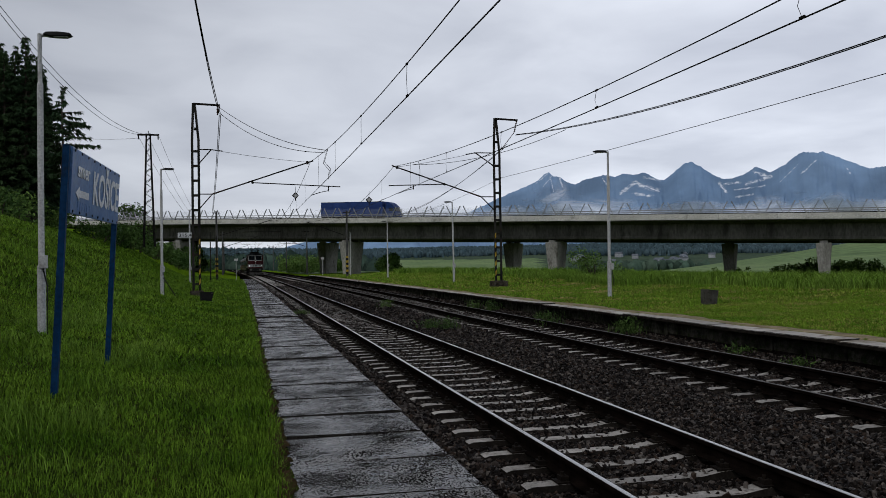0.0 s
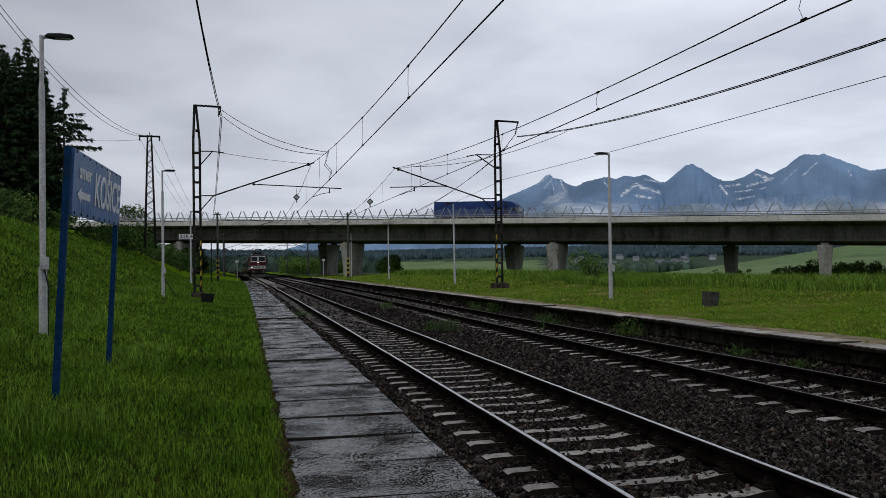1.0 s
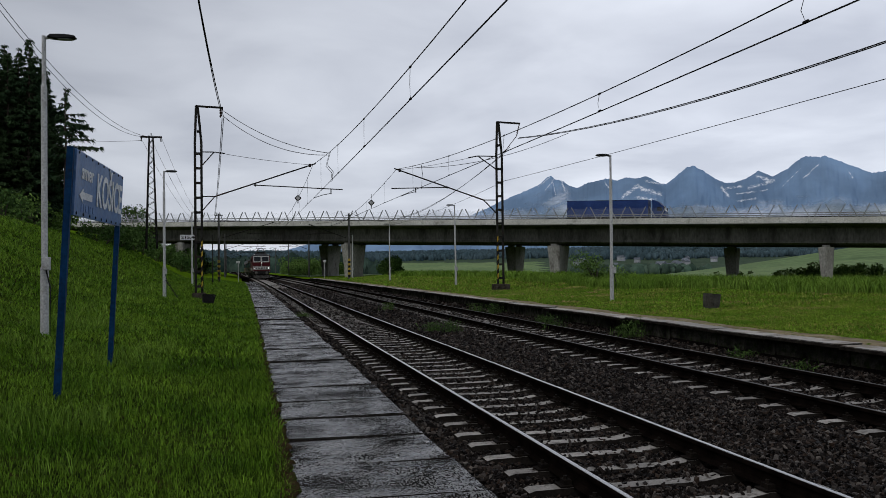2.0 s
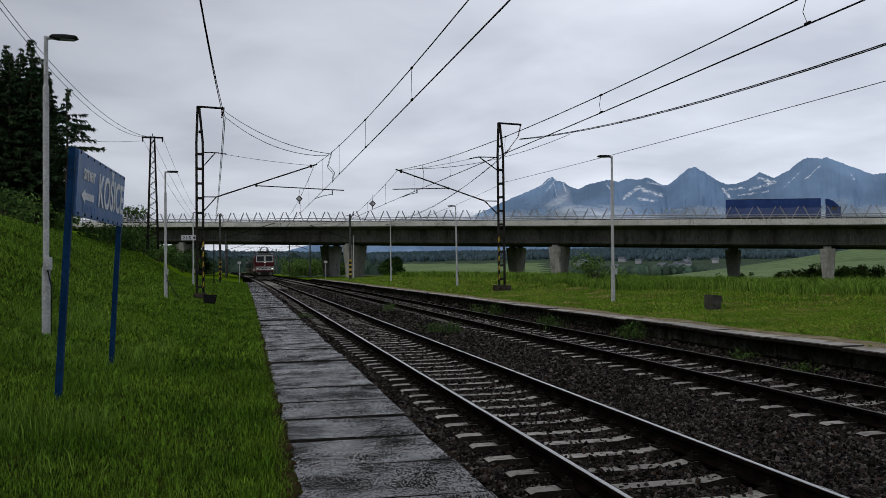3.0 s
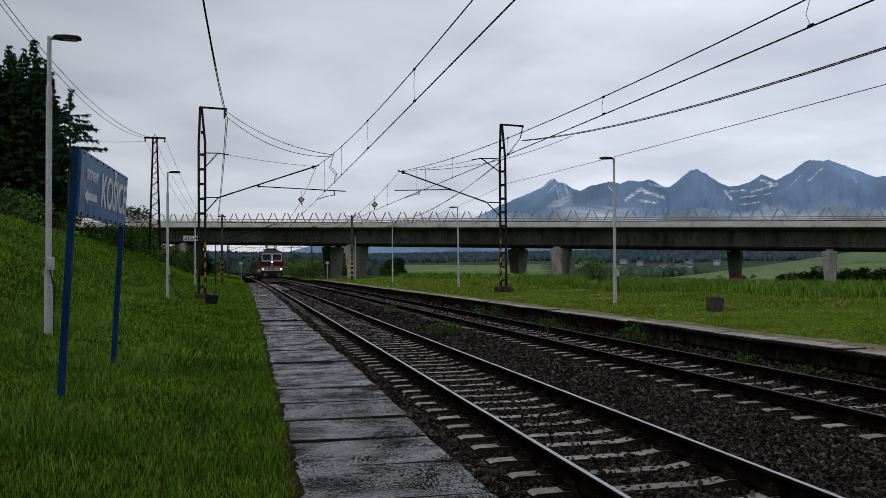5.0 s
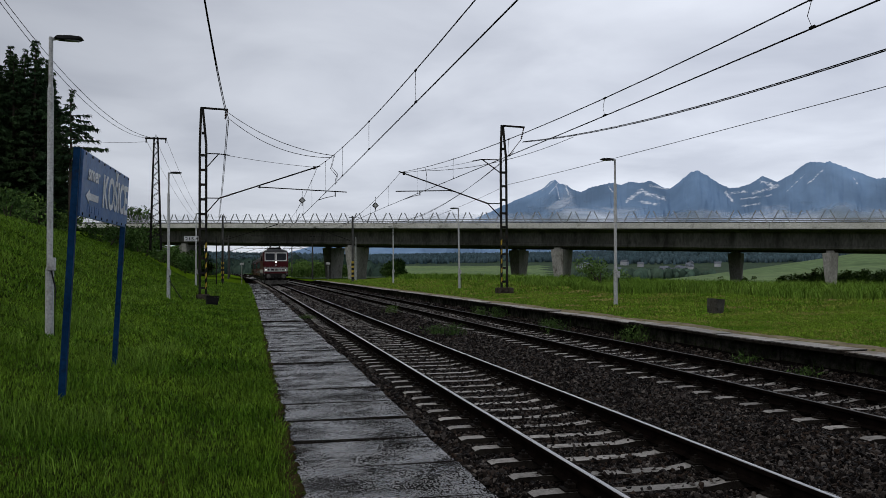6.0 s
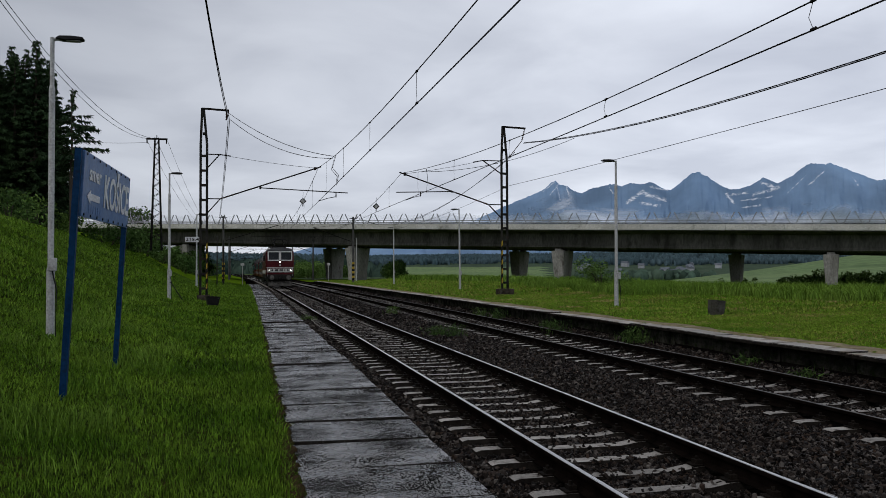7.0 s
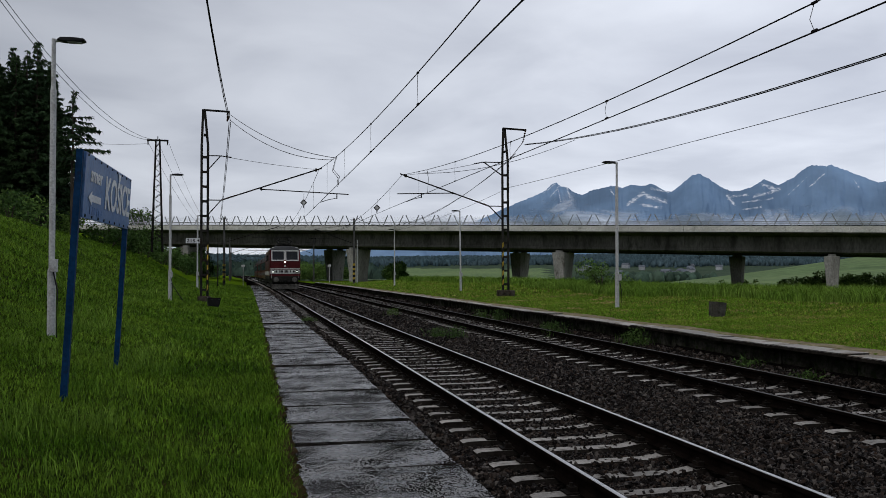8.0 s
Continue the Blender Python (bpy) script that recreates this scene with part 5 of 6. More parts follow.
def fast_mesh(name, verts, tris, mat, parent=None):
    """Mesh from arrays of vertices and triangles."""
    me = bpy.data.meshes.new(name)
    v = np.ascontiguousarray(verts, dtype=np.float32).reshape(-1, 3)
    t = np.ascontiguousarray(tris, dtype=np.int32).reshape(-1, 3)
    me.vertices.add(len(v))
    me.vertices.foreach_set("co", v.ravel())
    me.loops.add(t.size)
    me.loops.foreach_set("vertex_index", t.ravel())
    me.polygons.add(len(t))
    me.polygons.foreach_set("loop_start", np.arange(0, t.size, 3, dtype=np.int32))
    me.update(calc_edges=True)
    me.materials.append(mat)
    ob = new(name, me)
    if parent:
        ob.parent = parent
    return ob


def blades(rng, x, y, z, h, w, lean):
    """Grass blades: five points and three triangles each, bent over to a random side."""
    n = len(x)
    a = rng.uniform(0, 2 * np.pi, n)
    b = rng.uniform(0, 2 * np.pi, n)
    dx, dy = np.cos(a) * w / 2, np.sin(a) * w / 2
    l1 = lean * rng.uniform(0.05, 0.35, n) * h
    l2 = lean * rng.uniform(0.25, 1.1, n) * h
    cx, cy = np.cos(b), np.sin(b)
    hm, ht = h * rng.uniform(0.5, 0.62, n), h * rng.uniform(0.82, 1.0, n)
    P = np.empty((n, 5, 3))
    P[:, 0] = np.stack([x - dx, y - dy, z - 0.03], 1)
    P[:, 1] = np.stack([x + dx, y + dy, z - 0.03], 1)
    P[:, 2] = np.stack([x + cx * l1 - dx * 0.8, y + cy * l1 - dy * 0.8, z + hm], 1)
    P[:, 3] = np.stack([x + cx * l1 + dx * 0.8, y + cy * l1 + dy * 0.8, z + hm], 1)
    P[:, 4] = np.stack([x + cx * l2, y + cy * l2, z + ht], 1)
    T = np.array([[0, 1, 3], [0, 3, 2], [2, 3, 4]])
    return P.reshape(-1, 3), (np.arange(n)[:, None, None] * 5 + T[None]).reshape(-1, 3)


def height_of(xs, ys):
    return np.array([ground(float(a), float(b)) for a, b in zip(xs, ys)])


def in_view(x, y, margin=2.0):
    a = np.degrees(np.arctan2(x, y))
    return ((a > 13.2 - 28.5 - margin) & (a < 13.2 + 28.5 + margin)) | (y < 4.6)


def grass_field(name, label, mat, zones, seed, inside):
    """zones: (y0, y1, x0, x1, blades a square metre, height, width)."""
    rng = np.random.default_rng(seed)
    V, T, c = [], [], 0
    for y0, y1, x0, x1, dens, h, w in zones:
        n = int((y1 - y0) * (x1 - x0) * dens)
        x, y = rng.uniform(x0, x1, n), rng.uniform(y0, y1, n)
        k = in_view(x, y) & inside(x, y)
        x, y = x[k], y[k]
        patch = np.array([noise.noise((float(a) * 0.9, float(b) * 0.9, seed)) for a, b in zip(x, y)])
        hh = h * rng.uniform(0.45, 1.15, len(x)) * (1 + 0.45 * patch)
        p, t = blades(rng, x, y, height_of(x, y), hh, w * rng.uniform(0.7, 1.3, len(x)), 0.9)
        V.append(p)
        T.append(t + c)
        c += len(p)
    return tagged(fast_mesh(name, np.concatenate(V), np.concatenate(T), mat), label, "grass", kind="stuff")


def build_grass():
    left = lambda x, y: x < SLAB_L + 0.10 - 5.2e-5 * y * y + 0.10 * np.sin(y * 2.1) * np.sin(y * 0.83) + 0.05 * np.sin(y * 7.3)
    grass_field("grass_bank", "lush wet green grass on the sloping bank", M_GRASS, [
        (-5.8, 4.6, -4.0, 0.5, 330, 0.08, 0.016), (4.6, 9.0, -3.2, 0.5, 2100, 0.075, 0.0064), (9.0, 15.0, -5.5, 0.5, 1000, 0.10, 0.011), (15.0, 26.0, -9.0, 0.5, 380, 0.12, 0.021),
        (26.0, 50.0, -15.0, 0.5, 190, 0.14, 0.030), (50.0, 110.0, -22.0, 0.4, 60, 0.20, 0.055)], 11, left)
    grass_field("grass_tufts", "taller tufts of meadow grass by the sign", M_WEED, [
        (4.8, 12.0, -3.6, -0.9, 300, 0.25, 0.0080), (12.0, 22.0, -6.5, -1.2, 150, 0.27, 0.011), (22, 60, -16, -3.5, 16, 0.36, 0.03)], 12,
        lambda x, y: np.array([noise.noise((float(a) * 0.7, float(b) * 0.7, 2.2)) > 0.02 + 0.3 * (a + 1.3 > 0) + 0.9 * (b < 6.9 and a < -0.9) for a, b in zip(x, y)], dtype=bool))
    edge = lambda x, y: (x > EDGE_X + 0.80 - 5.2e-5 * y * y + 0.10 * np.sin(y * 1.7) * np.sin(y * 0.6))
    grass_field("grass_platform", "short yellow-green grass on the far platform", M_GRASS_DRY, [
        (9.0, 22.0, 9.7, 20, 620, 0.05, 0.014), (22.0, 45.0, 9.7, 28, 190, 0.07, 0.024), (45.0, 120.0, 9.6, 34, 36, 0.13, 0.06)], 13, edge)
    grass_field("grass_platform_green", "fresh green grass on the far platform", M_GRASS_FRESH, [
        (9.0, 22.0, 9.9, 20, 620, 0.06, 0.014), (22.0, 45.0, 9.9, 28, 190, 0.08, 0.024), (45.0, 120.0, 9.8, 34, 36, 0.14, 0.06)], 14, edge)
    grass_field("straw_cuttings", "dry straw-coloured cuttings lying on the mown grass", M_STRAW, [
        (10.0, 24.0, 9.7, 20, 420, 0.05, 0.016), (24.0, 50.0, 9.7, 26, 110, 0.08, 0.04)], 16,
        lambda x, y: (x > EDGE_X + 0.66 - 5.2e-5 * y * y) & np.array([noise.noise((float(a) * 0.75, float(b) * 0.5, 6.2)) + (0.18 if a < 10.8 else 0.0) > 0.41 for a, b in zip(x, y)], dtype=bool))
    grass_field("tall_weeds", "waist-high green weeds behind the far platform", M_WEED, [
        (22.0, 60.0, 17.0, 46, 85, 0.55, 0.03), (60.0, 140.0, 15.0, 85, 16, 0.72, 0.085)], 15,
        lambda x, y: x > 18.5 + 0.02 * y + 2.2 * np.sin(y * 0.11) + 1.0 * np.sin(y * 0.43))


def strips(rng, base, way, droop, length, width):
    """Drooping needle sprays, three points each."""
    n = len(base)
    side = np.cross(way, np.array([0, 0, 1.0])) + rng.normal(0, 0.35, (n, 3))
    side /= np.linalg.norm(side, axis=1)[:, None] + 1e-9
    tip = base + way * length[:, None] + np.stack([np.zeros(n), np.zeros(n), -droop], 1)
    a, b = base - side * width[:, None], base + side * width[:, None]
    P = np.stack([a, b, tip], 1).reshape(-1, 3)
    T = np.arange(3 * n).reshape(-1, 3)
    return P, T


def spruce(name, h, r, seed, bare=0.12, lopsided=0.0, thin=1.0, category="tree"):
    rng = np.random.default_rng(seed)
    t = thing(name, "tall dark spruce with drooping layered branches", category, group="spruces")
    bm = bmesh.new()
    segs = 7
    for k in range(segs):
        rod(bm, (0.04 * math.sin(k * 2 + seed), 0, h * k / segs - 0.3 * (k == 0)), (0.04 * math.sin(k * 2 + 2 + seed), 0, h * (k + 1) / segs), 0.014 * h * (1 - k / segs) + 0.03, 0.014 * h * (1 - (k + 1) / segs) + 0.02, seg=7, caps=False)
    limb = bmesh.new()
    B, W, D, L, S = [], [], [], [], []
    z = bare * h
    while z < h * 1.0:
        f = (z - bare * h) / (h * (1 - bare))
        reach = max(0.30, r * (1 - f) ** 0.75 * (0.55 + 0.45 * min(1, f * 6 + 0.35)))
        n = rng.integers(4, 8)
        for _ in range(int(n * thin + 0.5)):
            a = rng.uniform(0, 6.283)
            ln = reach * rng.uniform(0.55, 1.18) * (1 + lopsided * math.cos(a))
            tip = np.array([math.cos(a) * ln, math.sin(a) * ln, z - ln * rng.uniform(0.02, 0.30) + 0.25 * ln * f])
            root = np.array([0, 0, z])
            if ln > 0.5:
                rod(limb, Vector(root), Vector(root + (tip - root) * 0.9), 0.035 + 0.01 * ln, 0.012, seg=4, caps=False)
            m = max(8, int(ln * 34))
            u = rng.uniform(0.18, 1.0, m) ** 0.8
            base = root + (tip - root) * u[:, None] + rng.normal(0, 0.05, (m, 3))
            out = np.array([math.cos(a), math.sin(a), 0.0])
            perp = np.array([-math.sin(a), math.cos(a), 0.0])
            sgn = rng.choice([-1, 1], m)[:, None]
            way = out * rng.uniform(0.3, 0.9, (m, 1)) + perp * sgn * rng.uniform(0.2, 0.9, (m, 1))
            B.append(base)
            W.append(way)
            L.append(rng.uniform(0.20, 0.58, m) * (0.6 + 0.5 * (1 - f)))
            D.append(rng.uniform(0.0, 0.38, m))
            S.append(rng.uniform(0.05, 0.13, m))
        z += h * rng.uniform(0.014, 0.026)
    P, T = strips(rng, np.concatenate(B), np.concatenate(W), np.concatenate(D), np.concatenate(L), np.concatenate(S))
    part("trunk", bm, M_BARK, t)
    tagged(part("branchwork", limb, M_BARK, t), kind="stuff")
    fast_mesh("crown", P, T, M_NEEDLE, t)
    return t


def leaf_cloud(rng, lumps, per, size):
    """Small leaf faces scattered through the shells of several lumps (x, y, z, radius)."""
    P = []
    for x, y, z, r in lumps:
        n = int(per * r * r)
        d = rng.normal(0, 1, (n, 3))
        d /= np.linalg.norm(d, axis=1)[:, None]
        q = np.array([x, y, z]) + d * (r * rng.uniform(0.45, 1.08, n) ** 0.7)[:, None] * np.array([1, 1, 0.85])
        a = rng.normal(0, 1, (n, 3))
        b = rng.normal(0, 1, (n, 3))
        a /= np.linalg.norm(a, axis=1)[:, None]
        b /= np.linalg.norm(b, axis=1)[:, None]
        s = size * rng.uniform(0.6, 1.3, n)[:, None]
        P.append(np.stack([q - a * s, q + b * s * 0.7, q + a * s, q - b * s * 0.7], 1))
    P = np.concatenate(P)
    n = len(P)
    T = (np.arange(n)[:, None, None] * 4 + np.array([[0, 1, 2], [0, 2, 3]])[None]).reshape(-1, 3)
    return P.reshape(-1, 3), T


def bush(name, label, x, y, w, h, seed, mat, size=0.10, per=160, trunk=0.0, category="bush", group="bushes"):
    rng = np.random.default_rng(seed)
    z = ground(x, y)
    t = thing(name, label, category, (x, y, z), group=group)
    lumps = []
    for k in range(int(5 + w * 1.6)):
        r = rng.uniform(0.22, 0.42) * min(w, h)
        lumps.append((rng.uniform(-0.42, 0.42) * w, rng.uniform(-0.35, 0.35) * w, trunk + max(r * 0.6, rng.uniform(0.15, 0.85) * (h - trunk) - r * 0.3), r))
    stems = bmesh.new()
    for lx, ly, lz, r in lumps[:6]:
        rod(stems, (lx * 0.12, ly * 0.12, -0.2), (lx * 0.5, ly * 0.5, lz * 0.55), 0.03 + 0.012 * h, 0.025 + 0.006 * h, seg=5, caps=False)
        rod(stems, (lx * 0.5, ly * 0.5, lz * 0.55), (lx, ly, lz), 0.025 + 0.006 * h, 0.012, seg=5, caps=False)
    tagged(part("branchwork", stems, M_BARK, t), kind="stuff")
    P, T = leaf_cloud(rng, lumps, per, size)
    fast_mesh("crown" if trunk else "foliage", P, T, mat, t)
    return t


def build_trees():
    # spruces at the top of the bank
    right = 1.0
    kinds = [spruce("spruce_tree", 18.6, 3.5, 21), spruce("spruce_tree", 17.2, 3.1, 22, 0.12), spruce("spruce_tree", 19.6, 3.8, 23, 0.08)]
    spots = [(-20.4, 84), (-21.2, 90), (-23.5, 88), (-24.5, 83), (-27, 86), (-26, 94), (-30, 92), (-21.2, 87), (-33, 98), (-25, 101), (-29, 88), (-23.2, 97), (-22.2, 84), (-22.6, 92), (-25.5, 90), (-24, 94), (-27.5, 97), (-28.5, 102), (-31, 104), (-19.3, 84.5), (-19.9, 88), (-22.6, 85.5), (-23.8, 84.5), (-21.4, 84.5), (-25.2, 86), (-20.6, 86), (-19.8, 86.5), (-26.2, 83.5), (-24.8, 88)]
    rnd = random.Random(3)
    for i, (x, y) in enumerate(spots):
        k = kinds[i % 3]
        tall = 0.95 if x < -20 else 0.90 if x < -18.8 else 0.82
        m = pose(x + right, y, ground(x + right, y) - 0.3, 0, 0, rnd.uniform(0, 360)) @ Matrix.Diagonal((min(1, tall + 0.03), min(1, tall + 0.03), tall * rnd.uniform(0.95, 1.03), 1))
        if i < 3:
            k.matrix_basis = m
        else:
            copy_thing(k, m)
    pine = spruce("pine_tree", 12.4, 2.7, 31, 0.40, 0.5, 0.5)
    tagged(pine, "slender pine with bare trunk and uneven crown", "tree")
    pine.matrix_basis = pose(-14.55, 75, ground(-14.55, 75) - 0.2, 0, 0, 0)
    # undergrowth on the bank
    rng = random.Random(9)
    for i in range(15):
        y = 62 + i * 5.6
        x = -17.2 - 0.012 * y + rng.uniform(-2.0, 1.0) + (4.0 if y > 92 else 0)
        bush("bush", "fresh green bush at the top of the grassy bank" if i % 2 == 0 and y < 95 else "dark dense bush at the top of the grassy bank", x, y, rng.uniform(3.2, 5.0), rng.uniform(1.8, 3.2), 40 + i, M_BUSH_PALE if i % 2 == 0 and y < 95 else M_BUSH, 0.15, 95)
    for i in range(10):
        y = 108 + i * 5.0
        x = -10.5 - 0.02 * y + rng.uniform(-1.2, 3.2)
        bush("bush", "dark leafy bush on the slope beside the viaduct", x, y, rng.uniform(3, 4.6), rng.uniform(2.2, 3.6), 60 + i, M_BUSH, 0.17, 85)
    for i in range(9):
        y = 168 + i * 9
        bush("bush", "dark leafy bush behind the viaduct", -7.5 - rng.uniform(0, 4) + bend(y), y, rng.uniform(4, 6), rng.uniform(3, 5.5), 75 + i, M_BUSH, 0.24, 50)
    # fresh bushes right of the tracks, behind the viaduct
    for i in range(11):
        y = 188 + i * 7
        bush("bush", "fresh green bush beside the tracks behind the viaduct", 15.5 + rng.uniform(-2.5, 7) + bend(y), y, rng.uniform(4, 7), rng.uniform(2.6, 4.8), 90 + i, M_BUSH_PALE, 0.22, 50)
    bush("bush", "round dark bush beside a viaduct pier", 24.2, 150, 5.0, 3.9, 110, M_BUSH, 0.17, 330)
    bush("bush", "ragged shrub among tall weeds", 19.9, 46, 2.4, 1.9, 111, M_BUSH_PALE, 0.06, 1000)
    for i, (x, y, w, h) in enumerate(((84, 119, 6, 2.6), (88, 116, 7, 3.6), (92, 113, 7, 2.9), (101, 106, 8, 2.7), (98, 121, 7, 3.2), (107, 104, 8, 2.8), (79, 127, 6, 2.2), (115, 99, 8, 2.8), (95, 111, 6, 1.9))):
        bush("bush", "rounded dark bush in front of the meadow hill", x, y, w, h * 0.9, 120 + i, M_BUSH_PALE, 0.17, 190)
    for i in range(16):
        y = rng.uniform(255, 400)
        s = -1 if i % 2 else 1
        bush("leafy_tree", "mixed leafy tree beside the railway behind the viaduct", bend(y) + (-15 - rng.uniform(0, 18) if s < 0 else 24 + rng.uniform(0, 14)), y, rng.uniform(5, 8), rng.uniform(5, 8), 150 + i, M_BUSH, 0.34, 34, 1.0, "tree", "trees by the line")
    for i in range(12):
        x, y = -21 - 2.0 * (i % 4) - rng.uniform(0, 1.5), 82 + 2.2 * i
        bush("bush", "green undergrowth below the spruces" if i % 4 == 0 else "dark undergrowth below the spruces", x, y, rng.uniform(4, 5.5), rng.uniform(3, 5), 170 + i, M_BUSH_PALE if i % 4 == 0 else M_BUSH, 0.18, 60)
    bush("leafy_tree", "far broad-leaved tree by the motorway", -26, 212, 5, 9.6, 140, M_BUSH, 0.3, 40, 3.0, "tree", "far trees")
    bush("leafy_tree", "far broad-leaved tree by the motorway", -31.5, 214, 5, 8.8, 141, M_BUSH, 0.3, 40, 3.0, "tree", "far trees")


def wood(name, label, mat, spots, seed, conifers=0.8):
    """Many far trees in one object: ragged cones and lumps."""
    rng = np.random.default_rng(seed)
    V, T, c = [], [], 0
    for x, y, h in spots:
        z = ground(x, y)
        n = 5
        a = np.arange(n) * 6.283 / n + rng.uniform(0, 1)
        if rng.random() < conifers:
            rings = [(0.0, 0.20), (0.30, 0.25), (0.34, 0.17), (0.64, 0.16), (0.67, 0.10), (1.0, 0.01)] if h > 11 else [(0.0, 0.22), (0.34, 0.27), (0.62, 0.19), (1.0, 0.02)]
        else:
            rings = [(0.0, 0.16), (0.3, 0.42), (0.75, 0.36), (1.0, 0.05)]
        P = []
        for f, r in rings:
            rr = h * r * rng.uniform(0.7, 1.3, n)
            P.append(np.stack([x + np.cos(a) * rr, y + np.sin(a) * rr, z - 0.5 + h * f + h * 0.03 * rng.normal(0, 1, n)], 1))
        V.append(np.concatenate(P))
        for k in range(len(rings) - 1):
            for i in range(n):
                j = (i + 1) % n
                T.append((c + k * n + i, c + k * n + j, c + k * n + n + j))
                T.append((c + k * n + i, c + k * n + n + j, c + k * n + n + i))
        c += n * len(rings)
    ob = fast_mesh(name, np.concatenate(V), np.array(T), mat)
    return tagged(ob, label, "forest", kind="stuff")


def polar(rng, r0, r1, a0, a1):
    r = math.sqrt(rng.uniform(r0 * r0, r1 * r1))
    a = radians(rng.uniform(a0, a1))
    return r * math.sin(a), r * math.cos(a)


def build_woods():
    rng = random.Random(17)
    ridge = []
    while len(ridge) < 17000:
        x, y = polar(rng, 1150, 2350, -8, 46)
        if (noise.noise((x * 0.0035, y * 0.0035, 4.0)) > -0.22 or math.hypot(x, y) > 1500) and math.hypot(x, y) > (1340 if x < 0.40 * y else 1240):
            ridge.append((x, y, rng.uniform(5.5, 11)))
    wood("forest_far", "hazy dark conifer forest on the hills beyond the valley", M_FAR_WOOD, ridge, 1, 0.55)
    mid = []
    while len(mid) < 800:
        x, y = polar(rng, 420, 1150, -3, 34)
        if noise.noise((x * 0.009, y * 0.009, 9.0)) > 0.12 and math.hypot(x - 350, y - 280) > 230:
            if x > 0.40 * y and math.hypot(x, y) < 880:
                mid.append((x, y, rng.uniform(4, 9)))
    wood("trees_valley", "scattered trees and hedges on the valley floor", M_MID_WOOD, mid, 2, 0.12)
    near = []
    for _ in range(1500):
        x, y = polar(rng, 560, 900, -9, 9.5)
        if abs(x - bend(min(y, 700))) > 12 or y > 700:
            near.append((x, y, rng.uniform(9, 21) - 5 * smooth(5, 9, math.degrees(math.atan2(x, y)))))
    wood("forest_by_line", "dark conifer wood behind the viaduct", M_LINE_WOOD, near, 3, 0.6)


# wall and roof colours include the bluish haze of distance
M_HOUSE = material("hazy_far_plaster", (0.26, 0.275, 0.30), (0.38, 0.39, 0.41), 0.2, 3, (0.8, 0.9), bump=0, random=0.25)
M_HOUSE_ROOF = material("far_grey_roof", (0.10, 0.115, 0.14), (0.15, 0.165, 0.19), 0.2, 3, (0.8, 0.9), bump=0, random=0.2)


def build_village():
    """Small far houses among the valley trees."""
    rnd = random.Random(6)
    for i in range(17):
        a, r = radians(rnd.uniform(21.5, 31.0)), rnd.uniform(960, 1220)
        x, y = r * math.sin(a), r * math.cos(a)
        z = max(ground(x, y), -9)
        w, d, h = rnd.uniform(6, 10), rnd.uniform(5, 8), rnd.uniform(3.5, 6)
        t = thing("house", "small pale far house with a dark pitched roof", "house", pose(x, y, z, 0, 0, rnd.uniform(0, 180)), group="village houses")
        part("wall", blocks((0, 0, h / 2 - 0.5, w, d, h + 1)), M_HOUSE, t)
        bm = bmesh.new()
        prism(bm, [(-d / 2 - 0.5, h - 0.2), (d / 2 + 0.5, h - 0.2), (0, h + 2.4)], "x", -w / 2 - 0.4, w / 2 + 0.4)
        part("roof", bm, M_HOUSE_ROOF, t)
        for k in (-1, 1):
            part("window", blocks((k * w * 0.25, -d / 2 - 0.03, h * 0.55, 1.3, 0.1, 1.6)), M_NIGHT, t)


def weed_clump(x, y, z, h, seed, label):
    """A clump of upright stalks with narrow leaves."""
    rng = np.random.default_rng(seed)
    t = thing("weed_clump", label, "weed", (x, y, z), group="weeds in the ballast")
    n = 60
    px, py = rng.normal(0, 0.16, n), rng.normal(0, 0.16, n)
    P, T = blades(rng, px, py, np.zeros(n), h * rng.uniform(0.4, 1.1, n), rng.uniform(0.008, 0.02, n), 0.55)
    tagged(fast_mesh("stalk_tuft", P, T, M_BUSH, t), kind="stuff")
    m = 260
    q = np.stack([rng.normal(0, 0.15, m), rng.normal(0, 0.15, m), h * rng.uniform(0.15, 0.95, m)], 1)
    w = rng.normal(0, 1, (m, 3))
    P, T = strips(rng, q, w * 0.6, rng.uniform(0, 0.03, m), rng.uniform(0.05, 0.12, m), rng.uniform(0.008, 0.02, m))
    fast_mesh("foliage", P, T, M_BUSH, t)


def build_weeds():
    for i, (x, y, h) in enumerate(((9.25, 19.2, 0.62), (9.3, 19.8, 0.45), (8.6, 23.2, 0.55), (9.1, 30.6, 0.6), (8.9, 32.5, 0.5), (5.6, 23.4, 0.42), (5.3, 24.2, 0.35), (9.2, 14.5, 0.30), (9.15, 12.6, 0.26), (5.9, 36, 0.45), (2.05, 33, 0.25), (9.2, 25.6, 0.35))):
        weed_clump(x, y, -0.24, h, 200 + i, "green weeds growing out of the ballast")


build_trees()
build_woods()
build_village()
build_weeds()

# ---------------------------------------------------------------- locomotive and coaches
M_RED = material("dark_red_locomotive_paint", (0.044, 0.003, 0.005), (0.060, 0.005, 0.007), 0.8, 20.0, (0.3, 0.45), bump=0.03, moving=True, dirt=(0.09, 0.02, 0.02), dirt_amount=0.1)
M_STRIPE = material("light_grey_band", (0.36, 0.36, 0.352), (0.46, 0.46, 0.45), 1.0, 20.0, (0.4, 0.6), bump=0.02, moving=True)
M_ROOF = material("grey_roof_paint", (0.03, 0.032, 0.034), (0.06, 0.062, 0.065), 1.0, 15.0, (0.5, 0.75), bump=0.05, moving=True)
M_UNDER = material("sooty_underframe", (0.008, 0.008, 0.0075), (0.02, 0.019, 0.017), 1.5, 20.0, (0.6, 0.85), bump=0.1, moving=True)
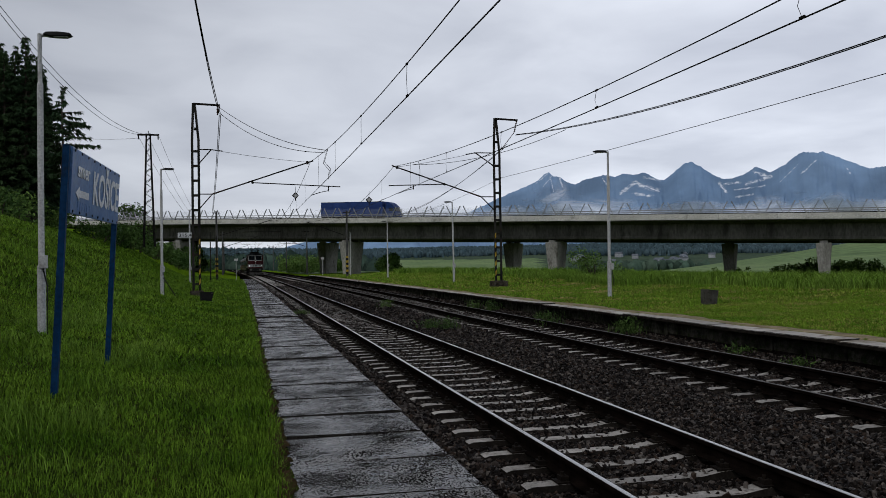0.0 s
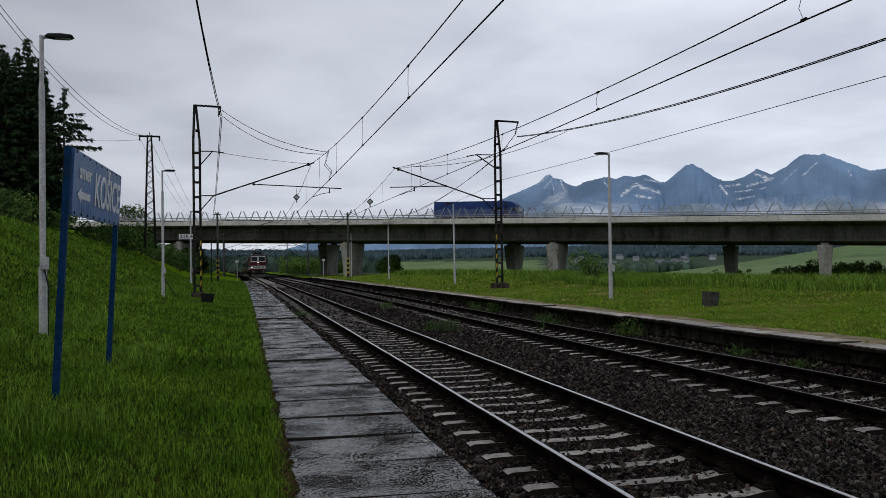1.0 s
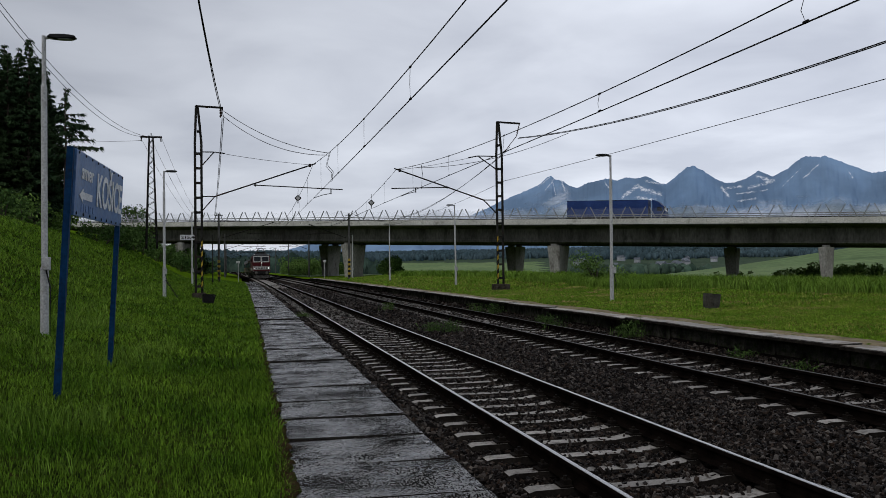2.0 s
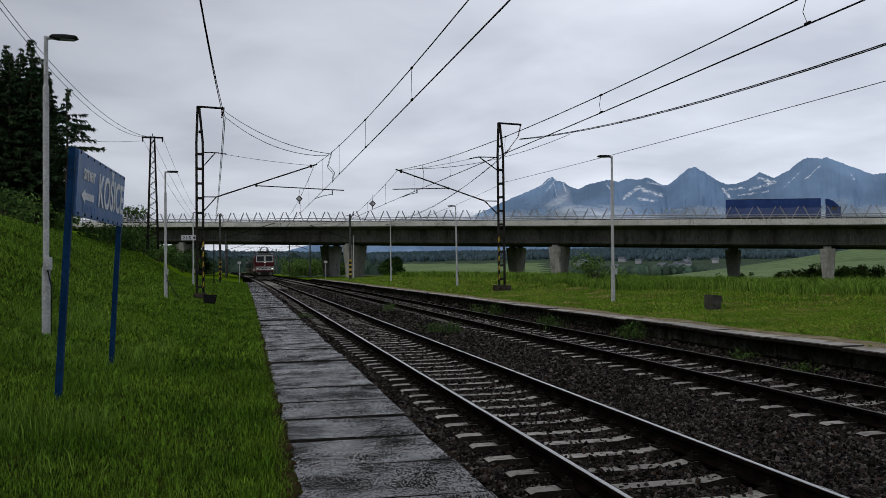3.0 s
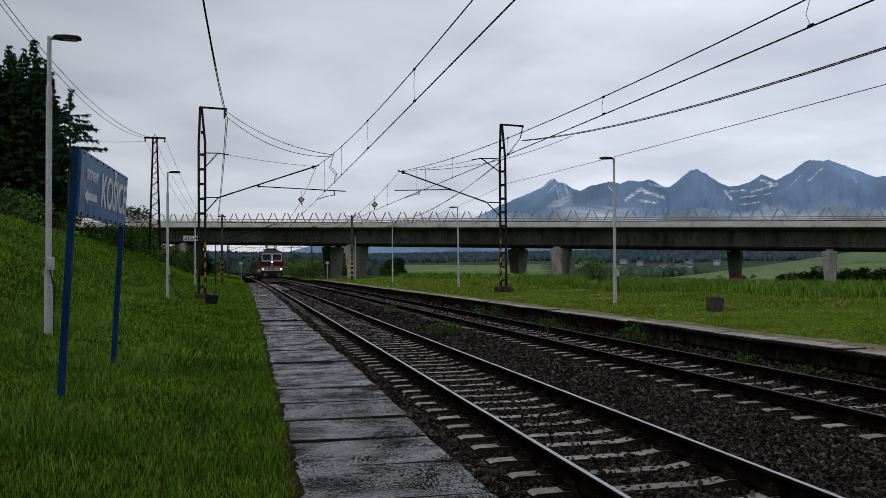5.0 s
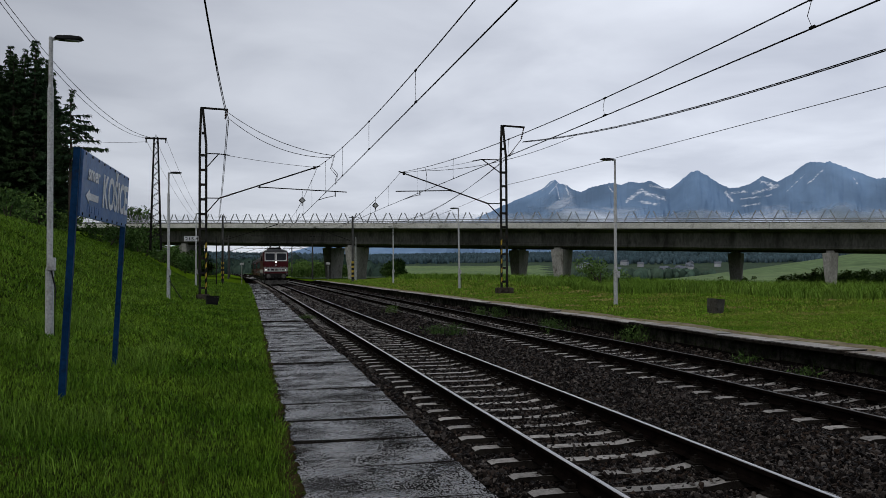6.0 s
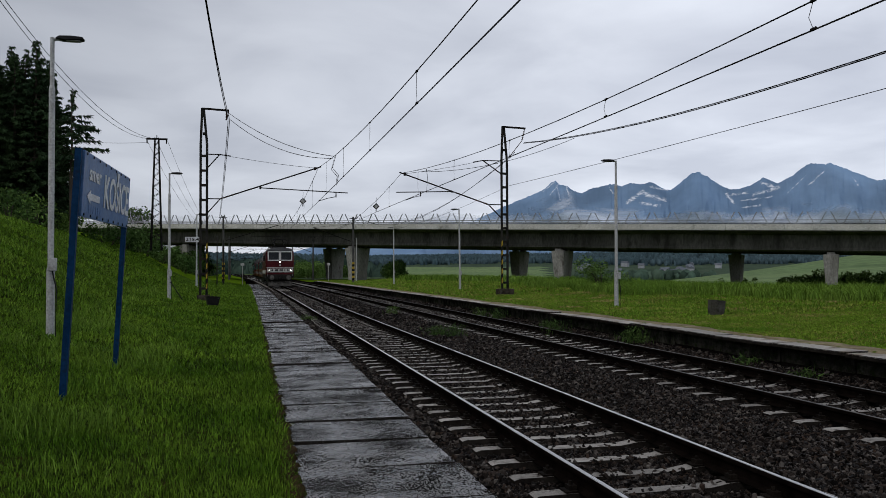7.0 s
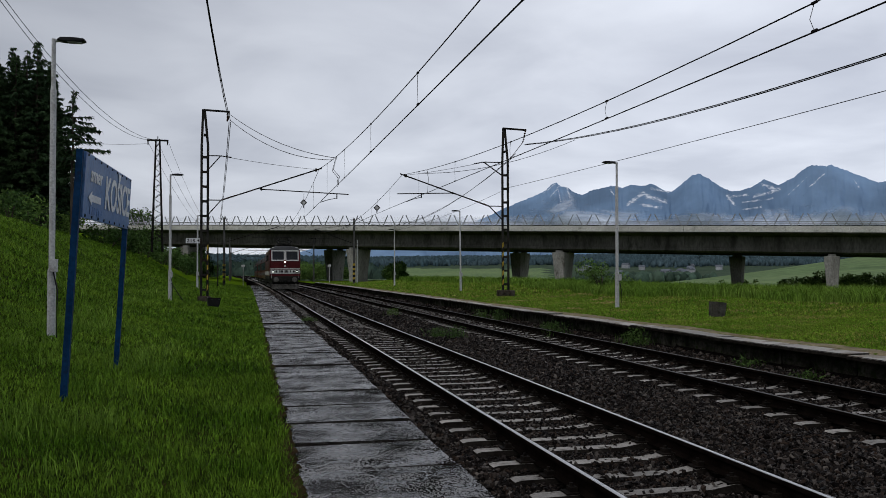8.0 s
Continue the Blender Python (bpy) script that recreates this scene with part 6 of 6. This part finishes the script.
M_GLASS = material("dark_cab_glass", (0.012, 0.015, 0.018), (0.02, 0.023, 0.027), 1.0, 10.0, (0.05, 0.1), bump=0, moving=True, spec=0.12)
M_PLOUGH = material("grimy_grey_paint", (0.05, 0.047, 0.043), (0.13, 0.125, 0.115), 3.0, 20.0, (0.5, 0.8), bump=0.1, moving=True, dirt=(0.02, 0.018, 0.015), dirt_amount=0.4)
M_HEAD = glowing("lit_headlight", (1.0, 0.96, 0.88), 7.0)
M_WHEEL = material("worn_wheel_steel", (0.05, 0.047, 0.044), (0.09, 0.085, 0.08), 3.0, 30.0, (0.4, 0.6), metal=0.7, moving=True)


def ribbed_box(bm, x, y0, y1, z0, z1, n):
    for k in range(n):
        yy = mixed(y0, y1, (k + 0.5) / n)
        blocks((x, yy, (z0 + z1) / 2, 0.03, (y1 - y0) / n * 0.5, z1 - z0), bm=bm)
    return bm


def bogie(parent, y, wheels, gap):
    b = part("bogie", blocks((-0.98, y, 0.72, 0.16, gap + 1.6, 0.30), (0.98, y, 0.72, 0.16, gap + 1.6, 0.30), (0, y, 0.70, 1.9, 0.5, 0.25), bevel=0.03), M_UNDER, parent)
    for s in [gap * (k / (wheels - 1) - 0.5) for k in range(wheels)]:
        for x in (-0.75, 0.75):
            bm = bmesh.new()
            rod(bm, (x - 0.06, y + s, 0.0 + 0.52), (x + 0.06, y + s, 0.52), 0.515, seg=28)
            rod(bm, (x * 1.1 - 0.05, y + s, 0.52), (x * 1.1 + 0.05, y + s, 0.52), 0.22, seg=16)
            part("wheel", bm, M_WHEEL, b)
    return b


def taller(z):
    """The body stands a little taller over the buffer beam; the collector stays at the wire."""
    if z < 1.05:
        return z
    if z < 4.0:
        return 1.05 + (z - 1.05) * 1.115
    return mixed(4.339, 5.27, (z - 4.0) / 1.27)


def raise_body(t):
    for ob in t.children_recursive:
        base = ob.name.split(".")[0]
        if base in ("bogie", "wheel", "underframe", "windscreen", "wiper"):
            continue
        if base == "window_frame":
            ob.matrix_basis = Matrix.Translation((0, 0, taller(3.13) - 3.13)) @ ob.matrix_basis @ Matrix.Diagonal((1, 1, 1.1, 1))
            continue
        for v in ob.data.vertices:
            v.co.z = taller(v.co.z)


def locomotive():
    """Front at y = 0, facing -y; rails at z = 0."""
    t = thing("locomotive", "dark red electric locomotive with grey band and lit headlights", "locomotive")
    length = 16.4
    # body shell: side outline with raked windscreens, rounded roof shoulders
    bm = bmesh.new()
    def ring(z, half, y0, y1, r):
        return [bm.verts.new(v) for v in ((-half + r, y0, z), (half - r, y0, z), (half, y0 + r, z), (half, y1 - r, z), (half - r, y1, z), (-half + r, y1, z), (-half, y1 - r, z), (-half, y0 + r, z))]
    rows = [ring(1.02, 1.44, 0.06, length - 0.06, 0.05), ring(1.25, 1.47, 0.0, length, 0.06), ring(1.36, 1.47, 0.003, length - 0.003, 0.06), ring(2.52, 1.47, 0.03, length - 0.03, 0.06), ring(2.66, 1.47, 0.06, length - 0.06, 0.07),
            ring(3.60, 1.45, 0.36, length - 0.36, 0.09), ring(3.76, 1.36, 0.50, length - 0.50, 0.15), ring(3.92, 1.08, 0.85, length - 0.85, 0.25), ring(3.98, 0.7, 1.1, length - 1.1, 0.25)]
    for a, b in zip(rows, rows[1:]):
        for i in range(8):
            bm.faces.new((a[i], a[(i + 1) % 8], b[(i + 1) % 8], b[i]))
    bm.faces.new(rows[0][::-1])
    bm.faces.new(rows[-1])
    bmesh.ops.recalc_face_normals(bm, faces=bm.faces)
    for f in bm.faces:
        z = f.calc_center_median().z
        f.material_index = 1 if z > 3.65 else 2 if z < 1.34 else 0
    body = part("body", bm, [M_RED, M_ROOF, M_UNDER], t)
    # grey band round the lower body with the painted-out number
    part("band", blocks((0, -0.012, 1.74, 2.78, 0.03, 0.36), bevel=0.008), M_STRIPE, body, "light grey band with dark figures")
    for s in (-1, 1):
        part("side_band", blocks((s * 1.475, length / 2, 1.62, 0.012, length - 0.4, 0.34)), M_STRIPE, body)
    for k, w in enumerate((0.09, 0.12, 0.10, 0.0, 0.11, 0.10, 0.09, 0.0, 0.10)):
        if w:
            part("figure_bar", blocks((-0.5 + k * 0.125, -0.032, 1.76, w, 0.012, 0.19)), M_BLACK, body)
    # windscreens with pale frames
    rake = math.atan2(0.30, 0.94)
    for s in (-1, 1):
        m = Matrix.Translation((s * 0.66, 0.19, 3.13)) @ Matrix.Rotation(-rake, 4, "X")
        fr = part("window_frame", blocks((0, 0, 0.44, 1.24, 0.07, 0.10), (0, 0, -0.44, 1.24, 0.07, 0.10), (-0.59, 0, 0, 0.10, 0.065, 0.94), (0.59, 0, 0, 0.10, 0.065, 0.94)), M_STRIPE, body, "pale windscreen frame")
        fr.matrix_basis = m
        gl = part("windscreen", blocks((0, 0.01, 0, 1.16, 0.03, 0.86)), M_GLASS, fr, "dark cab windscreen")
        bm = bmesh.new()
        rod(bm, (s * 0.2, -0.04, -0.46), (-s * 0.15, -0.04, 0.1), 0.012, seg=5)
        part("wiper", bm, M_BLACK, fr)
        # cab side window and door
        part("side_window", blocks((s * 1.465, 1.25, 3.05, 0.03, 0.75, 0.70), bevel=0.01), M_GLASS, body)
        part("cab_door", blocks((s * 1.478, 2.25, 2.35, 0.03, 0.66, 2.2), bevel=0.01), M_RED, body)
        for k in range(4):
            bm = bmesh.new()
            ribbed_box(bm, s * 1.475, 4.2 + k * 2.2, 5.7 + k * 2.2, 2.75, 3.3, 8)
            part("grille", bm, M_UNDER, body)
        # lamps low on the corners
        bm = bmesh.new()
        rod(bm, (s * 1.125, 0.0, 1.76), (s * 1.125, -0.07, 1.76), 0.125, 0.115, seg=20)
        hs = part("lamp_housing", bm, M_BLACK, body)
        bm = bmesh.new()
        rod(bm, (s * 1.125, -0.06, 1.76), (s * 1.125, -0.085, 1.76), 0.062, 0.052, seg=20)
        part("headlight", bm, M_HEAD, hs, "lit white headlight")
        bm = bmesh.new()
        rod(bm, (s * 0.82, 0.0, 1.76), (s * 0.82, -0.06, 1.76), 0.10, 0.09, seg=16)
        part("tail_light", bm, M_BLACK, body, "unlit dark lamp")
        # buffers
        bm = bmesh.new()
        rod(bm, (s * 0.875, 0.1, 1.05), (s * 0.875, -0.35, 1.05), 0.13, 0.11, seg=14)
        rod(bm, (s * 0.875, -0.35, 1.05), (s * 0.875, -0.56, 1.05), 0.08, seg=12)
        rod(bm, (s * 0.875, -0.56, 1.05), (s * 0.875, -0.60, 1.05), 0.24, seg=20)
        part("buffer", bm, M_PLOUGH, t, "worn grey buffer")
        bm = bmesh.new()
        tube(bm, [(s * 1.30, -0.03, 1.2), (s * 1.30, -0.09, 1.25), (s * 1.30, -0.09, 1.9), (s * 1.30, -0.03, 1.95)], 0.016, 6)
        part("handrail", bm, M_STRIPE, body)
    bm = bmesh.new()
    rod(bm, (0, 0.06, 2.58), (0, -0.05, 2.58), 0.17, 0.16, seg=20)
    hs = part("lamp_housing", bm, M_RED, body)
    bm = bmesh.new()
    rod(bm, (0, -0.045, 2.58), (0, -0.07, 2.58), 0.074, 0.062, seg=20)
    part("headlight", bm, M_HEAD, hs, "lit white top headlight")
    part("trim_line", blocks((0, 0.0, 2.02, 2.86, 0.035, 0.05)), M_STRIPE, body, "thin pale trim line")
    part("emblem", blocks((0, -0.005, 2.24, 0.16, 0.03, 0.16), bevel=0.02), M_STRIPE, body)
    # beam, coupling, hoses, plough
    part("buffer_beam", blocks((0, 0.12, 1.05, 2.5, 0.2, 0.42), bevel=0.03), M_UNDER, t)
    bm = bmesh.new()
    blocks((0, -0.18, 1.0, 0.14, 0.4, 0.18), (0, -0.40, 0.85, 0.10, 0.10, 0.4), bevel=0.02, bm=bm)
    part("coupling", bm, M_UNDER, t)
    for x in (-0.42, -0.28, 0.28, 0.42):
        bm = bmesh.new()
        tube(bm, [(x, 0.0, 0.95), (x, -0.2, 0.85), (x * 1.1, -0.24, 0.6), (x * 1.2, -0.16, 0.5)], 0.028, 6)
        part("brake_hose", bm, M_BLACK, t)
    bm = bmesh.new()
    prism(bm, [(-1.25, 0.16), (1.25, 0.16), (1.30, 0.62), (-1.30, 0.62)], "y", -0.08, 0.0)
    part("plough", bm, M_PLOUGH, t, "grimy grey snow plough plate")
    part("underframe", blocks((0, length / 2, 0.85, 2.5, length - 1.0, 0.35), (0, length / 2, 0.55, 2.2, 3.2, 0.6), bevel=0.03), M_UNDER, t)
    bogie(t, 3.9, 2, 3.2)
    bogie(t, length - 3.9, 2, 3.2)
    # roof gear
    for s in (-1, 1):
        part("roof_shroud", blocks((s * 1.12, 0.95, 3.82, 0.22, 0.6, 0.16), bevel=0.05), M_STRIPE, t, "pale roof edge shroud")
        bm = bmesh.new()
        rod(bm, (s * 0.45, 0.9, 4.02), (s * 0.45, 0.55, 4.05), 0.05, 0.10, seg=10)
        part("horn", bm, M_UNDER, t)
    for y in (3.2, 5.4, 9.0, 12.6):
        part("roof_box", blocks((0, y, 4.12, 1.5, 1.3, 0.28), bevel=0.05), M_UNDER, t)
        for x in (-0.55, 0.55):
            part("roof_insulator", insulator(bmesh.new(), (x, y, 4.22), (x, y, 4.5), 5, 0.07), M_INSULATOR, t)
    bm = bmesh.new()
    tube(bm, [(0.55, 3.2, 4.5), (0.55, 12.6, 4.5)], 0.025, 6)
    part("roof_busbar", bm, M_WIRE, t)
    for y, up in ((2.7, True), (13.6, False)):
        pn = part("pantograph", blocks((0, y, 4.35, 1.3, 1.0, 0.07), bevel=0.01), M_UNDER, t)
        bm = bmesh.new()
        knee = (0, y + 1.15, 4.72 if up else 4.46)
        head_y, head_z = (y + 0.1, 5.26) if up else (y - 0.1, 4.56)
        for s in (-1, 1):
            rod(bm, (s * 0.5, y - 0.3, 4.38), (s * 0.55, knee[1], knee[2]), 0.065, seg=6)
            rod(bm, (s * 0.55, knee[1], knee[2]), (s * 0.34, head_y, head_z - 0.06), 0.06, seg=6)
            rod(bm, (s * 0.5, y + 0.35, 4.38), (s * 0.75, y - 0.55, knee[2] - 0.04), 0.05, seg=6)
            rod(bm, (s * 0.75, y - 0.55, knee[2] - 0.04), (s * 0.36, head_y, head_z - 0.08), 0.05, seg=6)
        rod(bm, (-0.55, knee[1], knee[2]), (0.55, knee[1], knee[2]), 0.04, seg=6)
        part("pantograph_frame", bm, M_UNDER, pn)
        bm = bmesh.new()
        for dy in (-0.16, 0.16):
            tube(bm, [(-0.85, head_y + dy, head_z - 0.14), (-0.6, head_y + dy, head_z), (0.6, head_y + dy, head_z), (0.85, head_y + dy, head_z - 0.14)], 0.04, 6)
        rod(bm, (-0.3, head_y, head_z - 0.06), (0.3, head_y, head_z - 0.06), 0.02, seg=6)
        part("collector_head", bm, M_UNDER, pn)
    raise_body(t)
    return t


def coach():
    t = thing("railway_coach", "dark red and grey passenger coach behind the locomotive", "railway coach", group="coaches")
    length = 24.2
    bm = bmesh.new()
    o = [(-1.40, 1.0), (-1.42, 1.3), (-1.41, 3.15), (-1.30, 3.55), (-0.95, 3.90), (-0.45, 4.03), (0.45, 4.03), (0.95, 3.90), (1.30, 3.55), (1.41, 3.15), (1.42, 1.3), (1.40, 1.0)]
    prism(bm, o, "y", 0.3, length)
    for f in bm.faces:
        f.material_index = 1 if f.calc_center_median().z > 3.3 and abs(f.normal.y) < 0.5 else 0
    body = part("body", bm, [M_RED, M_ROOF], t)
    part("gangway", blocks((0, 0.12, 2.2, 1.1, 0.4, 2.2), bevel=0.05), M_UNDER, t)
    for s in (-1, 1):
        part("side_band", blocks((s * 1.425, length / 2 + 0.15, 1.55, 0.012, length - 0.6, 0.30)), M_PLOUGH, body, "grimy grey band")
        for k in range(11):
            fr = part("window", blocks((s * 1.418, 2.6 + k * 1.95, 2.52, 0.03, 1.3, 0.95), bevel=0.01), M_GLASS, body, "dark coach window")
        for y in (1.0, length - 0.8):
            part("door", blocks((s * 1.424, y, 2.1, 0.03, 0.8, 2.1), bevel=0.01), M_RED, body)
    part("underframe", blocks((0, length / 2, 0.80, 2.3, length - 8, 0.45), bevel=0.03), M_UNDER, t)
    bogie(t, 3.4, 2, 2.5)
    bogie(t, length - 3.2, 2, 2.5)
    return t


def on_track(y):
    """Pose of a vehicle whose front is at y on the first track."""
    turn = math.degrees(math.atan(2 * 5.2e-5 * y))
    return pose(TRACK_1 + bend(y), y, 0.005, 0, 0, turn)


engine = locomotive()
coaches = [coach()]
for _ in range(2):
    coaches.append(copy_thing(coaches[0], pose(0, 0, 0)))


def train_front(t):
    return 169.7 - 12.2 * t + 0.17 * t * t


# ---------------------------------------------------------------- articulated lorry
M_TARP = material("deep_blue_tarpaulin", (0.018, 0.042, 0.150), (0.027, 0.060, 0.205), 0.5, 8.0, (0.4, 0.6), bump=0.1, bump_size=0.01, moving=True)
M_CAB = material("blue_cab_paint", (0.014, 0.036, 0.125), (0.020, 0.048, 0.16), 1.0, 12.0, (0.45, 0.6), bump=0, moving=True, spec=0.08)
M_TYRE = material("black_tyre_rubber", (0.012, 0.012, 0.012), (0.022, 0.022, 0.022), 3, 40, (0.7, 0.9), moving=True)


def lorry():
    """Rear at x = 0, driving towards +x; road at z = 0."""
    t = thing("lorry", "dark blue articulated lorry with curtain-sided trailer", "truck")
    tr = part("trailer", blocks((6.8, 0, 2.58, 13.6, 2.52, 2.72), bevel=0.04), M_TARP, t, "deep blue curtain-sided trailer")
    part("trailer_roof", blocks((6.8, 0, 3.955, 13.62, 2.56, 0.07), bevel=0.015), M_UNDER, tr)
    part("trailer_frame", blocks((6.8, 0, 1.10, 13.4, 2.3, 0.26)), M_UNDER, tr)
    for s in (-1, 1):
        for k in range(18):
            part("curtain_strap", blocks((0.5 + k * 0.74, s * 1.268, 2.35, 0.05, 0.012, 2.2)), M_CAB, tr)
        part("side_guard", blocks((6.5, s * 1.2, 0.75, 4.2, 0.05, 0.40)), M_UNDER, tr)
    bm = bmesh.new()
    prism(bm, [(14.25, 0.45), (16.42, 0.45), (16.48, 1.35), (16.30, 2.05), (15.98, 2.95), (15.7, 3.2), (14.25, 3.2)], "y", -1.24, 1.24)
    bmesh.ops.bevel(bm, geom=list(bm.edges), offset=0.06, segments=2, affect="EDGES")
    cab = part("cab", bm, M_CAB, t, "blue lorry cab")
    bm = bmesh.new()
    prism(bm, [(14.2, 3.15), (15.75, 3.15), (15.35, 3.55), (14.7, 3.86), (14.2, 3.92)], "y", -1.12, 1.12)
    bmesh.ops.bevel(bm, geom=list(bm.edges), offset=0.05, segments=2, affect="EDGES")
    part("air_deflector", bm, M_CAB, cab)
    m = Matrix.Rotation(math.atan2(0.32, 0.9), 4, "Y")
    part("windscreen", blocks((16.17, 0, 2.50, 0.05, 2.15, 0.80, m.inverted())), M_GLASS, cab)
    for s in (-1, 1):
        part("side_window", blocks((15.45, s * 1.245, 2.45, 0.75, 0.03, 0.62), bevel=0.01), M_GLASS, cab)
        part("mirror", blocks((16.25, s * 1.40, 2.45, 0.12, 0.12, 0.55), bevel=0.02), M_BLACK, cab)
    part("chassis", blocks((13.6, 0, 0.85, 5.2, 0.9, 0.3)), M_UNDER, t)
    part("fuel_tank", blocks((14.0, -1.0, 0.75, 1.2, 0.5, 0.6), bevel=0.08), M_WHEEL, t)
    for x in (1.9, 3.2, 4.5, 12.5, 15.3):
        for s in (-1, 1):
            bm = bmesh.new()
            rod(bm, (x, s * 0.86, 0.50), (x, s * 1.22, 0.50), 0.50, seg=24)
            w = part("wheel", bm, M_TYRE, t)
            bm = bmesh.new()
            rod(bm, (x, s * 1.20, 0.50), (x, s * 1.235, 0.50), 0.28, 0.22, seg=18)
            part("rim", bm, M_WHEEL, w)
    for ob in t.children_recursive:
        ob.data.transform(Matrix.Diagonal((0.945, 1.0, 0.95, 1.0)))
    return t


truck = lorry()


def on_road(s):
    m = Matrix.Translation(bridge_at(s, 4.6, 2.705))
    return m @ Matrix.Rotation(radians(TURN), 4, "Z") @ Matrix.Rotation(-math.atan(BR_FALL), 4, "Y")

# ---------------------------------------------------------------- small pieces last
lay_sleepers(track_near, TRACK_1, FIRST_1 - 9 * STEP)
lay_sleepers(track_far, TRACK_2, FIRST_2 - 9 * STEP)
build_ballast()
build_grass()


def motions():
    times = [0.5 * k for k in range(17)]
    walk(engine, [(t, on_track(train_front(t))) for t in times])
    for k, c in enumerate(coaches):
        walk(c, [(t, on_track(train_front(t) + 16.9 + 24.7 * k)) for t in times])
    walk(truck, [(t, on_road(-26.2 + 22.45 * t + 0.32 * t * t)) for t in times])


motions()
